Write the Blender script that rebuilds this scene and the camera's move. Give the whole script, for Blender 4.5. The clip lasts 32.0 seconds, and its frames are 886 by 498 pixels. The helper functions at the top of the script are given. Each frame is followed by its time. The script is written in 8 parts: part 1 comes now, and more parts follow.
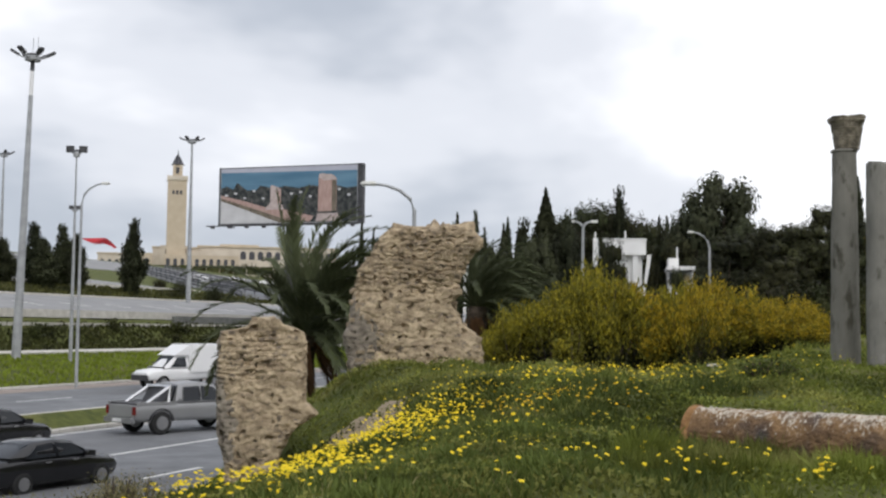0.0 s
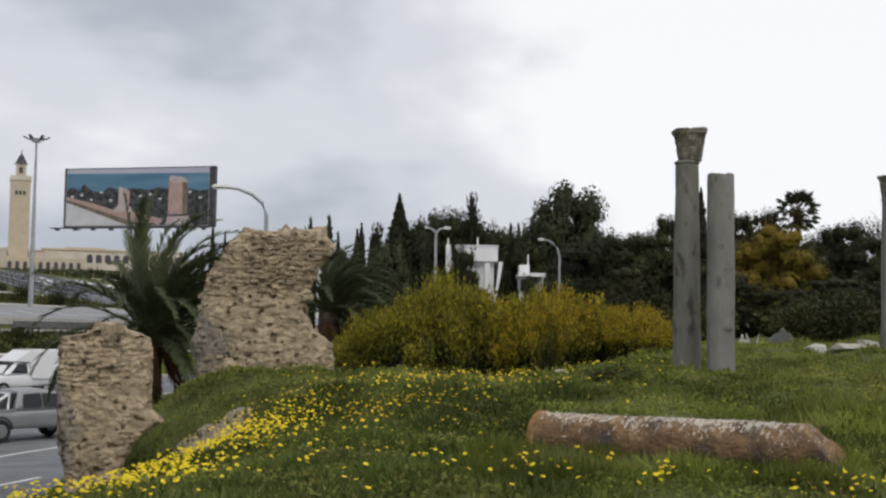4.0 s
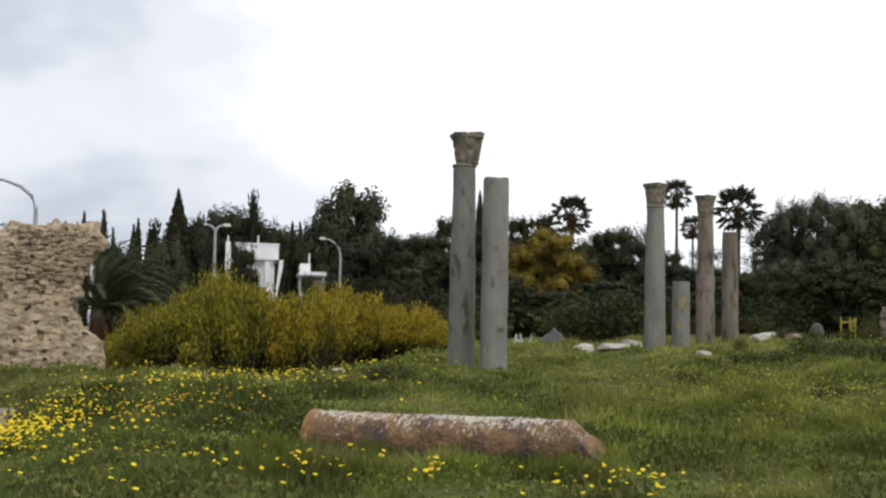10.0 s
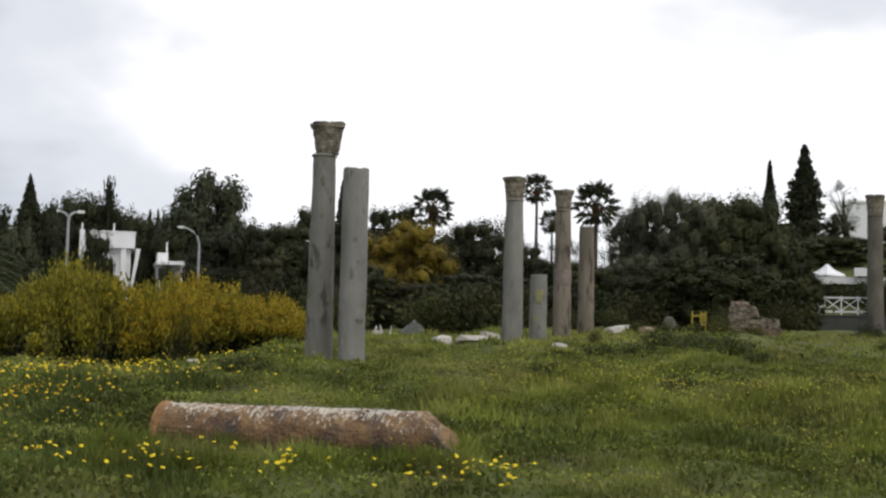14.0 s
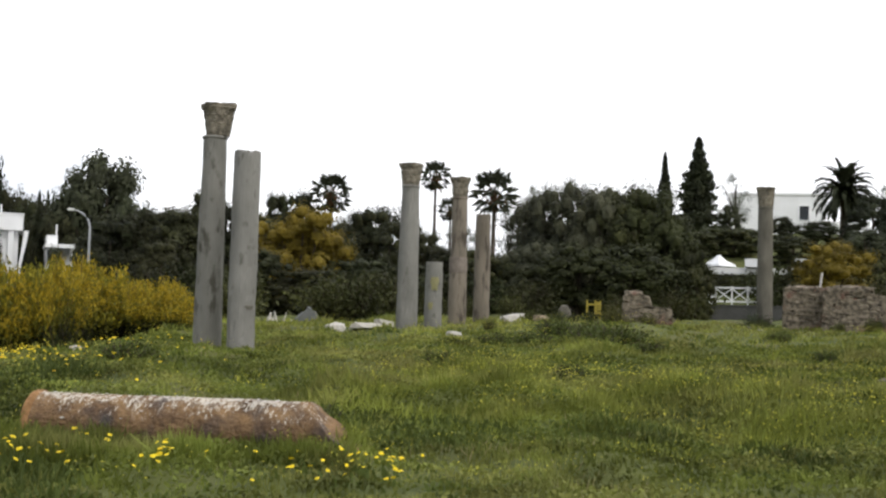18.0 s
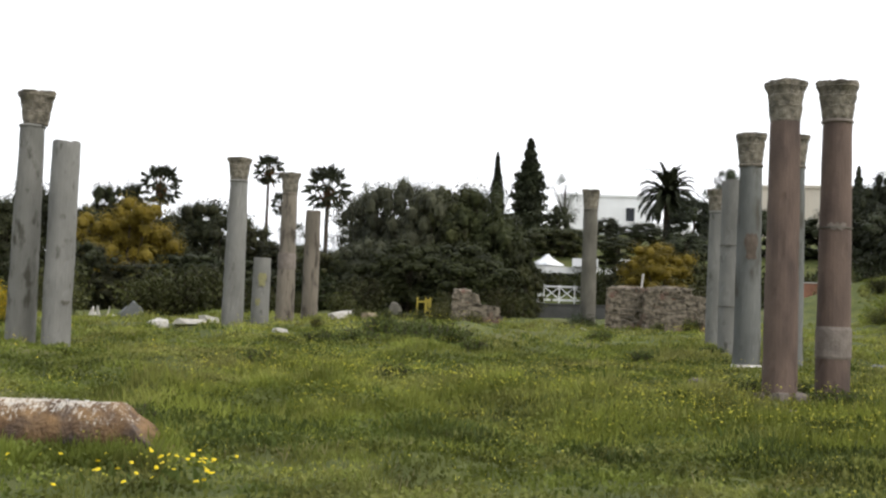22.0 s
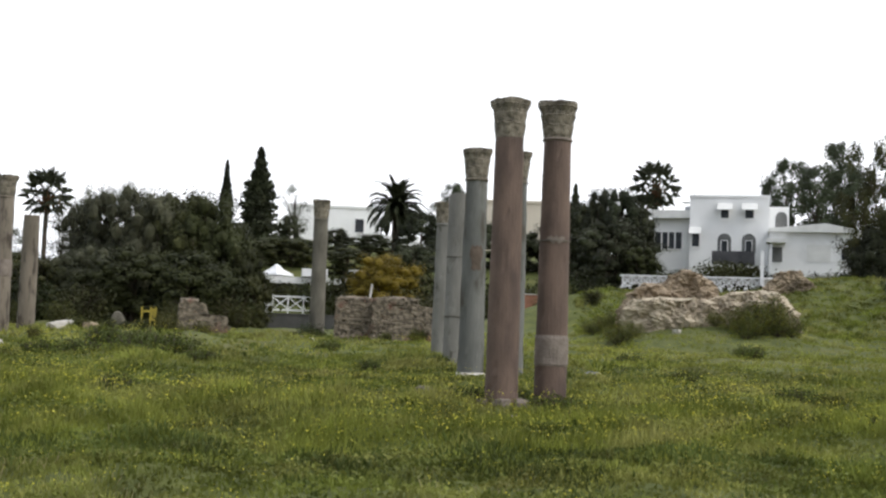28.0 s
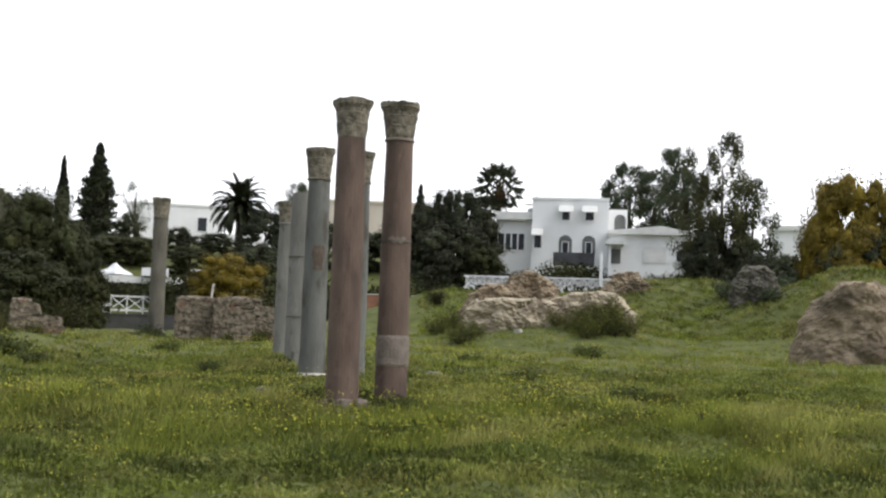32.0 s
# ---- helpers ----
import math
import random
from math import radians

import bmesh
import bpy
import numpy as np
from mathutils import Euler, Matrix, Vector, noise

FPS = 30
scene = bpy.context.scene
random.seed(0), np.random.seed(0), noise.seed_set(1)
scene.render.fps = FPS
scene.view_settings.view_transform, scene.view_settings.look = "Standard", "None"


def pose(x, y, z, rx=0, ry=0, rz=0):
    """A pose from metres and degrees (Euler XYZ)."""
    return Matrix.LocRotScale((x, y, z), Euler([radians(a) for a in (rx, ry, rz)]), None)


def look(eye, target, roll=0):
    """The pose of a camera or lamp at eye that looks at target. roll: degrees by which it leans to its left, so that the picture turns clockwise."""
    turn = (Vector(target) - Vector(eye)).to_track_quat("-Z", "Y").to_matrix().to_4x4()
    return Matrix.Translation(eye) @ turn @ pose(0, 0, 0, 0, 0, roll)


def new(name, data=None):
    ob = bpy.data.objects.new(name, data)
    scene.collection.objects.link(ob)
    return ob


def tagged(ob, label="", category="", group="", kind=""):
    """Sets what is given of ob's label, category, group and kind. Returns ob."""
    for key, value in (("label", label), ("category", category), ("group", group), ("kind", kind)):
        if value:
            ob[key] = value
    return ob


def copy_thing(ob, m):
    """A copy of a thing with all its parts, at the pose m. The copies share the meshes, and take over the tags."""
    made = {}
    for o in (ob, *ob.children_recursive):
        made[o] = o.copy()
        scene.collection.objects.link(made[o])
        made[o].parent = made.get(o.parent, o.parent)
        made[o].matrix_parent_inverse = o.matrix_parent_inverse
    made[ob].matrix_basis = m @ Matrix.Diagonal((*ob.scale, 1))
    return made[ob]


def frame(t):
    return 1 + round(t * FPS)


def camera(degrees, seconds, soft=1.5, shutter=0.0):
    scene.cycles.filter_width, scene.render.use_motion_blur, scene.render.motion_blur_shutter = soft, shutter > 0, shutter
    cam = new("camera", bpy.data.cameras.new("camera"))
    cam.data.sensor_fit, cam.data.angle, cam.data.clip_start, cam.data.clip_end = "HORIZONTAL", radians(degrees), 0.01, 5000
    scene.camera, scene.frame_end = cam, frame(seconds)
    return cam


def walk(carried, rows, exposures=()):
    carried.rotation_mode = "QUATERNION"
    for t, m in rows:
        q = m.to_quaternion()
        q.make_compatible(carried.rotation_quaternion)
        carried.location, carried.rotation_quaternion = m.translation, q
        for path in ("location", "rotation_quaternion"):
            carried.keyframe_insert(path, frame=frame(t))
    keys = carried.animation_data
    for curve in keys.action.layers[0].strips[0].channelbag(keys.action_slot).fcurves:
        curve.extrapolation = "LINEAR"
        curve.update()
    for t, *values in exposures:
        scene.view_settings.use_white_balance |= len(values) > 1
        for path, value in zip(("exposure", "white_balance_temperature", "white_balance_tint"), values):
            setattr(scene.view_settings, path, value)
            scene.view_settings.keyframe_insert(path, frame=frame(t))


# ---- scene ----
cam = camera(39.4, 32.0, soft=2.4)
PATH = [
    (0, (0.01, 0.025, 1.586), (0.135, 2.017, 1.713), 0.7),
    (0.5, (0.01, 0.021, 1.586), (0.162, 2.011, 1.714), 0.7),
    (1, (0.014, 0.014, 1.589), (0.195, 2.002, 1.718), 0.7),
    (1.5, (0.02, 0.017, 1.592), (0.23, 2.002, 1.723), 0.7),
    (2, (0.026, 0.033, 1.592), (0.266, 2.014, 1.725), 0.8),
    (2.5, (0.031, 0.046, 1.594), (0.3, 2.024, 1.729), 0.7),
    (3, (0.037, 0.051, 1.592), (0.336, 2.024, 1.728), 0.8),
    (3.5, (0.043, 0.048, 1.591), (0.372, 2.016, 1.729), 0.8),
    (5.5, (0.052, 0.03, 1.595), (0.5, 1.974, 1.733), 0.8),
    (6, (0.05, 0.024, 1.592), (0.528, 1.962, 1.731), 0.8),
    (6.5, (0.055, 0.008, 1.59), (0.562, 1.937, 1.729), 0.9),
    (7, (0.058, 0.002, 1.589), (0.593, 1.924, 1.728), 0.9),
    (7.5, (0.057, -0.023, 1.583), (0.62, 1.891, 1.723), 1.0),
    (8, (0.057, -0.025, 1.587), (0.649, 1.88, 1.727), 1.0),
    (8.5, (0.062, -0.028, 1.587), (0.681, 1.869, 1.728), 1.0),
    (9, (0.065, -0.039, 1.587), (0.711, 1.848, 1.729), 1.0),
    (9.5, (0.075, -0.036, 1.588), (0.746, 1.842, 1.73), 1.0),
    (10, (0.078, -0.036, 1.589), (0.775, 1.833, 1.732), 1.0),
    (10.5, (0.092, -0.037, 1.583), (0.812, 1.824, 1.727), 1.0),
    (11, (0.097, -0.026, 1.582), (0.842, 1.824, 1.726), 1.1),
    (11.5, (0.104, -0.024, 1.58), (0.875, 1.816, 1.724), 1.1),
    (12, (0.117, -0.026, 1.579), (0.914, 1.803, 1.721), 1.1),
    (12.5, (0.115, -0.016, 1.582), (0.938, 1.801, 1.723), 1.1),
    (13, (0.129, -0.011, 1.582), (0.978, 1.794, 1.721), 1.2),
    (13.5, (0.139, -0.001, 1.586), (1.014, 1.792, 1.722), 1.3),
    (14, (0.152, 0.002, 1.586), (1.053, 1.783, 1.72), 1.3),
    (14.5, (0.173, 0.033, 1.588), (1.098, 1.801, 1.72), 1.4),
    (16.5, (0.247, 0.144, 1.59), (1.256, 1.866, 1.714), 1.6),
    (17, (0.28, 0.202, 1.595), (1.304, 1.915, 1.716), 1.7),
    (17.5, (0.317, 0.22, 1.601), (1.352, 1.927, 1.72), 1.7),
    (18, (0.369, 0.219, 1.605), (1.413, 1.921, 1.722), 1.7),
    (18.5, (0.426, 0.209, 1.605), (1.479, 1.905, 1.719), 1.6),
    (19, (0.489, 0.193, 1.603), (1.55, 1.885, 1.717), 1.5),
    (19.5, (0.538, 0.187, 1.606), (1.613, 1.869, 1.72), 1.4),
    (20, (0.554, 0.178, 1.619), (1.654, 1.844, 1.733), 1.5),
    (20.5, (0.541, 0.164, 1.636), (1.677, 1.806, 1.749), 1.7),
    (21, (0.527, 0.153, 1.64), (1.704, 1.766, 1.755), 1.9),
    (21.5, (0.504, 0.154, 1.646), (1.724, 1.734, 1.763), 2.0),
    (22, (0.481, 0.156, 1.648), (1.742, 1.703, 1.767), 2.2),
    (22.5, (0.481, 0.172, 1.649), (1.777, 1.69, 1.772), 2.2),
    (23, (0.462, 0.164, 1.647), (1.791, 1.653, 1.772), 2.1),
    (23.5, (0.456, 0.175, 1.647), (1.814, 1.637, 1.776), 2.0),
    (24, (0.436, 0.164, 1.64), (1.823, 1.599, 1.772), 2.0),
    (24.5, (0.416, 0.156, 1.631), (1.829, 1.565, 1.765), 2.1),
    (25, (0.411, 0.146, 1.627), (1.849, 1.53, 1.765), 2.2),
    (25.5, (0.407, 0.146, 1.621), (1.867, 1.505, 1.762), 2.1),
    (27.5, (0.403, 0.13, 1.62), (1.948, 1.391, 1.771), 2.0),
    (28, (0.414, 0.127, 1.628), (1.978, 1.363, 1.78), 2.1),
    (28.5, (0.429, 0.118, 1.627), (2.013, 1.33, 1.781), 2.0),
    (29, (0.433, 0.114, 1.629), (2.036, 1.301, 1.784), 2.0),
    (29.5, (0.447, 0.111, 1.629), (2.067, 1.274, 1.786), 1.9),
    (30, (0.447, 0.102, 1.633), (2.085, 1.238, 1.79), 1.9),
    (30.5, (0.445, 0.099, 1.635), (2.101, 1.209, 1.793), 1.9),
    (31, (0.45, 0.095, 1.628), (2.123, 1.18, 1.788), 1.8),
    (31.5, (0.452, 0.086, 1.628), (2.141, 1.145, 1.789), 1.8),
    (32, (0.453, 0.086, 1.63), (2.159, 1.118, 1.791), 1.9),
]
walk(cam, [(t, look(eye, target, roll)) for t, eye, target, roll in PATH], [(0, 0.17, 6350, 11), (1, -0.02, 6400, 11), (3, -0.08, 6400, 11), (4.5, -0.1, 6400, 11), (6, -0.05, 6350, 11), (7, 0.13, 6350, 11), (9, 0.14, 6300, 11), (10, 0.25, 6350, 11), (13, 0.3, 6350, 11), (14, 0.1, 6400, 11), (17, 0.42, 6400, 11), (20, 0.6, 6400, 11), (23, 0.66, 6350, 11), (24, 0.46, 6350, 11), (25, 0.5, 6300, 11), (32, 0.6, 6350, 11)])

# ---- light: a bright overcast sky, thickest on the side of the road ----
SUN_AZ, SUN_EL = 175.0, 50.0
world = bpy.data.worlds.new("overcast_sky")
scene.world = world
world.use_nodes = True
wn, wl = world.node_tree.nodes, world.node_tree.links
wn.clear()


def wnode(kind, **values):
    n = wn.new(kind)
    for k, v in values.items():
        n.inputs[k].default_value = v
    return n


out = wnode("ShaderNodeOutputWorld")
sky = wnode("ShaderNodeTexSky")
sky.sky_type, sky.sun_disc = "NISHITA", False
sky.sun_elevation, sky.sun_rotation = radians(SUN_EL), radians(SUN_AZ)
sky_bg = wnode("ShaderNodeBackground", Strength=0.06)
wl.new(sky.outputs[0], sky_bg.inputs["Color"])
coord = wnode("ShaderNodeTexCoord")
stretch = wnode("ShaderNodeMapping")
stretch.inputs["Scale"].default_value = (1.0, 1.0, 2.2)
stretch.inputs["Rotation"].default_value = (0.0, 0.12, 0.0)
wl.new(coord.outputs["Generated"], stretch.inputs["Vector"])
billow = wnode("ShaderNodeTexNoise", Scale=1.9, Detail=5.0, Roughness=0.5, Distortion=0.15)
wl.new(stretch.outputs[0], billow.inputs["Vector"])
toward = wnode("ShaderNodeVectorMath")
toward.operation = "DOT_PRODUCT"
wl.new(coord.outputs["Generated"], toward.inputs[0])
toward.inputs[1].default_value = (math.sin(radians(120)), math.cos(radians(120)), -0.25)
thin = wnode("ShaderNodeMath")
thin.operation = "MULTIPLY_ADD"
thin.inputs[1].default_value = 0.36
wl.new(toward.outputs["Value"], thin.inputs[0])
low = wnode("ShaderNodeSeparateXYZ")
wl.new(coord.outputs["Generated"], low.inputs[0])
pale = wnode("ShaderNodeMapRange")
for socket, value in zip(("From Min", "From Max", "To Min", "To Max"), (0.02, 0.2, 0.065, 0.0)):
    pale.inputs[socket].default_value = value
wl.new(low.outputs["Z"], pale.inputs["Value"])
base = wnode("ShaderNodeMath")
wl.new(billow.outputs[0], base.inputs[0])
wl.new(pale.outputs[0], base.inputs[1])
wl.new(base.outputs[0], thin.inputs[2])
ramp = wnode("ShaderNodeValToRGB")
ramp.color_ramp.interpolation = "EASE"
e = ramp.color_ramp.elements
e[0].position, e[0].color = 0.261, (0.50, 0.54, 0.60, 1)
e[1].position, e[1].color = 0.466, (1.10, 1.10, 1.11, 1)
mid = e.new(0.366)
mid.color = (0.78, 0.80, 0.84, 1)
wl.new(thin.outputs[0], ramp.inputs[0])
cloud_bg = wnode("ShaderNodeBackground", Strength=0.98)
wl.new(ramp.outputs[0], cloud_bg.inputs["Color"])
veil = wnode("ShaderNodeMixShader")
veil.inputs[0].default_value = 0.93
wl.new(sky_bg.outputs[0], veil.inputs[1])
wl.new(cloud_bg.outputs[0], veil.inputs[2])
wl.new(veil.outputs[0], out.inputs["Surface"])

sun = new("sun", bpy.data.lights.new("sun", "SUN"))
sun.data.energy, sun.data.angle, sun.data.color = 0.95, radians(25), (1.0, 0.96, 0.9)
az, el = radians(SUN_AZ), radians(SUN_EL)
sun.matrix_world = look((30 * math.sin(az), 30 * math.cos(az), 40), (30 * math.sin(az) - math.sin(az) * math.cos(el), 30 * math.cos(az) - math.cos(az) * math.cos(el), 40 - math.sin(el)))


# ---- materials ----
def material(name, rough=0.9, metal=0.0, spec=0.3):
    m = bpy.data.materials.new(name)
    m.use_nodes = True
    b = m.node_tree.nodes["Principled BSDF"]
    b.inputs["Roughness"].default_value, b.inputs["Metallic"].default_value = rough, metal
    b.inputs["Specular IOR Level"].default_value = spec
    return m, m.node_tree.nodes, m.node_tree.links, b


def mixed(name, c1, c2, scale=3.0, detail=6.0, lo=0.35, hi=0.65, rough=0.9, bump=0.0, bump_scale=None, third=None, third_scale=0.6, third_at=(0.55, 0.7), island=0.0, each=0.0, metal=0.0, spec=0.3, stretch=None):
    """Two tones in a noise, a third in larger stains, fine relief, and a change of value from piece to piece."""
    m, n, l, b = material(name, rough, metal, spec)
    tc = n.new("ShaderNodeTexCoord")
    vec = tc.outputs["Object"]
    if stretch:
        mp = n.new("ShaderNodeMapping")
        mp.inputs["Scale"].default_value = stretch
        l.new(vec, mp.inputs[0])
        own = n.new("ShaderNodeObjectInfo")
        far_off = n.new("ShaderNodeMath")
        far_off.operation = "MULTIPLY"
        far_off.inputs[1].default_value = 37.0
        l.new(own.outputs["Random"], far_off.inputs[0])
        shift = n.new("ShaderNodeVectorMath")
        l.new(mp.outputs[0], shift.inputs[0])
        l.new(far_off.outputs[0], shift.inputs[1])
        vec = shift.outputs[0]
    t = n.new("ShaderNodeTexNoise")
    t.inputs["Scale"].default_value, t.inputs["Detail"].default_value = scale, detail
    l.new(vec, t.inputs["Vector"])
    r = n.new("ShaderNodeValToRGB")
    r.color_ramp.elements[0].position, r.color_ramp.elements[0].color = lo, (*c1, 1)
    r.color_ramp.elements[1].position, r.color_ramp.elements[1].color = hi, (*c2, 1)
    l.new(t.outputs[0], r.inputs[0])
    col = r.outputs[0]
    if third:
        t2 = n.new("ShaderNodeTexNoise")
        t2.inputs["Scale"].default_value, t2.inputs["Detail"].default_value = third_scale, 5
        l.new(vec, t2.inputs["Vector"])
        mr = n.new("ShaderNodeMapRange")
        mr.inputs[1].default_value, mr.inputs[2].default_value = third_at
        l.new(t2.outputs[0], mr.inputs[0])
        mx = n.new("ShaderNodeMix")
        mx.data_type = "RGBA"
        l.new(mr.outputs[0], mx.inputs[0])
        l.new(col, mx.inputs[6])
        mx.inputs[7].default_value = (*third, 1)
        col = mx.outputs[2]
    if island or each:
        hsv = n.new("ShaderNodeHueSaturation")
        src = n.new("ShaderNodeNewGeometry").outputs["Random Per Island"] if island else n.new("ShaderNodeObjectInfo").outputs["Random"]
        v = n.new("ShaderNodeMapRange")
        amount = island or each
        v.inputs[3].default_value, v.inputs[4].default_value = 1 - amount, 1 + amount
        l.new(src, v.inputs[0])
        l.new(v.outputs[0], hsv.inputs["Value"])
        l.new(col, hsv.inputs["Color"])
        col = hsv.outputs[0]
    l.new(col, b.inputs["Base Color"])
    if bump:
        t3 = n.new("ShaderNodeTexNoise")
        t3.inputs["Scale"].default_value, t3.inputs["Detail"].default_value = bump_scale or scale * 4, 8
        l.new(vec, t3.inputs["Vector"])
        bp = n.new("ShaderNodeBump")
        bp.inputs["Strength"].default_value, bp.inputs["Distance"].default_value = bump, 0.03
        l.new(t3.outputs[0], bp.inputs["Height"])
        l.new(bp.outputs[0], b.inputs["Normal"])
    return m


def leafy(name, c1, c2, through_light=0.25, vary=0.45, rough=0.6, tint=0.0, swathe=None, patch=0.55):
    """Leaves: two tones mixed leaf by leaf, part of the light passing through."""
    m, n, l, b = material(name, rough, spec=0.12)
    g = n.new("ShaderNodeNewGeometry")
    r = n.new("ShaderNodeValToRGB")
    lo_, hi_ = [0.68 * a + 0.32 * b_ for a, b_ in zip(c1, c2)], [0.32 * a + 0.68 * b_ for a, b_ in zip(c1, c2)]
    r.color_ramp.elements[0].color, r.color_ramp.elements[1].color = (*lo_, 1), (*hi_, 1)
    l.new(g.outputs["Random Per Island"], r.inputs[0])
    o = n.new("ShaderNodeTexCoord")
    t = n.new("ShaderNodeTexNoise")
    t.inputs["Scale"].default_value = patch
    l.new(o.outputs["Object"], t.inputs["Vector"])
    v = n.new("ShaderNodeMapRange")
    v.inputs[1].default_value, v.inputs[2].default_value, v.inputs[3].default_value, v.inputs[4].default_value = 0.3, 0.7, 1 - vary, 1 + vary
    l.new(t.outputs[0], v.inputs[0])
    h = n.new("ShaderNodeHueSaturation")
    own = n.new("ShaderNodeObjectInfo")
    lot = n.new("ShaderNodeMath")
    lot.operation = "MULTIPLY_ADD"
    lot.inputs[1].default_value, lot.inputs[2].default_value = (7.31, 0.0)
    l.new(own.outputs["Random"], lot.inputs[0])
    part_ = n.new("ShaderNodeMath")
    part_.operation = "FRACT"
    l.new(lot.outputs[0], part_.inputs[0])
    shade = n.new("ShaderNodeMapRange")
    shade.inputs[3].default_value, shade.inputs[4].default_value = (0.55, 1.45) if tint else (1.0, 1.0)
    l.new(part_.outputs[0], shade.inputs[0])
    both = n.new("ShaderNodeMath")
    both.operation = "MULTIPLY"
    l.new(v.outputs[0], both.inputs[0])
    l.new(shade.outputs[0], both.inputs[1])
    l.new(both.outputs[0], h.inputs["Value"])
    hue = n.new("ShaderNodeMapRange")
    hue.inputs[3].default_value, hue.inputs[4].default_value = 0.5 - tint, 0.5 + tint
    l.new(own.outputs["Random"], hue.inputs[0])
    l.new(hue.outputs[0], h.inputs["Hue"])
    tone = r.outputs[0]
    if swathe:
        # broad uneven drifts of another tone through the growth
        wide_t = n.new("ShaderNodeTexNoise")
        wide_t.inputs["Scale"].default_value, wide_t.inputs["Detail"].default_value, wide_t.inputs["Distortion"].default_value = 0.42, 6.0, 0.6
        squash = n.new("ShaderNodeMapping")
        squash.inputs["Rotation"].default_value, squash.inputs["Scale"].default_value = (0, 0, 0.7), (1.0, 2.1, 1.0)
        l.new(o.outputs["Object"], squash.inputs[0])
        l.new(squash.outputs[0], wide_t.inputs["Vector"])
        share = n.new("ShaderNodeMapRange")
        share.inputs[1].default_value, share.inputs[2].default_value, share.inputs[4].default_value = 0.45, 0.68, 0.85
        l.new(wide_t.outputs[0], share.inputs[0])
        drift_ = n.new("ShaderNodeMix")
        drift_.data_type = "RGBA"
        l.new(share.outputs[0], drift_.inputs[0])
        l.new(tone, drift_.inputs[6])
        drift_.inputs[7].default_value = (*swathe, 1)
        tone = drift_.outputs[2]
    l.new(tone, h.inputs["Color"])
    l.new(h.outputs[0], b.inputs["Base Color"])
    tr = n.new("ShaderNodeBsdfTranslucent")
    l.new(h.outputs[0], tr.inputs["Color"])
    mx = n.new("ShaderNodeMixShader")
    mx.inputs[0].default_value = through_light
    l.new(b.outputs[0], mx.inputs[1])
    l.new(tr.outputs[0], mx.inputs[2])
    l.new(mx.outputs[0], n["Material Output"].inputs["Surface"])
    return m


M = {}
M["meadow"] = mixed("meadow_soil_and_grass", (0.050, 0.063, 0.015), (0.115, 0.127, 0.032), 2.2, 10, 0.3, 0.7, 1.0, 0.8, 14, (0.145, 0.132, 0.052), 0.3, (0.56, 0.74))
M["blade"] = leafy("grass_blade", (0.095, 0.122, 0.020), (0.185, 0.210, 0.042), 0.38, 0.55, swathe=(0.25, 0.242, 0.08), patch=1.1)
M["weed"] = leafy("dark_weed_leaf", (0.058, 0.080, 0.018), (0.110, 0.136, 0.034), 0.2, 0.4)
M["clover"] = leafy("meadow_herb_leaf", (0.075, 0.100, 0.020), (0.190, 0.212, 0.046), 0.28, 0.6, swathe=(0.215, 0.208, 0.060), patch=1.1)
M["dry"] = leafy("dry_grass", (0.22, 0.19, 0.09), (0.34, 0.30, 0.16), 0.2, 0.3)
M["soft_blade"] = leafy("soft_yellowish_blade", (0.140, 0.168, 0.027), (0.25, 0.268, 0.055), 0.38, 0.5, swathe=(0.30, 0.285, 0.095), patch=0.9)
M["fresh_blade"] = leafy("fresh_verge_blade", (0.135, 0.185, 0.02), (0.235, 0.285, 0.04), 0.3, 0.2)
M["light_leaf"] = leafy("lighter_green_leaf", (0.038, 0.043, 0.014), (0.088, 0.090, 0.028), 0.15, 0.55, tint=0.02)
M["petal"] = leafy("yellow_petal", (0.76, 0.55, 0.015), (0.88, 0.70, 0.035), 0.2, 0.1)
M["orange_petal"] = leafy("orange_petal", (0.66, 0.40, 0.01), (0.84, 0.56, 0.02), 0.2, 0.15)
M["pale_petal"] = leafy("pale_yellow_petal", (0.42, 0.40, 0.04), (0.60, 0.54, 0.07), 0.3, 0.15)
M["asphalt"] = mixed("worn_asphalt", (0.14, 0.145, 0.155), (0.20, 0.205, 0.215), 0.8, 8, 0.35, 0.65, 0.75, 0.25, 60, (0.11, 0.11, 0.115), 0.12, (0.5, 0.75))
M["paint"] = mixed("road_paint", (0.62, 0.62, 0.6), (0.78, 0.78, 0.76), 3, 6, 0.3, 0.7, 0.7)
M["kerb"] = mixed("kerb_concrete", (0.42, 0.40, 0.36), (0.58, 0.56, 0.52), 2, 8, 0.3, 0.7, 0.9, 0.2, each=0.12)
M["lot"] = mixed("parking_lot_concrete", (0.22, 0.22, 0.225), (0.31, 0.31, 0.31), 0.3, 8, 0.3, 0.7, 0.9)
M["dust"] = mixed("road_dust", (0.24, 0.20, 0.175), (0.32, 0.275, 0.245), 1.5, 8, 0.3, 0.7, 0.95)
M["chrome"] = mixed("chrome_bar", (0.72, 0.72, 0.73), (0.8, 0.8, 0.81), 3, 3, 0.3, 0.7, 0.25, metal=0.6)
M["earth"] = mixed("bare_earth", (0.20, 0.16, 0.11), (0.34, 0.28, 0.2), 2.2, 9, 0.3, 0.7, 1.0, 0.6)
M["rubble"] = mixed("rubble_masonry", (0.27, 0.208, 0.138), (0.57, 0.458, 0.31), 6.0, 13, 0.3, 0.66, 1.0, 1.0, 50, (0.18, 0.145, 0.11), 7.0, (0.57, 0.68), stretch=(1, 1, 1.5))
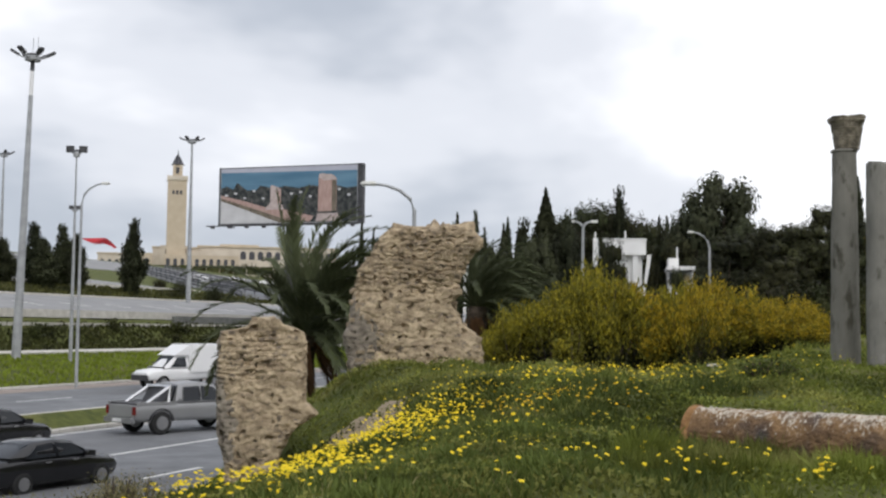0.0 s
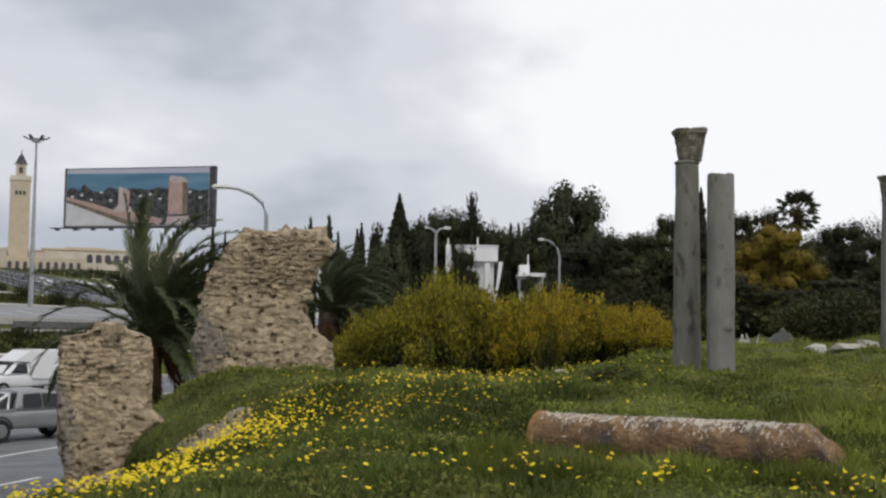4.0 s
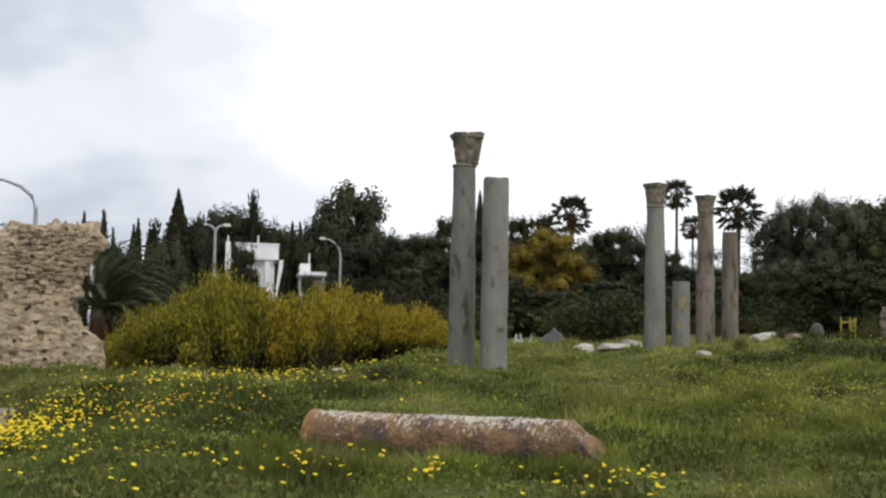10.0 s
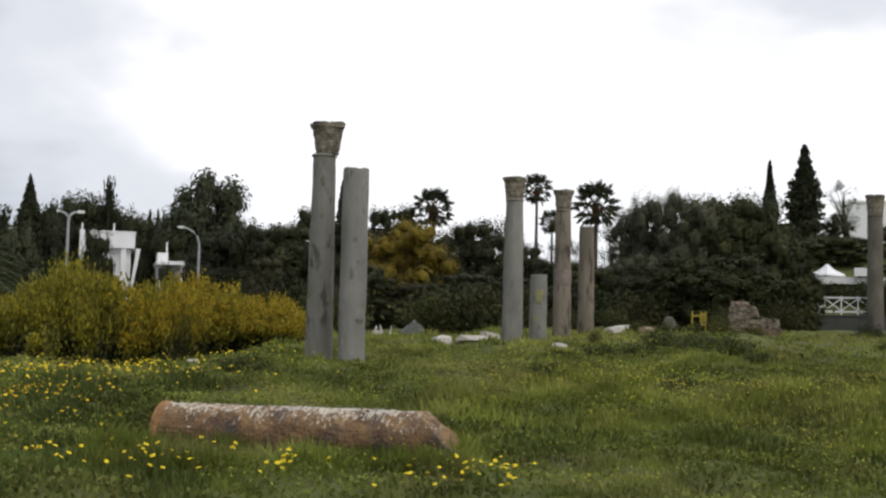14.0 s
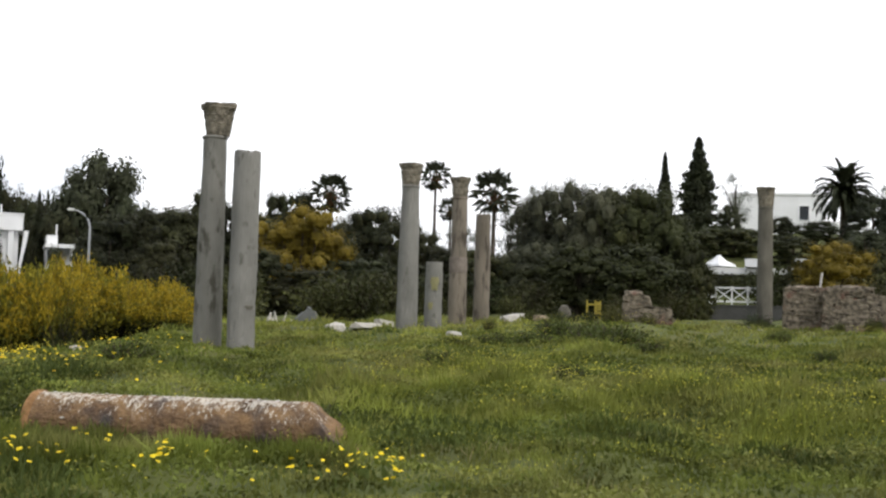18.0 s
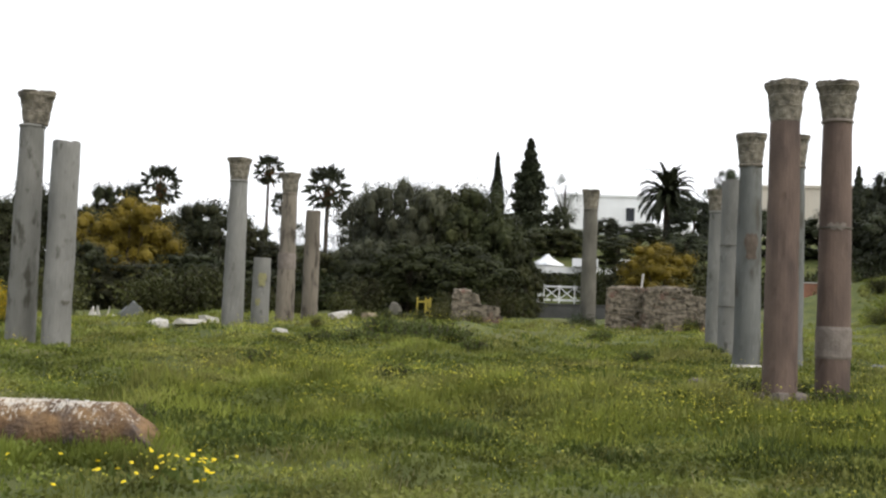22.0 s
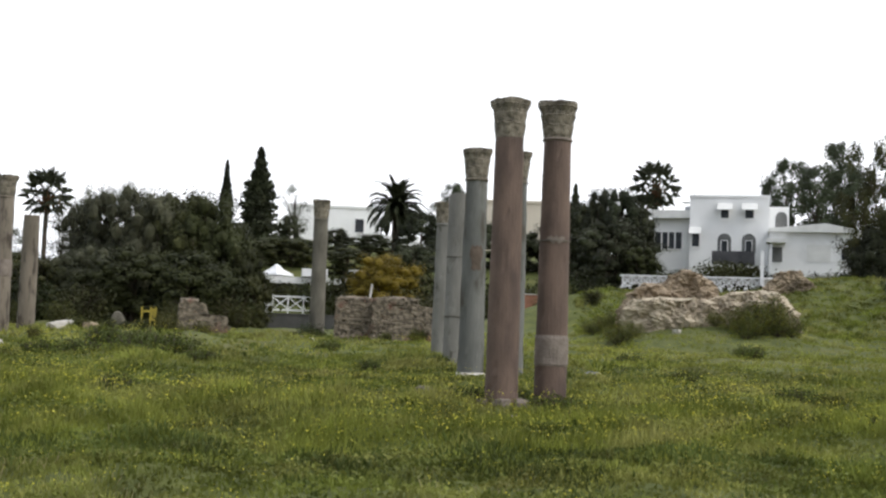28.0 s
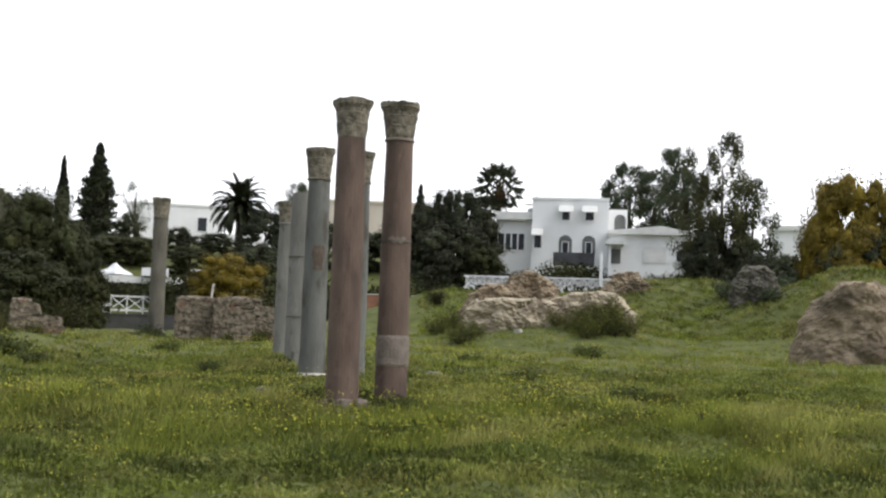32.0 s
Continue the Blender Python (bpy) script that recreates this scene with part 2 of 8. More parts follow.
M["grey_rubble"] = mixed("grey_rubble_masonry", (0.17, 0.145, 0.115), (0.38, 0.33, 0.265), 5.0, 13, 0.3, 0.68, 1.0, 1.0, 50, (0.12, 0.10, 0.085), 6.0, (0.56, 0.68), stretch=(1, 1, 1.5))
M["stone"] = mixed("rubble_stone", (0.30, 0.23, 0.15), (0.60, 0.485, 0.335), 9, 10, 0.3, 0.7, 1.0, 0.8, 24, (0.19, 0.155, 0.12), 2.3, (0.55, 0.68), each=0.24)
M["redstone"] = mixed("mixed_ruin_stone", (0.068, 0.057, 0.042), (0.245, 0.205, 0.152), 7, 12, 0.34, 0.64, 1.0, 1.0, 24, (0.155, 0.088, 0.062), 1.6, (0.56, 0.67))
M["ruinblock"] = mixed("ruin_block_stone", (0.115, 0.098, 0.075), (0.275, 0.235, 0.18), 6, 10, 0.3, 0.7, 1.0, 0.8, 20, (0.085, 0.07, 0.053), 3.0, (0.54, 0.66), each=0.34)
M["redbrick"] = mixed("reddish_ruin_brick", (0.17, 0.085, 0.055), (0.30, 0.165, 0.11), 6, 9, 0.3, 0.7, 1.0, 0.8, 20, (0.12, 0.075, 0.055), 2.0, (0.55, 0.66), each=0.25)
M["grey"] = mixed("grey_marble_shaft", (0.142, 0.138, 0.122), (0.240, 0.232, 0.208), 2.2, 10, 0.3, 0.68, 0.85, 0.35, 16, (0.095, 0.09, 0.072), 6.5, (0.61, 0.73), stretch=(1, 1, 0.5))
M["stained"] = mixed("stained_grey_marble_shaft", (0.128, 0.124, 0.106), (0.222, 0.214, 0.188), 2.2, 10, 0.3, 0.68, 0.85, 0.35, 16, (0.070, 0.066, 0.050), 6.0, (0.54, 0.65), stretch=(1, 1, 0.45))
M["bluegrey"] = mixed("blue_grey_marble_shaft", (0.108, 0.110, 0.100), (0.190, 0.190, 0.172), 2.6, 10, 0.3, 0.7, 0.85, 0.35, 16, (0.080, 0.074, 0.058), 4.5, (0.54, 0.67), stretch=(1, 1, 0.35))
M["brownshaft"] = mixed("brown_stone_shaft", (0.118, 0.100, 0.076), (0.225, 0.192, 0.150), 2.2, 10, 0.3, 0.7, 0.9, 0.4, 16, (0.066, 0.054, 0.042), 6.0, (0.53, 0.66), stretch=(1, 1, 0.35))
M["red"] = mixed("red_granite_shaft", (0.104, 0.073, 0.057), (0.162, 0.113, 0.087), 5, 10, 0.3, 0.7, 0.8, 0.3, 40, (0.078, 0.055, 0.045), 2.6, (0.54, 0.70), stretch=(1, 1, 0.4))
M["mortar"] = mixed("pale_repair_mortar", (0.145, 0.120, 0.100), (0.25, 0.212, 0.178), 6, 8, 0.3, 0.7, 0.95, 0.5)
M["dim"] = mixed("dark_weathered_shaft", (0.08, 0.075, 0.06), (0.165, 0.15, 0.12), 3, 10, 0.3, 0.7, 0.95, 0.6, 14, (0.10, 0.09, 0.075), 1.5, (0.52, 0.66), stretch=(1, 1, 0.5))
M["capital"] = mixed("weathered_capital_stone", (0.098, 0.085, 0.064), (0.27, 0.238, 0.182), 9, 9, 0.33, 0.66, 0.95, 0.8, 26, (0.09, 0.08, 0.06), 3.5, (0.53, 0.66))
M["pale"] = mixed("pale_limestone", (0.40, 0.37, 0.32), (0.62, 0.59, 0.54), 4, 8, 0.3, 0.7, 0.95, 0.4)
M["boulder"] = mixed("concrete_like_boulder", (0.19, 0.145, 0.095), (0.36, 0.29, 0.205), 2.8, 12, 0.3, 0.68, 1.0, 1.0, 12, (0.12, 0.095, 0.066), 1.0, (0.5, 0.66))
M["slabstone"] = mixed("pale_crumbling_slab", (0.30, 0.25, 0.18), (0.52, 0.45, 0.34), 2.6, 11, 0.3, 0.66, 1.0, 0.9, 9, (0.22, 0.18, 0.13), 0.9, (0.5, 0.66))
M["bark"] = mixed("bark", (0.04, 0.03, 0.022), (0.10, 0.08, 0.06), 6, 6, 0.3, 0.7, 1.0, 0.6, stretch=(1, 1, 0.2))
M["palmbark"] = mixed("palm_bark", (0.045, 0.036, 0.028), (0.11, 0.085, 0.062), 5, 6, 0.3, 0.7, 1.0, 0.8, stretch=(1, 1, 3))
M["dark_leaf"] = leafy("dark_conifer_leaf", (0.019, 0.022, 0.012), (0.050, 0.056, 0.027), 0.05, 0.55, tint=0.018)
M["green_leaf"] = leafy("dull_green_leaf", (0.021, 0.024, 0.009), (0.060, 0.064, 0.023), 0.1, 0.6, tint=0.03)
M["olive_leaf"] = leafy("olive_grey_leaf", (0.034, 0.036, 0.022), (0.072, 0.074, 0.041), 0.1, 0.5, tint=0.015)
M["deep_leaf"] = leafy("deep_evergreen_leaf", (0.015, 0.016, 0.008), (0.046, 0.050, 0.020), 0.05, 0.6, tint=0.03)
M["euc_leaf"] = leafy("eucalyptus_leaf", (0.03, 0.042, 0.022), (0.085, 0.10, 0.055), 0.15)
M["palm_leaf"] = leafy("palm_leaf", (0.042, 0.054, 0.026), (0.135, 0.150, 0.078), 0.15)
M["dark_palm"] = leafy("dark_palm_leaf", (0.018, 0.022, 0.012), (0.050, 0.056, 0.028), 0.1)
M["dead_palm"] = leafy("dead_palm_leaf", (0.06, 0.034, 0.016), (0.14, 0.072, 0.03), 0.1)
M["broom"] = leafy("yellow_broom_flower", (0.20, 0.180, 0.018), (0.40, 0.330, 0.030), 0.25, 0.4)
M["gold_broom"] = leafy("golden_broom_flower", (0.25, 0.185, 0.015), (0.49, 0.350, 0.027), 0.25, 0.35)
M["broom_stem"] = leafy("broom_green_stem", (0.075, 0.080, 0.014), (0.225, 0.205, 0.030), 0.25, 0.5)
M["acacia"] = leafy("yellow_green_acacia_leaf", (0.055, 0.050, 0.012), (0.27, 0.19, 0.021), 0.2, 0.5)
M["white"] = mixed("white_render_wall", (0.80, 0.80, 0.79), (0.87, 0.87, 0.86), 0.8, 6, 0.3, 0.7, 0.85, 0.05, third=(0.62, 0.62, 0.60), third_scale=0.35, third_at=(0.58, 0.8))
M["beige"] = mixed("beige_stone_wall", (0.52, 0.455, 0.37), (0.64, 0.58, 0.49), 0.3, 6, 0.3, 0.7, 0.9)
M["sand"] = mixed("sand_coloured_minaret", (0.47, 0.39, 0.29), (0.56, 0.48, 0.37), 0.3, 6, 0.3, 0.7, 0.9)
M["slate"] = mixed("dark_roof", (0.05, 0.05, 0.06), (0.09, 0.09, 0.10), 1, 5, 0.3, 0.7, 0.6)
M["galv"] = mixed("galvanised_steel", (0.30, 0.31, 0.32), (0.42, 0.43, 0.44), 2, 5, 0.3, 0.7, 0.55, metal=0.4)
M["darksteel"] = mixed("dark_steel", (0.05, 0.05, 0.055), (0.09, 0.09, 0.095), 2, 5, 0.3, 0.7, 0.6, metal=0.3)
M["glass"] = mixed("dark_window_glass", (0.02, 0.022, 0.026), (0.035, 0.04, 0.045), 0.5, 3, 0.3, 0.7, 0.12, spec=0.22)
M["awning"] = mixed("pale_awning", (0.66, 0.66, 0.63), (0.76, 0.76, 0.73), 2, 5, 0.3, 0.7, 0.85)
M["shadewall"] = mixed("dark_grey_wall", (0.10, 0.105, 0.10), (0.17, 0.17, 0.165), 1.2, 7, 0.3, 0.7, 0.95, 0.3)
M["rust"] = mixed("rust_red_wall", (0.20, 0.09, 0.06), (0.28, 0.14, 0.09), 2, 6, 0.3, 0.7, 0.95)
M["darkwall"] = mixed("dark_boundary_wall", (0.05, 0.05, 0.047), (0.085, 0.084, 0.078), 1.4, 8, 0.3, 0.7, 0.95, 0.3)
M["yellow"] = mixed("yellow_paint", (0.27, 0.215, 0.03), (0.36, 0.29, 0.045), 2, 5, 0.3, 0.7, 0.7)
M["silver"] = mixed("silver_car_paint", (0.26, 0.262, 0.266), (0.31, 0.312, 0.316), 1, 4, 0.3, 0.7, 0.32, metal=0.35, spec=0.5)
M["black"] = mixed("black_car_paint", (0.006, 0.006, 0.007), (0.012, 0.012, 0.014), 1, 4, 0.3, 0.7, 0.15, spec=0.6)
M["vanwhite"] = mixed("white_van_paint", (0.74, 0.74, 0.74), (0.80, 0.80, 0.80), 1, 4, 0.3, 0.7, 0.4, spec=0.5)
M["tyre"] = mixed("tyre_rubber", (0.015, 0.015, 0.016), (0.03, 0.03, 0.03), 6, 4, 0.3, 0.7, 0.9)
M["rim"] = mixed("wheel_rim", (0.28, 0.28, 0.29), (0.36, 0.36, 0.37), 4, 4, 0.3, 0.7, 0.4, metal=0.7)
M["lampred"] = mixed("red_lamp_glass", (0.13, 0.014, 0.014), (0.18, 0.02, 0.02), 4, 3, 0.3, 0.7, 0.25)
M["lampclear"] = mixed("clear_lamp_glass", (0.55, 0.56, 0.58), (0.65, 0.66, 0.68), 4, 3, 0.3, 0.7, 0.2)
M["poster_sea"] = mixed("poster_sea_print", (0.075, 0.17, 0.26), (0.14, 0.26, 0.36), 0.6, 4, 0.3, 0.7, 0.6, stretch=(0.3, 0.3, 2))
M["poster_sky"] = mixed("poster_sky_print", (0.40, 0.42, 0.50), (0.48, 0.48, 0.55), 0.6, 4, 0.3, 0.7, 0.6)
M["poster_wood"] = mixed("poster_trees_print", (0.016, 0.022, 0.024), (0.10, 0.10, 0.095), 2.6, 9, 0.4, 0.66, 0.6)
M["poster_pink"] = mixed("poster_pink_print", (0.33, 0.215, 0.185), (0.50, 0.36, 0.32), 2.6, 9, 0.3, 0.7, 0.6, stretch=(3, 3, 0.5))
M["poster_stone"] = mixed("poster_stone_print", (0.36, 0.29, 0.27), (0.55, 0.47, 0.45), 2.2, 8, 0.3, 0.7, 0.6)
M["poster_sand"] = mixed("poster_pale_print", (0.50, 0.50, 0.51), (0.62, 0.62, 0.63), 1.0, 7, 0.3, 0.7, 0.6)
M["redcloth"] = mixed("red_cloth", (0.42, 0.03, 0.04), (0.52, 0.05, 0.06), 2, 5, 0.3, 0.7, 0.8)


# ---- helpers for meshes ----
def spot(degrees, d):
    """The place d metres from the start at an angle clockwise from straight ahead."""
    return d * math.sin(radians(degrees)), d * math.cos(radians(degrees))


def link(name, verts, faces, mat, parent=None, label="", smooth=False):
    me = bpy.data.meshes.new(name)
    me.from_pydata([tuple(v) for v in verts], [], [tuple(f) for f in faces])
    me.materials.append(mat)
    if smooth:
        me.shade_smooth()
    ob = new(name, me)
    if parent:
        ob.parent = parent
    if label:
        tagged(ob, label)
    return ob


def part(name, bm, mat, parent=None, label="", smooth=False):
    """Links a bmesh as one mesh object under a thing or a part."""
    me = bpy.data.meshes.new(name)
    bm.to_mesh(me)
    bm.free()
    me.materials.append(mat)
    if smooth:
        me.shade_smooth()
    ob = new(name, me)
    if parent:
        ob.parent = parent
    if label:
        tagged(ob, label)
    return ob


def thing(name, place, label, category, turn=0.0, group="", kind=""):
    """An empty at the base of a thing."""
    ob = new(name)
    ob.matrix_basis = pose(*place, 0, 0, turn)
    return tagged(ob, label, category, group, kind)


def boxes(bm, *dims):
    """Adds boxes (x0, y0, z0, x1, y1, z1) to a bmesh."""
    for x0, y0, z0, x1, y1, z1 in dims:
        vs = [bm.verts.new((x, y, z)) for z in (z0, z1) for x, y in ((x0, y0), (x1, y0), (x1, y1), (x0, y1))]
        for f in ((3, 2, 1, 0), (4, 5, 6, 7), (0, 1, 5, 4), (1, 2, 6, 5), (2, 3, 7, 6), (3, 0, 4, 7)):
            bm.faces.new([vs[i] for i in f])
    return bm


def box(name, dims, mat, parent, label="", bevel=0.0):
    bm = boxes(bmesh.new(), dims)
    if bevel:
        bmesh.ops.bevel(bm, geom=bm.edges[:], offset=bevel, segments=2, affect="EDGES", profile=0.5)
    return part(name, bm, mat, parent, label)


def lathe(bm, rings, segs=16, centre=(0, 0), closed=True):
    """A turned solid from (radius, z) rings."""
    rows = [[bm.verts.new((centre[0] + r * math.cos(2 * math.pi * k / segs), centre[1] + r * math.sin(2 * math.pi * k / segs), z)) for k in range(segs)] for r, z in rings]
    for a, b in zip(rows, rows[1:]):
        for k in range(segs):
            bm.faces.new((a[k], a[(k + 1) % segs], b[(k + 1) % segs], b[k]))
    if closed:
        bm.faces.new(rows[0][::-1])
        bm.faces.new(rows[-1])
    return bm


def tube(bm, points, radii, segs=8):
    """A round bar through points."""
    points = [Vector(p) for p in points]
    rows = []
    for i, p in enumerate(points):
        d = (points[min(i + 1, len(points) - 1)] - points[max(i - 1, 0)]).normalized()
        a = d.cross(Vector((0, 0, 1)) if abs(d.z) < 0.9 else Vector((1, 0, 0))).normalized()
        b = d.cross(a)
        r = radii[i] if isinstance(radii, (list, tuple)) else radii
        rows.append([bm.verts.new(p + r * (math.cos(2 * math.pi * k / segs) * a + math.sin(2 * math.pi * k / segs) * b)) for k in range(segs)])
    for a, b in zip(rows, rows[1:]):
        for k in range(segs):
            bm.faces.new((a[k], a[(k + 1) % segs], b[(k + 1) % segs], b[k]))
    bm.faces.new(rows[0][::-1])
    bm.faces.new(rows[-1])
    bmesh.ops.recalc_face_normals(bm, faces=bm.faces[:])
    return bm


def prism(bm, outline, y0, y1):
    """An outline of (x, z) drawn out from y0 to y1."""
    a = [bm.verts.new((x, y0, z)) for x, z in outline]
    b = [bm.verts.new((x, y1, z)) for x, z in outline]
    bm.faces.new(a)
    bm.faces.new(b[::-1])
    for i in range(len(a)):
        j = (i + 1) % len(a)
        bm.faces.new((a[j], a[i], b[i], b[j]))
    bmesh.ops.recalc_face_normals(bm, faces=bm.faces[:])
    return bm


def step(v, a, b):
    k = np.clip((np.asarray(v, float) - a) / (b - a), 0, 1)
    return k * k * (3 - 2 * k)


# ---- ground ----
ALONG = Vector((0.397, 0.918))   # the way of the road
ACROSS = Vector((-0.918, 0.397))  # away from the ruins, over the road


def waves(x, y, size, seed):
    """Smooth irregular swells of about that size, from -1 to 1."""
    rng = np.random.RandomState(seed)
    total = np.zeros_like(x)
    for _ in range(7):
        a, p, k = rng.uniform(0, 2 * np.pi), rng.uniform(0, 2 * np.pi), rng.uniform(0.6, 1.7) / size
        total += np.sin(2 * np.pi * k * (x * np.cos(a) + y * np.sin(a)) + p)
    return total / 4.0


def heights(x, y):
    x, y = np.asarray(x, float), np.asarray(y, float)
    r, bearing = np.hypot(x, y), np.degrees(np.arctan2(x, y))
    near = np.interp(r, [0, 8, 12, 16, 20, 28, 43, 60], [0.15, 0.32, 0.43, 0.78, 1.03, 1.40, 1.62, 1.88])
    near = near - 0.55 * step(21 - bearing, 0, 9) * step(r, 19.5, 26)
    near = near - 0.14 * step(22 - bearing, 0, 8) * step(r, 15.5, 19.5)
    near = near - 0.34 * step(33.5 - bearing, 0, 7) * step(r, 29, 42)
    hill = np.interp(r, [43, 60, 75, 90, 130, 300, 700, 3000], [0, 0.2, 1.2, 5.2, 9.5, 18, 22, 24]) * step(bearing, 12, 42) * (1 - 0.5 * np.exp(-((bearing - 35.4) / 1.6) ** 2) * step(r, 70, 100))
    z = near + hill
    # the grass mound and the swell under the heap of rock
    z = z + 3.1 * np.exp(-(((x - 55.6) / 8.5) ** 2 + ((y - 20.4) / 6.9) ** 2))
    z = z + 0.95 * np.exp(-(((x - 40.0) / 4.2) ** 2 + ((y - 19.6) / 4.4) ** 2))
    z = z + 3.1 * np.exp(-(((x - 51.8) / 5.5) ** 2 + ((y - 11.0) / 4.0) ** 2))
    z = z + 1.9 * np.exp(-(((x - 49.0) / 6.5) ** 2 + ((y - 29.6) / 4.2) ** 2))
    z = z + 0.16 * np.exp(-(((x - 19.5) / 5) ** 2 + ((y - 24.0) / 3.0) ** 2))
    rough = step(r, 3, 10)
    z = z + rough * (0.085 * waves(x, y, 5.0, 3) + 0.06 * waves(x, y, 1.9, 4) + 0.035 * waves(x, y, 0.85, 7)) + 0.25 * step(r, 60, 150) * waves(x, y, 30, 5)
    # the bank down to the road, the road bed, and the slope up beyond it
    s, u = x * ACROSS.x + y * ACROSS.y, x * ALONG.x + y * ALONG.y
    edge = 3.2 + 4.8 * step(u, 14.5, 19.5)
    w = step(s, edge, 13.5)
    z = z * (1 - w) + -2.62 * w
    far = np.interp(s, [29, 30.6, 43.8, 44.2, 46, 51, 53, 55, 57.6, 60, 80, 92, 120, 180, 239, 400, 800], [-2.62, -2.12, -2.12, -1.95, -1.55, -0.68, -0.42, 0.0, 1.55, 2.2, 4.15, 5.8, 8.4, 15.1, 22.2, 30, 40])
    return np.where(s > 29, far + 0.05 * waves(x, y, 4, 6) * step(s, 44, 47), z)


def height(x, y):
    return float(heights(np.array([x]), np.array([y]))[0])


radii = np.concatenate([[0.0], np.linspace(1, 8, 8), np.arange(8.2, 34, 0.2), np.arange(34, 70, 0.8), np.arange(70, 130, 1.5), np.geomspace(130, 4000, 56)])
turns = np.radians(np.concatenate([np.arange(-26, 90, 0.4), np.arange(90, 334, 4)]))
rr, tt = np.meshgrid(radii, turns, indexing="ij")
gx, gy = rr * np.sin(tt), rr * np.cos(tt)
gz = heights(gx, gy)
nt = len(turns)
gv = np.stack([gx, gy, gz], -1).reshape(-1, 3)
ii, jj = np.meshgrid(np.arange(len(radii) - 1), np.arange(nt), indexing="ij")
jn = (jj + 1) % nt
gf = np.stack([ii * nt + jj, (ii + 1) * nt + jj, (ii + 1) * nt + jn, ii * nt + jn], -1).reshape(-1, 4)
ground = link("ground", gv.tolist(), gf.tolist(), M["meadow"], smooth=True)
ground.data.flip_normals()
tagged(ground, "green spring meadow rising gently from the road bank", "ground", kind="structure")


# ---- road ----
def strip(name, s0, s1, z0, z1, u0, u1, mat, label, category, steps=60, slope=0.0, thick=0.12):
    vs, fs = [], []
    for k in range(steps + 1):
        u = u0 + (u1 - u0) * k / steps
        for s, z in ((s0, z0 - thick), (s0, z0), (s1, z1), (s1, z1 - thick)):
            p = ALONG * u + ACROSS * s
            vs.append((p.x, p.y, z))
    for k in range(steps):
        for a in range(3):
            fs.append((4 * k + a, 4 * k + 4 + a, 4 * k + 5 + a, 4 * k + 1 + a))
    fs += [(0, 1, 2, 3), (4 * steps + 3, 4 * steps + 2, 4 * steps + 1, 4 * steps)]
    ob = link(name, vs, fs, mat)
    return tagged(ob, label, category, kind="structure") if label else ob


road = strip("road_near", 14.6, 29.0, -2.5, -2.5, -150, 700, M["asphalt"], "grey asphalt carriageway with white lane lines", "road")
strip("road_far", 30.6, 43.9, -2.0, -2.0, -150, 700, M["asphalt"], "grey asphalt carriageway beyond the grass median", "road")
median = strip("median", 29.25, 30.35, -2.36, -1.86, -150, 700, M["meadow"], "narrow grass median between two kerbs", "median")
verge_path = strip("verge_path", 52.4, 53.4, -0.34, -0.24, -60, 160, M["kerb"], "pale concrete path along the grass verge", "path")
strip("road_dust", 41.9, 43.88, -1.985, -1.985, -150, 300, M["dust"], "pinkish dust along the far road edge", "dust", thick=0.02)
for s0, s1, z in ((28.97, 29.25, -2.34), (30.35, 30.63, -1.84), (43.9, 44.2, -1.84), (14.3, 14.6, -2.36)):
    n = 60
    holder = thing("kerb", (0, 0, 0), "row of pale concrete kerb stones at the road's edge", "kerb", kind="structure")
    stone_mesh = None
    for k in range(n):
        p = ALONG * (20 + 1.5 * k) + ACROSS * ((s0 + s1) / 2)
        if stone_mesh is None:
            ob = box("kerbstone", (-0.14, -0.735, -0.3, 0.14, 0.735, 0.0), M["kerb"], holder, bevel=0.03)
            stone_mesh = ob.data
        else:
            ob = new("kerbstone", stone_mesh)
            ob.parent = holder
        ob.matrix_basis = pose(p.x, p.y, z, 0, 0, -math.degrees(math.atan2(ALONG.x, ALONG.y)))
for s, z, dash in ((18.6, -2.5, 3.0), (22.8, -2.5, 0), (28.6, -2.5, 0), (37.2, -2.0, 4.0), (43.3, -2.0, 0)):
    line = thing("lane_line", (0, 0, 0), "worn white painted lane line on the asphalt", "road marking", kind="structure")
    bm = bmesh.new()
    u = 5.0
    while u < 150:
        long = dash or 12.0
        a, b = ALONG * u + ACROSS * (s - 0.09), ALONG * (u + long) + ACROSS * (s + 0.09)
        c = [ALONG * uu + ACROSS * ss for uu, ss in ((u, s - 0.09), (u + long, s - 0.09), (u + long, s + 0.09), (u, s + 0.09))]
        bm.faces.new([bm.verts.new((p.x, p.y, z + 0.006)) for p in c])
        u += long if not dash else dash * 2.6
    bmesh.ops.recalc_face_normals(bm, faces=bm.faces[:])
    part("painted_line", bm, M["paint"], line)


# ---- ruins ----
M["ochre"] = mixed("ochre_weathered_rim", (0.16, 0.085, 0.035), (0.36, 0.20, 0.085), 9, 9, 0.3, 0.7, 0.95, 0.8, 26)
M["brick"] = mixed("brown_brick_repair", (0.085, 0.068, 0.052), (0.155, 0.118, 0.09), 8, 7, 0.3, 0.7, 0.95, 0.6)


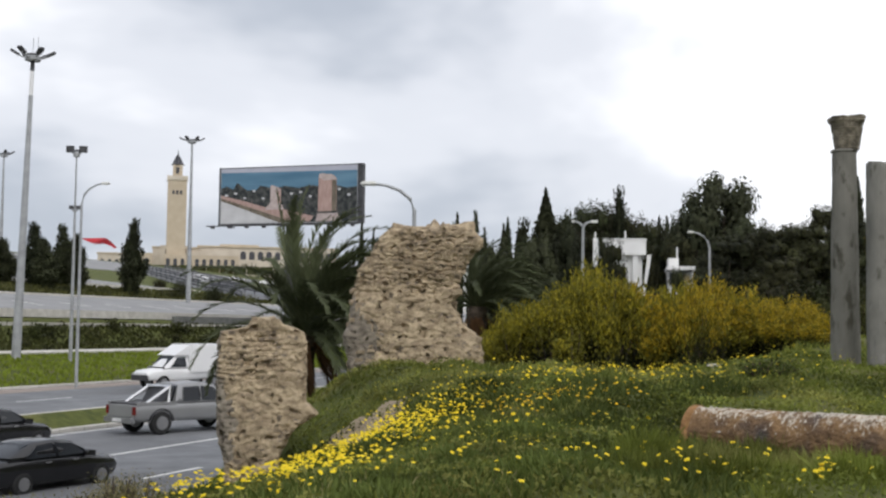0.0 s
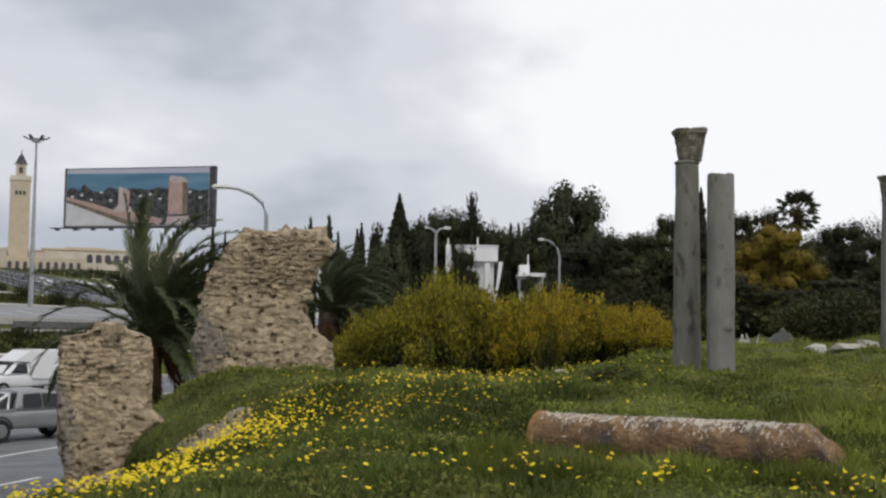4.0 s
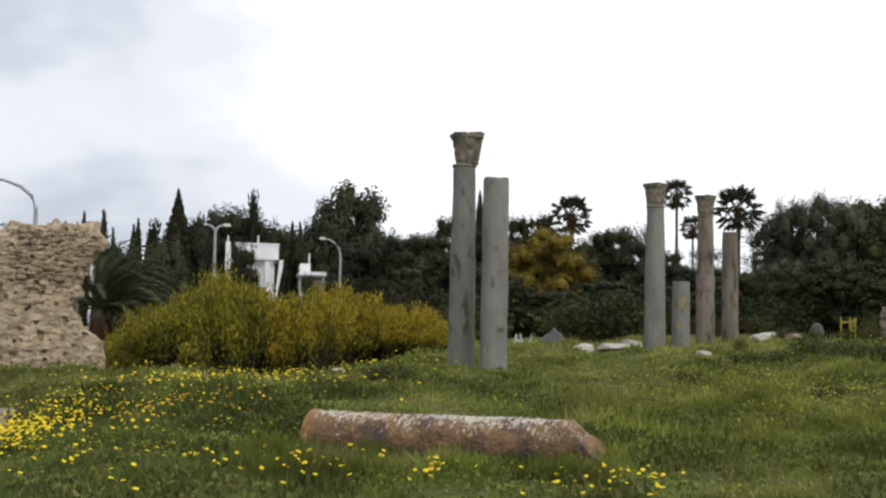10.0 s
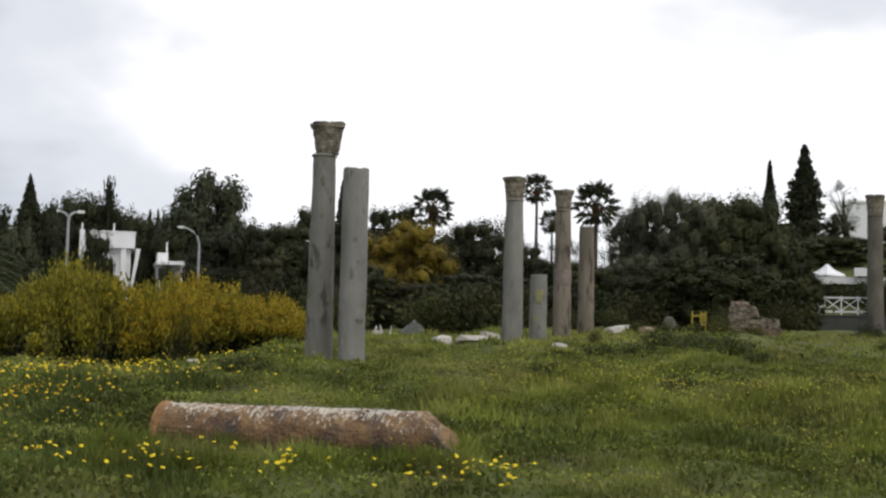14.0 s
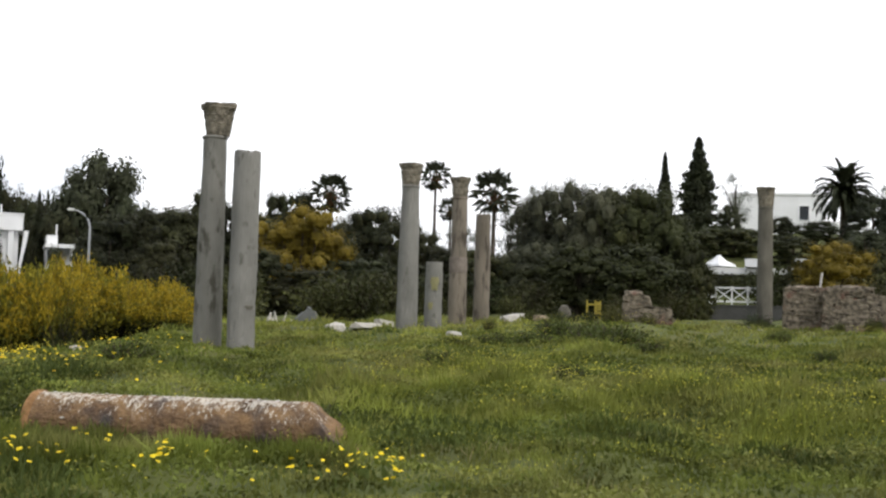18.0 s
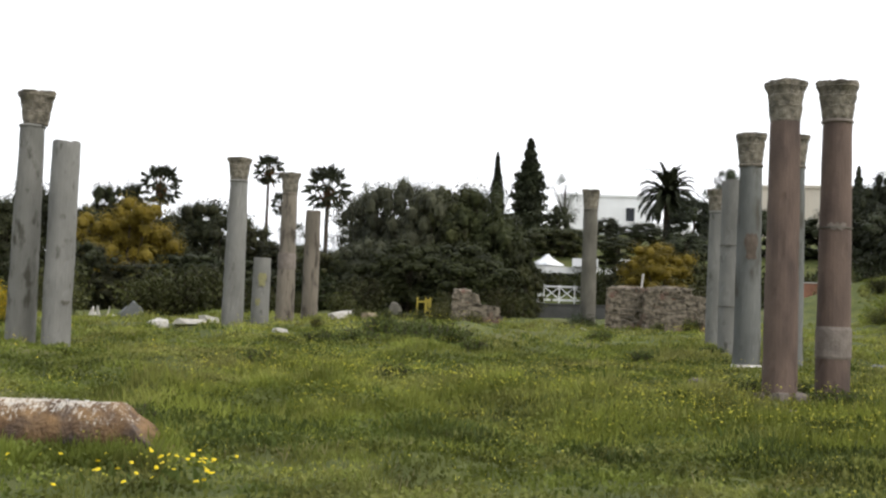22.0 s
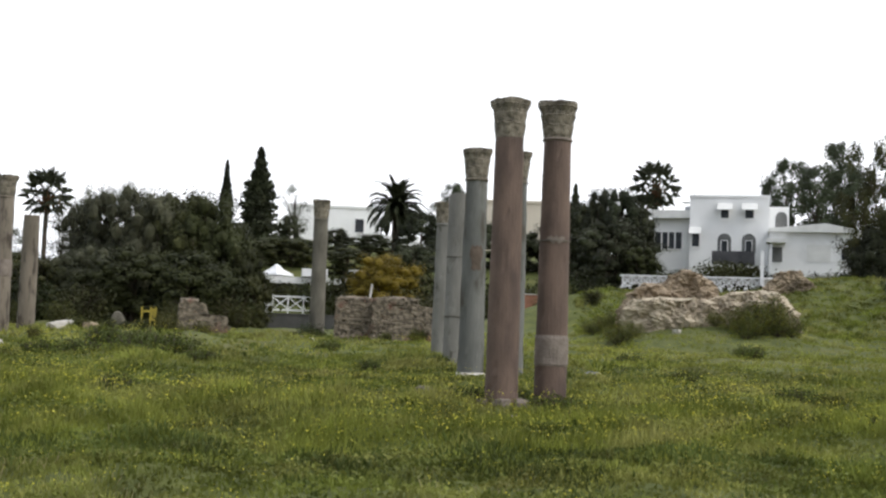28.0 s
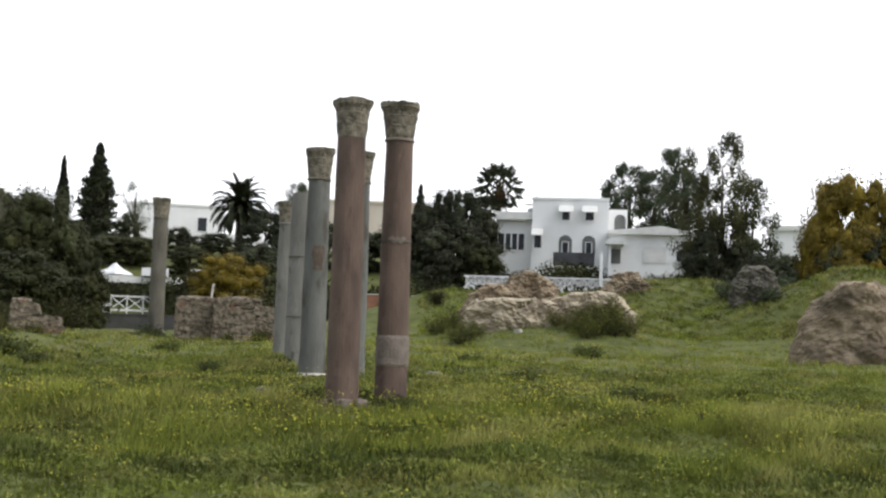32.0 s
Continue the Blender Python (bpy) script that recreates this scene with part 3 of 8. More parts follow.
def capital_mesh(r, h, wide, seed):
    """A worn Corinthian capital: a bell with two rows of leaves under a square, hollow-sided slab."""
    bm = bmesh.new()
    segs, rng = 48, random.Random(seed)
    prof = [(0.0, 0.0), (0.03, 0.05), (0.07, 0.03), (0.16, 0.07), (0.30, 0.17), (0.37, 0.27), (0.39, 0.18), (0.50, 0.26), (0.61, 0.42), (0.64, 0.50), (0.66, 0.38), (0.75, 0.54), (0.82, 0.76), (0.85, 0.80), (0.86, 0.98), (0.91, 0.96), (0.93, 1.04), (1.0, 1.04)]
    rows = []
    for f, spread in prof:
        row = []
        for k in range(segs):
            a = 2 * math.pi * k / segs
            corner = abs(math.sin(2 * a)) ** 2.4
            share = min(1.0, max(0.0, (f - 0.5) / 0.34))
            leaf = 0.5 + 0.5 * math.cos(8 * a + (math.pi if f > 0.38 else 0))
            flute = 1 + (0.09 * leaf - 0.02) * (0.1 < f < 0.68) + 0.04 * math.cos(16 * a) * (0.68 < f < 0.84)
            rad = r * flute + (wide / 2 - r) * spread * ((1 - share) * 0.9 + share * (0.70 + 0.44 * corner))
            rad *= 1 + 0.035 * noise.noise(Vector((3 * math.cos(a) + seed, 3 * math.sin(a), 7 * f)))
            if f > 0.8:
                rad *= 1 - 0.16 * max(0, noise.noise(Vector((1.5 * math.cos(a), 1.5 * math.sin(a) + seed * 3, 0))))
            row.append(bm.verts.new((rad * math.cos(a), rad * math.sin(a), f * h + (0.014 * rng.uniform(-1, 1) if f > 0.95 else 0))))
        rows.append(row)
    for a, b in zip(rows, rows[1:]):
        for k in range(segs):
            bm.faces.new((a[k], a[(k + 1) % segs], b[(k + 1) % segs], b[k]))
    bm.faces.new(rows[-1])
    bm.faces.new(rows[0][::-1])
    return bm


def column(place, top, d0, d1, mat, label, capital=0.0, wide=0.0, seed=1, astragal=True, base="", lean=(0, 0), chips=0.012, turn=45.0, joint=0.0, group="standing columns", shift=(0.0, 0.0), ring=None):
    """A standing shaft that narrows upwards, chipped, with its capital or a broken top."""
    x, y = place
    z = height(x, y) - 0.12
    tall = top - z
    ob = thing("column", (x, y, z), label, "column", group=group)
    ob.matrix_basis = pose(x, y, z, lean[0], lean[1], turn)
    shaft_top = tall - capital
    bm = bmesh.new()
    segs, n = 28, 36
    rows = []
    for i in range(n + 1):
        f = i / n
        rad = (d0 + (d1 - d0) * f ** 1.15) / 2
        zz = shaft_top * f
        row = []
        for k in range(segs):
            a = 2 * math.pi * k / segs
            v = Vector((math.cos(a), math.sin(a), 0))
            q = noise.noise(Vector((v.x * 1.6 + seed * 7, v.y * 1.6, zz * 1.3)))
            q2 = noise.noise(Vector((v.x * 4 + seed * 3, v.y * 4, zz * 5)))
            dent = chips * q + chips * 0.7 * q2 - (0.016 if q2 > 0.5 else 0)
            up = zz
            if not capital and i == n:
                up += 0.03 * noise.noise(Vector((v.x * 2 + seed, v.y * 2, 4)))
                dent -= 0.002
            row.append(bm.verts.new(((rad + dent) * v.x, (rad + dent) * v.y, up)))
        rows.append(row)
    for a, b in zip(rows, rows[1:]):
        for k in range(segs):
            bm.faces.new((a[k], a[(k + 1) % segs], b[(k + 1) % segs], b[k]))
    bm.faces.new(rows[-1])
    bm.faces.new(rows[0][::-1])
    part("shaft", bm, mat, ob, smooth=False)
    if astragal and capital:
        r = d1 / 2
        part("neck_ring", lathe(bmesh.new(), [(r, shaft_top - 0.055), (r + 0.016, shaft_top - 0.045), (r + 0.022, shaft_top - 0.03), (r + 0.016, shaft_top - 0.012), (r, shaft_top - 0.002)], 28), M["capital"] if mat is M["bluegrey"] else mat, ob)
    if joint:
        r = (d0 + (d1 - d0) * joint) / 2
        part("repair_band", lathe(bmesh.new(), [(r + 0.003, shaft_top * joint), (r + 0.013, shaft_top * joint + 0.03), (r + 0.012, shaft_top * joint + 0.36), (r + 0.003, shaft_top * joint + 0.4)], 28), M["mortar"], ob, "pale mortar repair band")
    if capital:
        cap = part("capital", capital_mesh(d1 / 2, capital, wide, seed), M["capital"], ob, "weathered leafy stone capital")
        back = Matrix.Rotation(-radians(turn), 3, "Z") @ Vector((shift[0], shift[1], 0))
        cap.location = (back.x, back.y, shaft_top)
        if ring:
            part("neck_ring", lathe(bmesh.new(), [(d1 / 2, shaft_top - 0.02), (d1 / 2 + 0.018, shaft_top - 0.012), (d1 / 2 + 0.02, shaft_top + 0.006), (d1 / 2 + 0.008, shaft_top + 0.022), (d1 / 2, shaft_top + 0.026)], 28), M[ring], ob, "pale mortar ring under the capital")
    if base == "plinth":
        r = d0 / 2
        part("base", lathe(bmesh.new(), [(r + 0.07, 0.05), (r + 0.08, 0.15), (r + 0.05, 0.17), (r + 0.07, 0.21), (r + 0.05, 0.24), (r + 0.02, 0.26), (r, 0.27)], 28), M["pale"], ob, "pale moulded stone base")
    if base == "rubble":
        rng = random.Random(seed)
        for k in range(5):
            a = 2 * math.pi * k / 5 + rng.uniform(-0.3, 0.3)
            stone_at("footing_stone", M["mortar"], ob, rng, (d0 * 0.56 * math.cos(a), d0 * 0.56 * math.sin(a), 0.13), (0.12, 0.09, 0.065), 12, SQUARES)
    return ob


def shaft_patch(col, z0, z1, radius, mat, label, side=0.0, wide=0.7):
    """A patch laid on a shaft on the side of the path: a repair, lichen or a notch's painted shade."""
    m = col.matrix_basis
    start = math.atan2(-m.translation.y, -m.translation.x) - m.to_euler().z + side
    bm = bmesh.new()
    rows = []
    for j in range(6):
        f = j / 5
        rows.append([bm.verts.new(((radius + 0.014) * math.cos(start + wide * (k / 8 - 0.5) * (1 - 0.25 * math.sin(f * 7))), (radius + 0.014) * math.sin(start + wide * (k / 8 - 0.5) * (1 - 0.25 * math.sin(f * 7))), z0 + (z1 - z0) * f + 0.018 * math.sin(k * 1.9))) for k in range(9)])
    for a, b in zip(rows, rows[1:]):
        for k in range(8):
            bm.faces.new((a[k], a[k + 1], b[k + 1], b[k]))
    return part("repair_patch", bm, mat, col, label)


def shaft_joint(col, z, radius):
    return part("joint", lathe(bmesh.new(), [(radius - 0.01, z - 0.012), (radius + 0.014, z - 0.008), (radius + 0.014, z + 0.008), (radius - 0.01, z + 0.012)], 28), M["dim"], col, "dark joint between two drums")


STONES = []
for k in range(7):
    bm = bmesh.new()
    bmesh.ops.create_icosphere(bm, subdivisions=1, radius=1.0)
    rng = random.Random(50 + k)
    for v in bm.verts:
        v.co = Vector([math.copysign(abs(c) ** 0.55, c) * (1 + 0.16 * rng.uniform(-1, 1)) for c in v.co]) * 0.78
    me = bpy.data.meshes.new("stone")
    bm.to_mesh(me)
    bm.free()
    STONES.append(me)
SQUARES = []
for k in range(7):
    bm = bmesh.new()
    boxes(bm, (-1, -1, -1, 1, 1, 1))
    bmesh.ops.bevel(bm, geom=bm.edges[:], offset=0.22, segments=1, affect="EDGES")
    rng = random.Random(90 + k)
    for v in bm.verts:
        v.co = Vector([c * (1 + 0.10 * rng.uniform(-1, 1)) for c in v.co]) * 0.95
    me = bpy.data.meshes.new("block")
    bm.to_mesh(me)
    bm.free()
    SQUARES.append(me)
STONE_SETS = {}


def stone_at(name, mat, parent, rng, place, size, tilt=12, shapes=STONES):
    """One rough stone of about that half size."""
    k = rng.randrange(7)
    key = (mat.name, k, shapes is STONES)
    if key not in STONE_SETS:
        me = shapes[k].copy()
        me.materials.append(mat)
        STONE_SETS[key] = me
    ob = new(name, STONE_SETS[key])
    ob.parent = parent
    ob.matrix_basis = pose(*place, rng.uniform(-tilt, tilt), rng.uniform(-tilt, tilt), rng.uniform(-tilt, tilt)) @ Matrix.Diagonal((*size, 1))
    return ob


def chance(a, b=0.0):
    """A fixed number from 0 to 1 for a stone."""
    return (math.sin(a * 127.1 + b * 311.7) * 43758.5453) % 1.0


def skin(q, rough, fine, cell, bare=0.42):
    """How far the skin of old masonry stands out at a point: swells, thin uneven courses of stones with sunk joints, holes."""
    d = rough * noise.noise(q * 1.4) + rough * 0.5 * noise.noise(q * 3.3) + fine * 0.5 * noise.noise(q * 12)
    if cell < 0:
        # broken rock: cracks and knobs
        d += -0.7 * fine * max(0.0, 1 - abs(noise.noise(q * -cell)) / 0.2) + 1.0 * fine * noise.noise(q * 4.3) + 0.8 * fine * noise.noise(q * 9) + 0.5 * fine * noise.noise(q * 19)
    if cell > 0:
        course = 0.62 / cell
        zz = q.z / course + 0.9 * noise.noise(Vector((q.x * 1.6, q.y * 1.6, q.z * 0.9))) + 0.35 * noise.noise(q * 5.0)
        k = math.floor(zz)
        wide = course * ((1.1 if cell < 6 else 1.3) + 0.9 * chance(k))
        xx = (q.x + q.y) / wide + 7.3 * chance(k, 2) + 0.6 * noise.noise(q * 4)
        j = math.floor(xx)
        own = chance(j, k)
        edge = min(min(zz - k, 1 + k - zz) * course, min(xx - j, 1 + j - xx) * wide)
        # plastered and washed smooth in places, bare and ragged in others
        worn = min(1.0, max(0.0, bare + 1.6 * noise.noise(Vector((q.x * 1.1, q.y * 1.1, q.z * 1.3)))))
        # thin layers that stand out unevenly, each broken off at its own depth
        layer = q.z / 0.115 + 1.5 * noise.noise(Vector((q.x * 1.1, q.y * 1.1, q.z * 0.8))) + 0.5 * noise.noise(q * 4.5)
        n = math.floor(layer)
        split = max(0.0, noise.noise(Vector((q.x * 2.3, q.y * 2.3, n * 3.1))) + 0.1)
        d += bare * fine * (0.7 * (chance(n, 3) - 0.5) + 1.1 * noise.noise(Vector((q.x * 4.1, q.y * 4.1, n * 7.7))) - 1.6 * split * max(0.0, 1 - min(layer - n, 1 + n - layer) / 0.2))
        d += min(1.0, 0.45 + bare) * worn * fine * (0.8 * (own - 0.5) + 0.75 * (min(1.0, edge / 0.022) - 0.8)) + min(1.0, 0.3 + bare) * fine * 0.6 * noise.noise(q * 24)
        d += min(1.0, 0.25 + bare) * fine * (0.9 * noise.noise(Vector((q.x * 7.5, q.y * 7.5, q.z * 10.0))) + 0.9 * noise.noise(Vector((q.x * 15, q.y * 15, q.z * 19))))
        if own > 0.95:
            d -= 0.06 * worn
        if noise.noise(Vector((q.x * 9.0, q.y * 9.0, q.z * 11.0))) > 0.43:
            d -= 0.09
    return d


def mass(rows, thick, seed, rough=0.08, fine=0.03, n=34, segs=44, power=3.5, cell=0.0, crest=1.0, ragged=None):
    """A weathered lump from rows (z, left, right) and a thickness: rounded cross-sections with a ragged skin."""
    zs, ls, rs = zip(*rows)
    bm = bmesh.new()
    rings = []
    # corners of the cross-section at even steps round it
    wide = max(r - l for l, r in zip(ls, rs))
    fine_a = np.linspace(0, 2 * np.pi, 6001)
    ex = np.sign(np.cos(fine_a)) * np.abs(np.cos(fine_a)) ** (2 / power)
    ey = np.sign(np.sin(fine_a)) * np.abs(np.sin(fine_a)) ** (2 / power)
    along = np.concatenate([[0], np.cumsum(np.hypot(np.diff(ex * wide), np.diff(ey * thick)))])
    even = np.interp(np.arange(segs) / segs * along[-1], along, fine_a)
    for i in range(n + 3):
        g = min(i / n, 1.0)
        z = zs[0] + (zs[-1] - zs[0]) * g
        left, right = np.interp(z, zs, ls), np.interp(z, zs, rs)
        close = (1.0, 0.9, 0.55)[max(0, i - n)]
        row = []
        for k in range(segs):
            a = even[k]
            c, s = math.cos(a), math.sin(a)
            px = math.copysign(abs(c) ** (2 / power), c)
            py = math.copysign(abs(s) ** (2 / power), s)
            v = Vector(((left + right) / 2 + px * (right - left) / 2 * close, py * thick / 2 * close, z))
            q = Vector((v.x + seed * 5.3, v.y, v.z))
            d = skin(q, rough, fine, cell, 0.42 if ragged is None else float(np.interp(g, *ragged)))
            w = Vector((px, py, 0)).normalized() * d
            top = (0.03 * (i - n) + crest * (0.13 * noise.noise(q * 2.7) + 0.09 * noise.noise(q * 7))) if i >= n else 0
            row.append(bm.verts.new(v + w + Vector((0, 0, top))))
        rings.append(row)
    for a, b in zip(rings, rings[1:]):
        for k in range(segs):
            bm.faces.new((a[k], a[(k + 1) % segs], b[(k + 1) % segs], b[k]))
    for ring, up in ((rings[-1], 1), (rings[0], -1)):
        m = bm.verts.new(sum((v.co for v in ring), Vector()) / segs + Vector((0, 0, 0.04 * up)))
        for k in range(segs):
            f = (ring[k], ring[(k + 1) % segs], m)
            bm.faces.new(f if up > 0 else f[::-1])
    return bm


def coursed(parent, rows, thick, mat, seed, course=0.12, wide=(0.12, 0.26), most=290, proud=0.0, name="stone", rough=0.08, share=0.5, shapes=STONES, tilt=9):
    """Stones in rough courses, standing a little out of the front of a lump."""
    rng = random.Random(seed)
    zs, ls, rs = zip(*rows)
    z, count = zs[0] + course, 0
    while z < zs[-1] - 0.03 and count < most:
        left, right = np.interp(z, zs, ls) + 0.1, np.interp(z, zs, rs) - 0.1
        x = left + rng.uniform(0, 0.1)
        while x < right and count < most:
            w = rng.uniform(*wide)
            if rng.random() < share:
                q = Vector((x + seed * 5.3, -thick / 2, z))
                d = skin(q, rough, 0, 0)
                stone_at(name, mat, parent, rng, (x + w / 2, -thick / 2 - d + 0.045 - proud, z + rng.uniform(-0.015, 0.015)), (w / 2, 0.075, course * rng.uniform(0.38, 0.5)), tilt, shapes)
                count += 1
            x += w + rng.uniform(0.01, 0.05)
        z += course * rng.uniform(0.95, 1.12)


def facing(bearing):
    return -bearing


def grey_end(ob, edge, reach, top):
    """Greyer, darker masonry over one end of a stump, up to an uneven margin."""
    ob.data.materials.append(M["grey_rubble"])
    for f in ob.data.polygons:
        c = f.center
        margin = reach * (0.9 + 1.3 * noise.noise(Vector((c.z * 1.3, edge, c.y))) + 0.5 * noise.noise(c * 6) + 0.4 * noise.noise(c * 15))
        if c.x - edge < margin * min(1.0, 0.35 + max(0.0, top - c.z)):
            f.material_index = 1


# the two stumps of rubble masonry on the edge of the bank
x, y = spot(2.35, 22.9)
wall_rows = [(-0.5, -1.28, 1.27), (-0.16, -1.25, 1.26), (0.17, -1.2, 1.25), (0.59, -1.33, 1.18), (0.84, -1.21, 0.89), (1.18, -1.16, 0.72), (1.39, -1.14, 0.83), (1.6, -1.11, 0.79), (1.81, -1.08, 0.86), (2.08, -0.83, 1.0), (2.26, -0.72, 1.18), (2.42, -0.62, 1.18), (2.53, -0.5, 1.08)]
ruin = thing("ruin_wall", (x, y, 0.82), "tall stump of crumbling beige rubble masonry on the bank", "ruin", facing(2.35), "rubble stumps")
core = part("core", mass(wall_rows, 0.95, 2, 0.07, 0.036, 165, 290, 6.0, 7.2, 1.7, ragged=((0, 0.2, 0.34, 0.6, 0.72, 1.0), (0.5, 0.45, 0.12, 0.15, 0.8, 1.0))), M["rubble"], ruin)
grey_end(core, -1.25, 0.45, 1.5)
coursed(ruin, wall_rows, 0.95, M["stone"], 2, 0.086, (0.06, 0.13), proud=-0.056, rough=0.07, share=0.06, shapes=SQUARES, tilt=3)
coursed(ruin, [r for r in wall_rows if r[0] > 1.5], 0.95, M["stone"], 7, 0.085, (0.06, 0.19), proud=-0.02, rough=0.07, share=0.5, shapes=SQUARES, tilt=7)
coursed(ruin, [r for r in wall_rows if r[0] < 0.7], 0.95, M["stone"], 8, 0.08, (0.07, 0.18), proud=-0.045, rough=0.07, share=0.12, shapes=SQUARES, tilt=5)
x, y = spot(-4.73, 17.9)
pillar_rows = [(-0.9, -0.40, 0.24), (0.03, -0.48, 0.33), (0.35, -0.55, 0.53), (0.50, -0.56, 0.76), (0.56, -0.56, 0.84), (0.66, -0.56, 0.74), (0.72, -0.56, 0.68), (1.0, -0.57, 0.67), (1.6, -0.56, 0.67), (1.70, -0.54, 0.63), (1.76, -0.2, 0.5), (1.82, -0.1, 0.3)]
pillar = thing("ruin_pillar", (x, y, -0.2), "short stump of weathered beige rubble masonry with a worn foot", "ruin", facing(-4.55), "rubble stumps")
core = part("core", mass(pillar_rows, 0.95, 4, 0.03, 0.036, 160, 260, 7.0, 8.2, ragged=((0, 0.3, 0.6, 0.8, 1.0), (0.6, 0.4, 0.2, 0.35, 0.4))), M["rubble"], pillar)
grey_end(core, -0.62, 0.22, 1.3)
coursed(pillar, pillar_rows, 0.95, M["stone"], 4, 0.074, (0.06, 0.17), proud=-0.045, rough=0.03, share=0.12, shapes=SQUARES, tilt=5)

# loose stones along the broken edges of both stumps
for stump, rows_, seed, n_edge, n_top in ((ruin, wall_rows, 61, 16, 14), (pillar, pillar_rows, 62, 0, 5)):
    rng = random.Random(seed)
    zs, ls, rs = zip(*rows_)
    for k in range(n_edge):
        z = rng.uniform(max(0.0, zs[0]), zs[-1] - 0.15)
        w = rng.uniform(0.05, 0.12)
        for end, sign in ((ls, 1), (rs, -1)):
            stone_at("edge_stone", M["stone"], stump, rng, (float(np.interp(z, zs, end)) + sign * rng.uniform(0.04, 0.09), rng.uniform(-0.40, 0.1), z), (w, w, rng.uniform(0.035, 0.06)), 9, SQUARES)
    for k in range(n_top):
        f = (k + rng.random()) / n_top
        stone_at("crest_stone", M["stone"], stump, rng, (ls[-1] + 0.05 + (rs[-1] - ls[-1] - 0.1) * f, rng.uniform(-0.36, 0.2), zs[-1] + rng.uniform(-0.07, 0.02)), (rng.uniform(0.06, 0.13), 0.11, rng.uniform(0.03, 0.07)), 10, SQUARES)

# standing columns
column((7.64, 19.28), 5.03, 0.46, 0.375, M["stained"], "grey weathered column with a leafy stone capital", 0.52, 0.62, 1, turn=-8, shift=(0.045, -0.018))
a2 = column((7.83, 18.34), 4.18, 0.44, 0.41, M["grey"], "grey marble column shaft with a broken top and no capital", seed=2)
column((13.66, 23.29), 4.98, 0.47, 0.37, M["grey"], "grey weathered column with a worn capital beside a stub", 0.46, 0.52, 3, turn=30)
stub = column((15.39, 25.07), 2.99, 0.42, 0.40, M["grey"], "short grey column stub with a broken top", seed=4)
column((16.55, 25.86), 5.15, 0.46, 0.36, M["brownshaft"], "brownish stone column with a small worn capital", 0.48, 0.50, 5, turn=15, joint=0.42)
column((17.99, 26.98), 4.40, 0.43, 0.38, M["brownshaft"], "brownish stone column shaft without a capital", seed=6)
column((26.38, 25.21), 5.66, 0.46, 0.40, M["dim"], "slender grey-brown column standing alone with a block capital", 0.55, 0.56, 7, turn=35)
column((13.38, 9.34), 4.80, 0.43, 0.365, M["red"], "red granite column with a weathered leafy capital", 0.50, 0.51, 8, astragal=False, base="rubble", turn=72, chips=0.006)
r2 = column((14.07, 9.05), 4.86, 0.43, 0.365, M["red"], "red granite column with pale mortar repairs and a leafy capital", 0.50, 0.555, 9, astragal=False, base="rubble", turn=18, chips=0.006, joint=0.185, ring="mortar")
g1 = column((16.82, 12.43), 4.87, 0.44, 0.36, M["bluegrey"], "blue-grey marble column with a capital on a pale base", 0.48, 0.52, 10, base="plinth", turn=50)
g2 = column((19.43, 14.80), 4.55, 0.42, 0.38, M["grey"], "pale grey marble column shaft without a capital", seed=11)
column((21.63, 16.86), 4.70, 0.42, 0.36, M["grey"], "pale grey marble column with a small leafy capital", 0.45, 0.50, 12, turn=55)
column((17.53, 12.11), 4.90, 0.42, 0.36, M["bluegrey"], "blue-grey marble column standing behind a red one", 0.48, 0.52, 13, turn=50)

shaft_patch(g1, 1.95, 2.35, 0.202, M["brick"], "brownish brick repair in the shaft", 0.2, 0.9)
shaft_patch(r2, 2.28, 2.36, 0.192, M["mortar"], "pale mortar strip across a crack", 0.1, 1.0)
# no notch is cut: a dark raised patch carries its shade as colour
shaft_patch(a2, 0.80, 0.85, 0.215, M["dim"], "dark patch painted as the shade of a notch in the shaft", 0.55, 0.6)
M["yellow_lichen"] = mixed("yellow_lichen", (0.21, 0.20, 0.11), (0.30, 0.275, 0.13), 14, 8, 0.3, 0.7, 1.0, 0.6)
shaft_patch(stub, 0.95, 1.25, 0.208, M["yellow_lichen"], "patch of yellow lichen", 0.1, 0.8)
shaft_patch(stub, 0.5, 0.66, 0.21, M["yellow_lichen"], "patch of yellow lichen", -0.3, 0.5)
shaft_joint(g2, 1.05, 0.205)
shaft_joint(g2, 2.2, 0.20)
shaft_joint(r2, 2.31, 0.194)

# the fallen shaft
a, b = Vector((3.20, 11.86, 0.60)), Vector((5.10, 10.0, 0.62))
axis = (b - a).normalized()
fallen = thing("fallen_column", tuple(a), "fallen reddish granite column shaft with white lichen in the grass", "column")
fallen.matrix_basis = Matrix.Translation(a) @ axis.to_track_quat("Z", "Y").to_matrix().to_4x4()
bm = bmesh.new()
rows = []
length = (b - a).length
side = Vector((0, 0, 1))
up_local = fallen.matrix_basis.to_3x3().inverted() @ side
# rusty granite, its upper side crusted with white lichen in short streaks round the shaft, which also paints its
# highlight
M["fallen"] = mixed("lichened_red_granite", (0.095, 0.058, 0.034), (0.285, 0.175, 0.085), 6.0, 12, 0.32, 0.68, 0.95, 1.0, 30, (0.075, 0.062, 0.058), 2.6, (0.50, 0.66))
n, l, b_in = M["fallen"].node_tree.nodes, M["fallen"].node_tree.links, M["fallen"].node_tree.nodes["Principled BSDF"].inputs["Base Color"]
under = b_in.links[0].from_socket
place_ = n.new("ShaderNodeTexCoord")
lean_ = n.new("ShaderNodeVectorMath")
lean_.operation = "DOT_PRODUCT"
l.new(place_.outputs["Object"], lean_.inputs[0])
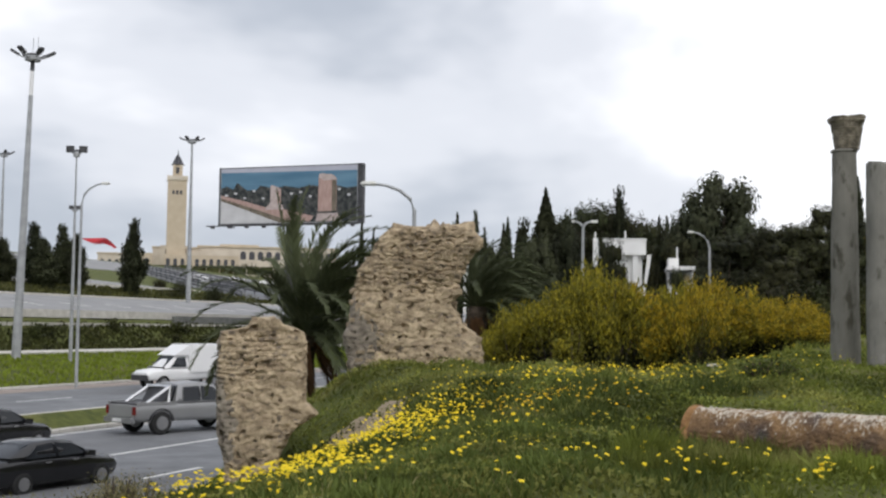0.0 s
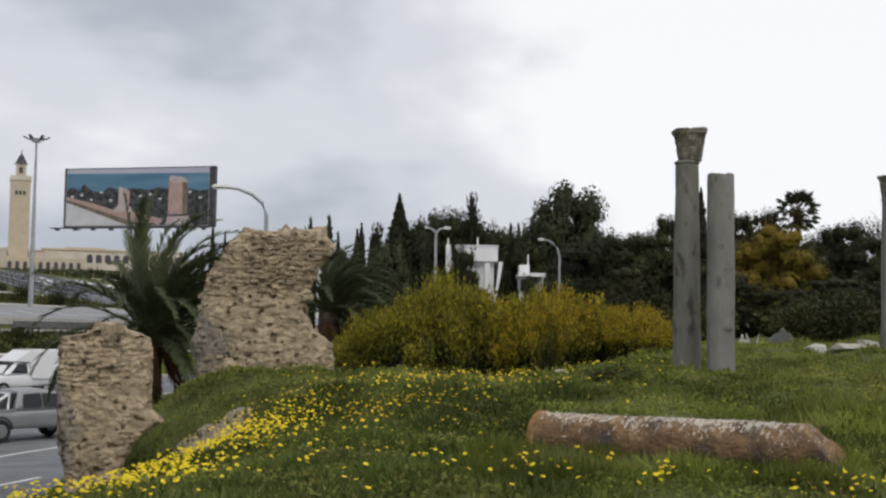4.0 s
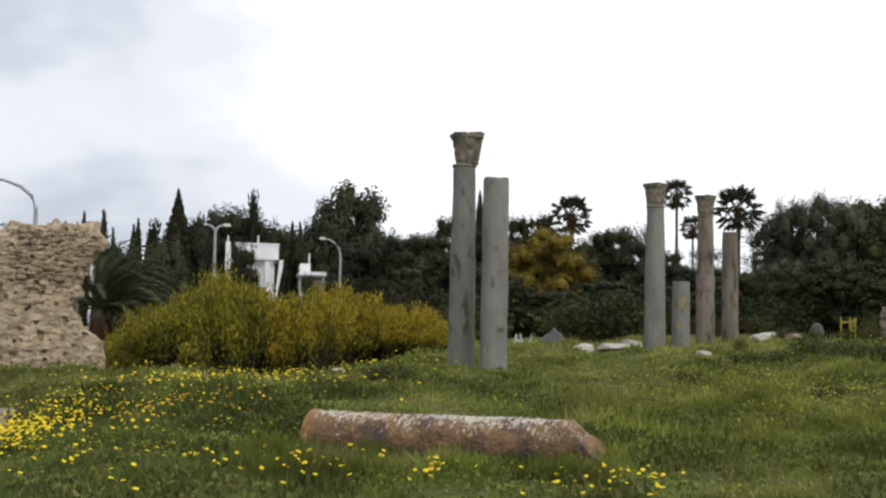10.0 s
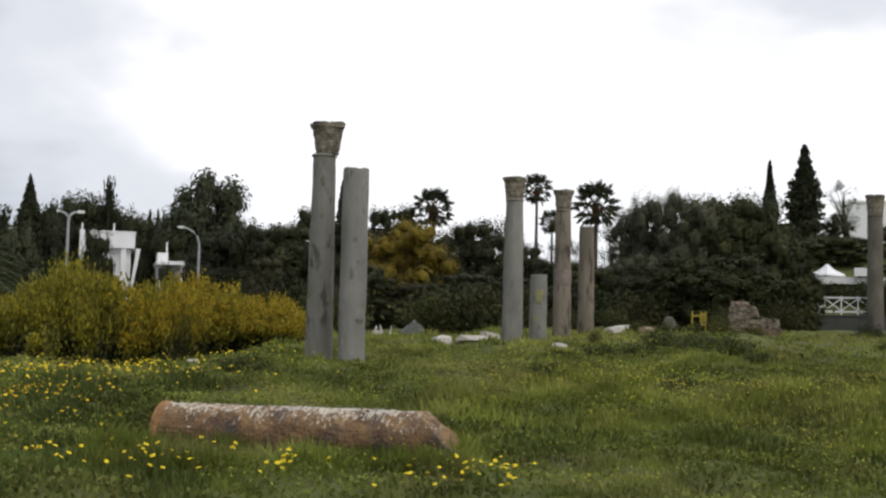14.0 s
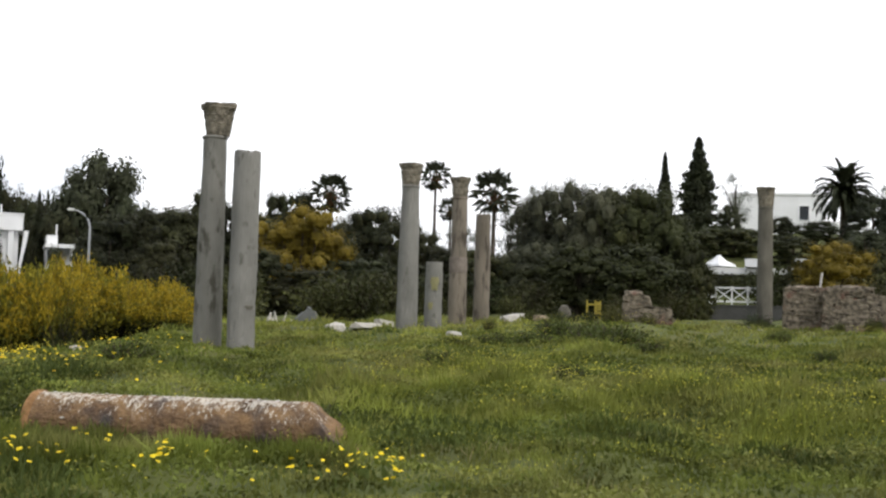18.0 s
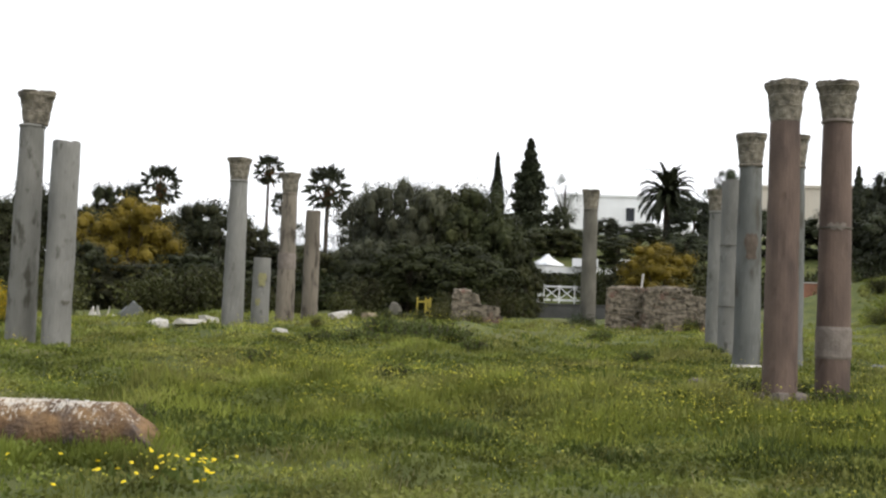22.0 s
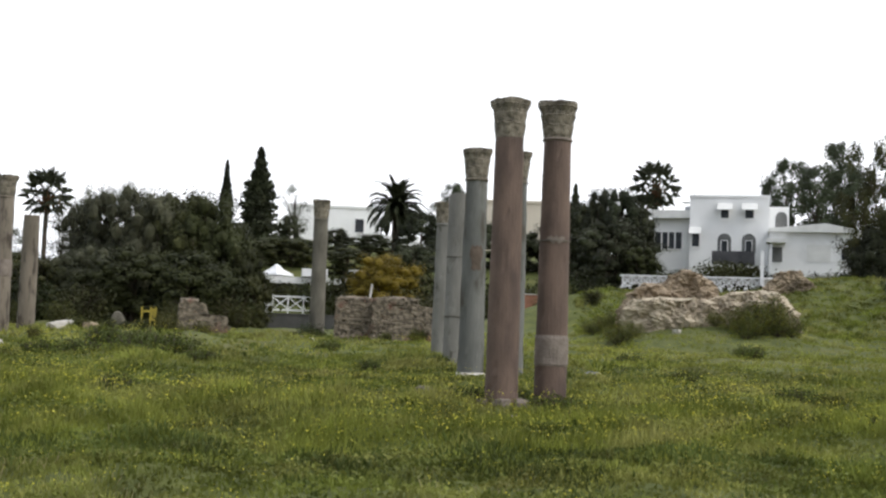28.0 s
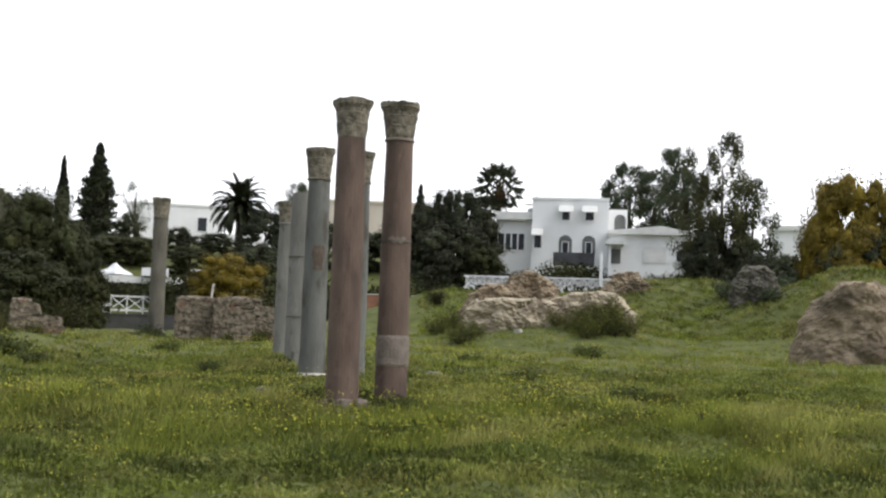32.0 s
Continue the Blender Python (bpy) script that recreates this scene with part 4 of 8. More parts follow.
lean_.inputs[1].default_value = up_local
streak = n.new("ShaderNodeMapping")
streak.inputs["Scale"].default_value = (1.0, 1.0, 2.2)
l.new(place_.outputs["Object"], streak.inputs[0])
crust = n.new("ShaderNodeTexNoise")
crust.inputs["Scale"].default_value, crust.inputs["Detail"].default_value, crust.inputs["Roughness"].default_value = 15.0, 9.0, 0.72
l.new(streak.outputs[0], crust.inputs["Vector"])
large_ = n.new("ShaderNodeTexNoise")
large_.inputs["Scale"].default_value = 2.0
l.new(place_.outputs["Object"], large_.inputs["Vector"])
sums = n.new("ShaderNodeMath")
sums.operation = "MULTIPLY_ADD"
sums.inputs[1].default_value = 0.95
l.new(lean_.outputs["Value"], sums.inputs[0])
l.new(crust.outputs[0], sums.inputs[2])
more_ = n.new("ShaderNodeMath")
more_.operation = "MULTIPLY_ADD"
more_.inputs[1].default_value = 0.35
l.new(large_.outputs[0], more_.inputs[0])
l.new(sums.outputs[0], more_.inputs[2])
# whiter towards the top: lichen, and the lit upper side put into colour
lichen_highlight = n.new("ShaderNodeMapRange")
lichen_highlight.inputs[1].default_value, lichen_highlight.inputs[2].default_value, lichen_highlight.inputs[4].default_value = 0.85, 0.95, 0.85
l.new(more_.outputs[0], lichen_highlight.inputs[0])
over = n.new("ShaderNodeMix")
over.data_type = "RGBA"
l.new(lichen_highlight.outputs[0], over.inputs[0])
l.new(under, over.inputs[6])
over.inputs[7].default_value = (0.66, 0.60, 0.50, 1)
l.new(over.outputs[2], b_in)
for i in range(43):
    f = i / 42
    row = []
    for k in range(36):
        an = 2 * math.pi * k / 36
        v = Vector((math.cos(an), math.sin(an), 0))
        rad = 0.255 + 0.012 * noise.noise(Vector((v.x * 2, v.y * 2, f * 6))) + 0.007 * noise.noise(Vector((v.x * 7, v.y * 7, f * 30)))
        if f < 0.04:
            rad += 0.012 - 0.4 * (0.04 - f) ** 1.2
        ending = length * f
        if f > 0.86:
            # the broken end slants away downwards and to the ground
            ending += (f - 0.86) / 0.14 * (0.58 * (0.5 - 0.5 * v.dot(up_local)) ** 1.2 - 0.03 + 0.06 * noise.noise(v * 2.3))
        row.append(bm.verts.new((rad * v.x, rad * v.y, ending)))
    rows.append(row)
for p, q in zip(rows, rows[1:]):
    for k in range(36):
        bm.faces.new((p[k], p[(k + 1) % 36], q[(k + 1) % 36], q[k]))
bm.faces.new(rows[0][::-1])
tip = bm.verts.new(sum((v.co for v in rows[-1]), Vector()) / 36 - Vector((0, 0, 0.06)))
for k in range(36):
    bm.faces.new((rows[-1][k], rows[-1][(k + 1) % 36], tip))
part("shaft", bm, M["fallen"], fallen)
rng = random.Random(71)
bm = bmesh.new()
up_angle = math.atan2(up_local.y, up_local.x)
for k in range(120):
    along_, an = rng.uniform(0.03, length * 0.9), up_angle + rng.gauss(0.0, 0.42)
    size_, long_ = rng.uniform(0.015, 0.045), rng.uniform(0.008, 0.03)
    ring_ = []
    for j in range(6):
        t_ = 2 * math.pi * j / 6
        a_ = an + size_ * math.cos(t_) * rng.uniform(0.6, 1.2)
        ring_.append(bm.verts.new((0.268 * math.cos(a_), 0.268 * math.sin(a_), along_ + long_ * math.sin(t_) * rng.uniform(0.6, 1.2))))
    bm.faces.new(ring_)
bmesh.ops.recalc_face_normals(bm, faces=bm.faces[:])
part("lichen_crust", bm, M["pale"], fallen, "pale crust of lichen on the upper side")
part("end_rim", lathe(bmesh.new(), [(0.20, -0.012), (0.255, -0.012), (0.274, 0.004), (0.276, 0.05), (0.262, 0.075), (0.25, 0.08)], 36), M["ochre"], fallen, "orange-brown weathered rim of the shaft")

# low ruins of squared rubble farther off
for bearing, d, rows_, thick, seed, label in (
    (41.15, 43.0, [(-0.2, -0.85, 0.84), (0.35, -0.84, 0.84), (0.68, -0.84, 0.82), (0.74, -0.84, 0.16), (1.05, -0.82, 0.08), (1.18, -0.7, -0.2)], 0.7, 21, "low stump of mixed beige and reddish rubble wall"),
    (47.95, 41.0, [(-0.2, -0.64, 0.66), (0.7, -0.63, 0.66), (1.28, -0.62, 0.64), (1.42, -0.60, 0.60)], 0.6, 22, "low ruined wall of beige and reddish squared stones"),
    (50.2, 40.5, [(-0.2, -1.04, 0.98), (0.8, -1.02, 0.97), (1.2, -1.0, 0.95), (1.27, -1.0, 0.5), (1.44, -0.98, 0.46)], 0.6, 23, "low ruined wall of squared stones with reddish patches"),
):
    x, y = spot(bearing, d)
    ob = thing("ruin_stump", (x, y, height(x, y)), label, "ruin", facing(bearing), "low ruins")
    part("core", mass(rows_, thick, seed, 0.02, 0.024, 90, 210, 14, 4.4, 0.3), M["redstone"], ob)
    coursed(ob, rows_, thick, M["ruinblock"], seed, 0.16, (0.12, 0.26), 110, -0.055, "block", 0.02, 0.22, SQUARES, 5)
    coursed(ob, rows_, thick, M["redbrick"], seed + 40, 0.15, (0.10, 0.2), 30, -0.052, "brick", 0.02, 0.06, SQUARES, 4)
    rng = random.Random(seed)
    crest = [r for r in rows_ if r[0] == max(q[0] for q in rows_)][0]
    for k in range(7):
        f = (k + rng.random()) / 7
        stone_at("crest_stone", M["ruinblock"], ob, rng, (crest[1] + (crest[2] - crest[1]) * f, rng.uniform(-0.15, 0.1), crest[0] + 0.02), (rng.uniform(0.07, 0.15), 0.14, rng.uniform(0.04, 0.11)))
x, y = spot(48.6, 40.9)
stick = thing("stake", (x, y, height(x, y) + 1.4), "thin pale stake leaning out of the ruined wall", "stake")
part("pole", tube(bmesh.new(), [(0, 0, -0.2), (0.12, 0, 0.5)], 0.035), M["pale"], stick)

# heap of fallen masonry by the mound, and the boulder
for bearing, d, sink, rows_, thick, seed, label in (
    (62.35, 44.0, -0.12, [(-0.5, -1.6, 1.7), (0.2, -1.75, 1.75), (0.5, -1.6, 1.7), (0.66, -1.5, 1.6), (0.74, -1.1, 1.3)], 2.0, 31, "slab of pale tumbled masonry half sunk in the grass"),
    (61.1, 45.8, 0.1, [(0.0, -0.9, 1.1), (0.7, -0.95, 1.0), (1.3, -0.6, 0.8), (1.6, -0.1, 0.5)], 1.5, 32, "brown tilted block of tumbled masonry"),
    (63.0, 46.6, 0.0, [(0.0, -1.2, 1.3), (0.9, -1.2, 1.25), (1.4, -0.95, 1.0), (1.75, -0.6, 0.55), (1.85, -0.3, 0.3)], 1.6, 33, "brown ridge of tumbled masonry on a heap"),
    (65.9, 44.6, 0.05, [(-0.2, -1.7, 1.5), (0.5, -1.7, 1.4), (0.85, -1.5, 1.15), (1.1, -0.9, 0.9)], 1.7, 34, "pale tumbled masonry overgrown with shrubs"),
    (67.4, 56.0, 0.25, [(0.0, -1.1, 1.1), (0.5, -0.9, 0.9), (0.95, -0.4, 0.5)], 1.2, 35, "brown lump of masonry on the grass mound"),
    (77.3, 33.0, 0.35, [(-0.2, -1.35, 1.45), (0.3, -1.48, 1.5), (0.9, -1.5, 1.5), (1.5, -1.3, 1.4), (2.05, -0.9, 1.15), (2.4, -0.4, 0.7)], 2.3, 36, "large rounded brown boulder of ancient masonry on the grass"),
    (73.1, 52.0, 0.0, [(-0.6, -1.0, 1.0), (0.4, -1.0, 1.0), (1.0, -0.85, 0.9), (1.5, -0.5, 0.5)], 1.2, 37, "grey boulder among shrubs beside the mound"),
):
    x, y = spot(bearing, d)
    ob = thing("boulder", (x, y, height(x, y) - sink), label, "rock", facing(bearing), "tumbled masonry")
    part("lump", mass(rows_, thick, seed, *((0.16, 0.05, 70, 150, 2.6, -1.1) if seed == 36 else (0.26, 0.11, 70, 150, 2.8, -1.7))), M["slabstone"] if seed in (31, 34) else M["dim"] if seed == 37 else M["boulder"], ob, smooth=False)

# small stones lying in the meadow
rng = random.Random(9)
for bearing, d, size, mat, label in (
    (27.2, 26.0, (0.28, 0.2, 0.17), "pale", "white rounded stone lying in the grass"),
    (28.6, 26.0, (0.56, 0.2, 0.10), "pale", "pale long stone slab in the grass"),
    (29.4, 26.3, (0.3, 0.2, 0.10), "pale", "pale flat stone slab in the grass"),
    (32.6, 25.0, (0.22, 0.15, 0.08), "pale", "small pale stone in the grass"),
    (35.2, 30.5, (0.5, 0.3, 0.14), "pale", "pale weathered stone block on the swell"),
    (36.6, 30.0, (0.4, 0.3, 0.16), "stone", "brownish stone block on the swell"),
    (39.0, 33.0, (0.4, 0.25, 0.14), "stone", "brownish flat stone in the grass"),
    (38.4, 33.6, (0.35, 0.25, 0.15), "pale", "pale flat stone in the grass"),
    (46.0, 33.5, (0.38, 0.2, 0.05), "pale", "pale slab lying before a column"),
    (51.6, 17.0, (0.17, 0.13, 0.15), "capital", "small broken stone near the red columns"),
    (58.9, 21.5, (0.3, 0.25, 0.14), "shadewall", "dark flat stone behind the red columns"),
    (62.6, 42.0, (0.24, 0.18, 0.12), "pale", "pale stone fallen off the heap"),
    (16.0, 23.0, (0.2, 0.15, 0.1), "pale", "pale stone before the broom"),
    (55.6, 15.3, (0.14, 0.1, 0.07), "mortar", "pale stone at the foot of a red column"),
):
    x, y = spot(bearing, d)
    ob = stone_at("field_stone", M[mat], None, rng, (x, y, height(x, y) + size[2] * 0.45), size)
    tagged(ob, label, "stone", "stones in the meadow")


# ---- plants ----
def leaf_mesh(name, c, long, wide, mat, parent=None, label="", up=None, seed=0, tilt=None, face=None):
    """Many small leaves of four corners about the points c. up: how far they stand upright, from 0 to 1; tilt: their own ways; face: the ways that their upper sides turn."""
    rng = np.random.RandomState(seed)
    c = np.asarray(c, float)
    n = len(c)
    a = rng.normal(size=(n, 3)) if tilt is None else np.asarray(tilt, float)
    if up:
        a = a * (1 - up) + np.array([0, 0, 1.0]) * up * 1.5
    a /= np.linalg.norm(a, axis=1)[:, None] + 1e-9
    if face is not None:
        a = np.cross(face, a)
        a /= np.linalg.norm(a, axis=1)[:, None] + 1e-9
    b = np.cross(a, rng.normal(size=(n, 3)) if face is None else face)
    b /= np.linalg.norm(b, axis=1)[:, None] + 1e-9
    long = np.broadcast_to(np.asarray(long, float), (n,))[:, None] * rng.uniform(0.7, 1.3, (n, 1))
    wide = np.broadcast_to(np.asarray(wide, float), (n,))[:, None] * rng.uniform(0.7, 1.3, (n, 1))
    v = np.stack([c - a * long / 2, c + b * wide / 2, c + a * long / 2, c - b * wide / 2], 1).reshape(-1, 3)
    me = bpy.data.meshes.new(name)
    me.vertices.add(4 * n)
    me.vertices.foreach_set("co", v.ravel())
    me.loops.add(4 * n)
    me.loops.foreach_set("vertex_index", np.arange(4 * n))
    me.polygons.add(n)
    me.polygons.foreach_set("loop_start", np.arange(0, 4 * n, 4))
    me.materials.append(mat)
    me.update(calc_edges=True)
    ob = new(name, me)
    if parent:
        ob.parent = parent
    if label:
        tagged(ob, label)
    return ob


def broad_tree(label, h, w, mat, seed, bare=0.25, clumps=60, per=80, leaf=0.3, flat=1.0, gaps=0.0, lean=0.0):
    """A tree: tapered trunk, limbs, and a crown of leaf clumps with an uneven outline."""
    rng = np.random.RandomState(seed)
    ob = thing("tree", (0, 0, -30), label, "tree")
    bm = bmesh.new()
    mid = h * (0.5 + bare / 2)
    tube(bm, [(0, 0, -0.4), (0.02 * h * lean, 0.01 * h, mid * 0.5), (0.05 * h * lean, -0.01 * h, mid), (0.06 * h * lean, 0, h * 0.8)], [0.035 * h, 0.026 * h, 0.017 * h, 0.006 * h], 8)
    part("trunk", bm, M["bark"], ob)
    pts, sizes = [], []
    centres = []
    for k in range(clumps):
        a, f = rng.uniform(0, 2 * np.pi), rng.uniform(0, 1)
        zz = bare * h + (h - bare * h) * f
        shape = np.sqrt(max(0.05, 1 - ((f - 0.42) / 0.66) ** 2))
        rad = w / 2 * shape * rng.uniform(0.12, 1.0) ** 0.5 * (1 + 0.25 * np.sin(3 * a + seed) + 0.15 * np.sin(5 * a + 2 * seed + 4 * f))
        centres.append((rad * np.cos(a) + 0.06 * h * lean * f, rad * np.sin(a), zz - 0.05 * h * rng.rand()))
    centres = np.array(centres)
    limbs = bmesh.new()
    for c in centres[:: max(1, clumps // 9)]:
        m = Vector((c[0] * 0.4, c[1] * 0.4, bare * h * 0.9 + (c[2] - bare * h) * 0.55))
        tube(limbs, [(0, 0, bare * h * 0.8), m, Vector(c)], [0.014 * h, 0.009 * h, 0.003 * h], 5)
    part("branchwork", limbs, M["bark"], ob)
    cr = 0.105 * w * (60 / clumps) ** 0.33 * (1 - gaps * 0.4)
    outward = []
    for c in centres:
        q = rng.normal(size=(per, 3))
        outward.append(q / np.linalg.norm(q, axis=1)[:, None] + 0.5 * (c - [0, 0, h * 0.4]) / np.linalg.norm(c - [0, 0, h * 0.4]) + [0, 0, 0.25] + rng.normal(size=(per, 3)) * 0.28)
        q *= (rng.uniform(0.15, 1, (per, 1)) ** 0.45) / np.linalg.norm(q, axis=1)[:, None] * cr * 1.55 * np.array([1, 1, 0.8]) * rng.uniform(0.65, 1.3)
        pts.append(c + q)
    leaf_mesh("crown", np.concatenate(pts), leaf, leaf * 0.62, mat, ob, seed=seed, face=np.concatenate(outward))
    if not gaps:
        # the shaded inner foliage
        ball = bmesh.new()
        bmesh.ops.create_icosphere(ball, subdivisions=1, radius=1.0)
        bv, bf = np.array([v.co for v in ball.verts]), [[v.index for v in f.verts] for f in ball.faces]
        ball.free()
        vs, fs = [], []
        for c in centres:
            k = len(vs)
            vs += (c * [0.9, 0.9, 0.97] + bv * cr * 0.95 * rng.uniform(0.8, 1.1, (len(bv), 1)) * [1, 1, 0.8]).tolist()
            fs += [[i + k for i in f] for f in bf]
        link("inner_foliage", vs, fs, mat, ob)
    return ob


def conifer(label, h, w, mat, seed, n=3600, leaf=0.28, power=0.75, tiers=0, bare=0.04, tufts=0, egg=0.0, lean=0.0, dense=0.0):
    """A cypress or a tiered conifer."""
    rng = np.random.RandomState(seed)
    ob = thing("tree", (0, 0, -30), label, "tree")
    part("trunk", tube(bmesh.new(), [(0, 0, -0.4), (0, 0, h * 0.5), (0.01 * h, 0, h * 0.97)], [0.022 * h, 0.014 * h, 0.003 * h], 7), M["bark"], ob)
    f = rng.beta(1.15, 1.5, n)
    a = rng.uniform(0, 2 * np.pi, n)
    rad = w / 2 * (1 - f) ** power * np.minimum(1, (f + 0.06) * 7) ** 0.5
    rad = rad * (1 + 0.22 * np.sin(2 * a + 11 * f + seed) + 0.16 * np.sin(5 * a - 23 * f)) * rng.uniform(0.45, 1.05, n) ** 0.6
    if egg:
        rad = rad * np.minimum(1, (f + 0.02) / egg) ** 0.75
    if tiers:
        rad = rad * (0.62 + 0.5 * np.abs(np.sin(np.pi * tiers * f)))
    c = np.stack([rad * np.cos(a), rad * np.sin(a), h * (bare + (1 - bare) * f) + rng.normal(size=n) * 0.01 * h], 1)
    c[:, 0] += lean * f ** 3
    if tufts:
        mids = c[: tufts]
        puff = rng.normal(size=(n, 3))
        puff *= (rng.uniform(0.1, 1, (n, 1)) ** 0.5) / np.linalg.norm(puff, axis=1)[:, None] * 0.16 * w * np.array([1, 1, 1.3])
        c = np.where((rng.uniform(size=n) < 0.75)[:, None], mids[rng.randint(tufts, size=n)] + puff, c)
    leaf_mesh("crown", c, leaf * 1.4, leaf * 0.6, mat, ob, up=0.45, seed=seed)
    if dense:
        # the shaded inner foliage
        bm = lathe(bmesh.new(), [(dense * w / 2 * (1 - k / 18) ** power * min(1, (k / 18 + 0.06) * 5) ** 0.5, h * (bare + (0.97 - bare) * k / 18)) for k in range(19)], 14)
        for v in bm.verts:
            swell = 1 + 0.45 * noise.noise(v.co * 0.9 + Vector((seed, 0, 0)))
            v.co = Vector((v.co.x * swell, v.co.y * swell, v.co.z))
        part("inner_foliage", bm, mat, ob)
    return ob


def fan_palm(label, h, crown, seed, n=52):
    """A tall palm with a round head of fan leaves."""
    rng = np.random.RandomState(seed)
    ob = thing("palm_tree", (0, 0, -30), label, "palm tree")
    rings = [(0.03 * crown + 0.10 * (1 - i / 14) ** 2 + 0.012 * (i % 2), h * i / 14 - 25 * (i == 0)) for i in range(15)]
    part("trunk", lathe(bmesh.new(), rings, 10), M["palmbark"], ob)
    pts, ways = [], []
    for k in range(n):
        a, e = k * 2.39996, -0.9 + 2.3 * ((k + 0.5) / n) + rng.uniform(-0.15, 0.15)
        d = np.array([np.cos(a) * np.cos(e), np.sin(a) * np.cos(e), np.sin(e)])
        reach = crown * rng.uniform(0.24, 0.32)
        side = np.cross(d, [0, 0, 1.0])
        side /= np.linalg.norm(side) + 1e-9
        for j in (0.15, 0.4, 0.65, 0.9):
            pts.append([0, 0, h] + d * reach * j)
            ways.append(d)
        for j in np.linspace(-1.7, 1.7, 13):
            w = d * np.cos(j) + side * np.sin(j) + np.array([0, 0, -0.2 - 0.5 * abs(np.sin(j))])
            w /= np.linalg.norm(w)
            pts.append([0, 0, h] + d * reach + w * crown * 0.075)
            ways.append(w)
    wide_ = np.tile([0.014] * 4 + [0.036] * 13, n) * crown
    leaf_mesh("crown", pts, np.tile([0.08] * 4 + [0.16] * 13, n) * crown, wide_, M["dark_palm"], ob, seed=seed, tilt=ways)
    skirt = rng.normal(size=(90, 3)) * [0.055 * crown, 0.055 * crown, 0.09 * crown] + [0, 0, h - 0.14 * crown]
    leaf_mesh("dead_leaves", skirt, 0.2 * crown, 0.04 * crown, M["dead_palm"], ob, "hanging dry brown leaves", up=0.8, seed=seed + 1)
    return ob


def date_palm(place, trunk, reach, seed, label, n=46, turn=0.0, wind=0.3, droop=0.10, low=1.55, dry=6, stout=0.32, blade=0.022, leaf=0.085, mat="palm_leaf", rise=1.15):
    """A feather palm: arching fronds with leaflets on both sides."""
    rng = np.random.RandomState(seed)
    ob = thing("palm_tree", place, label, "palm tree", turn)
    part("trunk", lathe(bmesh.new(), [(stout * (1 - 0.15 * i / 12 + 0.1 * (i % 2)), trunk * i / 12 - 0.3 * (i == 0)) for i in range(13)], 12), M["palmbark"], ob)
    for k in range(n):
        a = k * 2.39996 + rng.uniform(-0.2, 0.2)
        e = 1.45 - low * (k / n) ** rise + rng.uniform(-0.1, 0.1)
        d = Vector((math.cos(a) * math.cos(e) + wind * 0.3, math.sin(a) * math.cos(e), math.sin(e))).normalized()
        dead = k >= n - dry
        long = reach * rng.uniform(0.85, 1.1) * (0.5 if dead else 1.0)
        if dead:
            d = Vector((math.cos(a) * 0.5, math.sin(a) * 0.5, -0.6)).normalized()
        spine, p = [], Vector((0, 0, trunk))
        for j in range(15):
            spine.append(p.copy())
            p = p + d * long / 14
            d = (d + Vector((wind * 0.05, 0, -0.06 - droop * j / 14))).normalized()
        bm = bmesh.new()
        for j in range(1, 14):
            t0 = (spine[j + 1] - spine[j - 1]).normalized()
            s = t0.cross(Vector((0, 0, 1)))
            s = s.normalized() if s.length > 0.05 else Vector((math.sin(a), -math.cos(a), 0))
            up = s.cross(t0)
            for sub in (0.0, 0.2, 0.4, 0.6, 0.8):
                o = spine[j].lerp(spine[j + 1], sub)
                size = leaf * reach * (math.sin(math.pi * min(1, (j + sub) / 14 * 0.85 + 0.12)) ** 0.7) * rng.uniform(0.8, 1.15)
                for sign in (-1, 1):
                    w = (s * sign * 0.62 + t0 * 1.15 + up * rng.uniform(-0.12, 0.5)).normalized()
                    q = o + w * size
                    h = t0 * blade * reach / 2
                    bm.faces.new([bm.verts.new(v) for v in (o - h, o + h, o + w * size * 0.6 + h * 0.9 - Vector((0, 0, 0.02)), q - Vector((0, 0, 0.10 * size)))])
        tube(bm, spine[::2], [0.03, 0.026, 0.022, 0.018, 0.014, 0.01, 0.008, 0.005], 4)
        part("frond", bm, M["dead_palm"] if dead else M[mat], ob, "dry brown frond" if dead else "")
    return ob


def shrub_mesh_at(label, w, h, mats, seed, n=1500, leaf=0.14, up=0.5, name="shrub", category="shrub", stems=12, loose=0.13):
    """A bush: thin stems, and leaves in tufts about their ends."""
    rng = np.random.RandomState(seed)
    ob = thing(name, (0, 0, -30), label, category)
    bm = bmesh.new()
    tips = []
    for k in range(stems):
        a, f = rng.uniform(0, 2 * np.pi), np.sqrt(rng.uniform(0, 1))
        tip = Vector((w / 2 * f * math.cos(a), w / 2 * f * math.sin(a), h * (1 - 0.45 * f * f) * rng.uniform(0.75, 1.05)))
        tube(bm, [(0.1 * tip.x, 0.1 * tip.y, -0.1), (tip.x * 0.7, tip.y * 0.7, tip.z * 0.5), tip], [0.03, 0.02, 0.008], 4)
        tips.append(tip)
    part("stem", bm, M["bark"], ob)
    tips = np.array(tips)
    for i, (mat, share, low, *high) in enumerate(mats):
        m = int(n * share)
        base = tips[rng.randint(len(tips), size=m)]
        f = rng.uniform(low, high[0] if high else 1.0, m)[:, None]
        c = base * np.concatenate([0.35 + 0.65 * f, 0.35 + 0.65 * f, f], 1) + rng.normal(size=(m, 3)) * [loose * w, loose * w, loose * 0.8 * h]
        c[:, 2] = np.maximum(c[:, 2], 0.03)
        leaf_mesh("leaves" if i == 0 else "blossom", c, leaf, leaf * 0.45, mat, ob, up=up, seed=seed + i)
    return ob


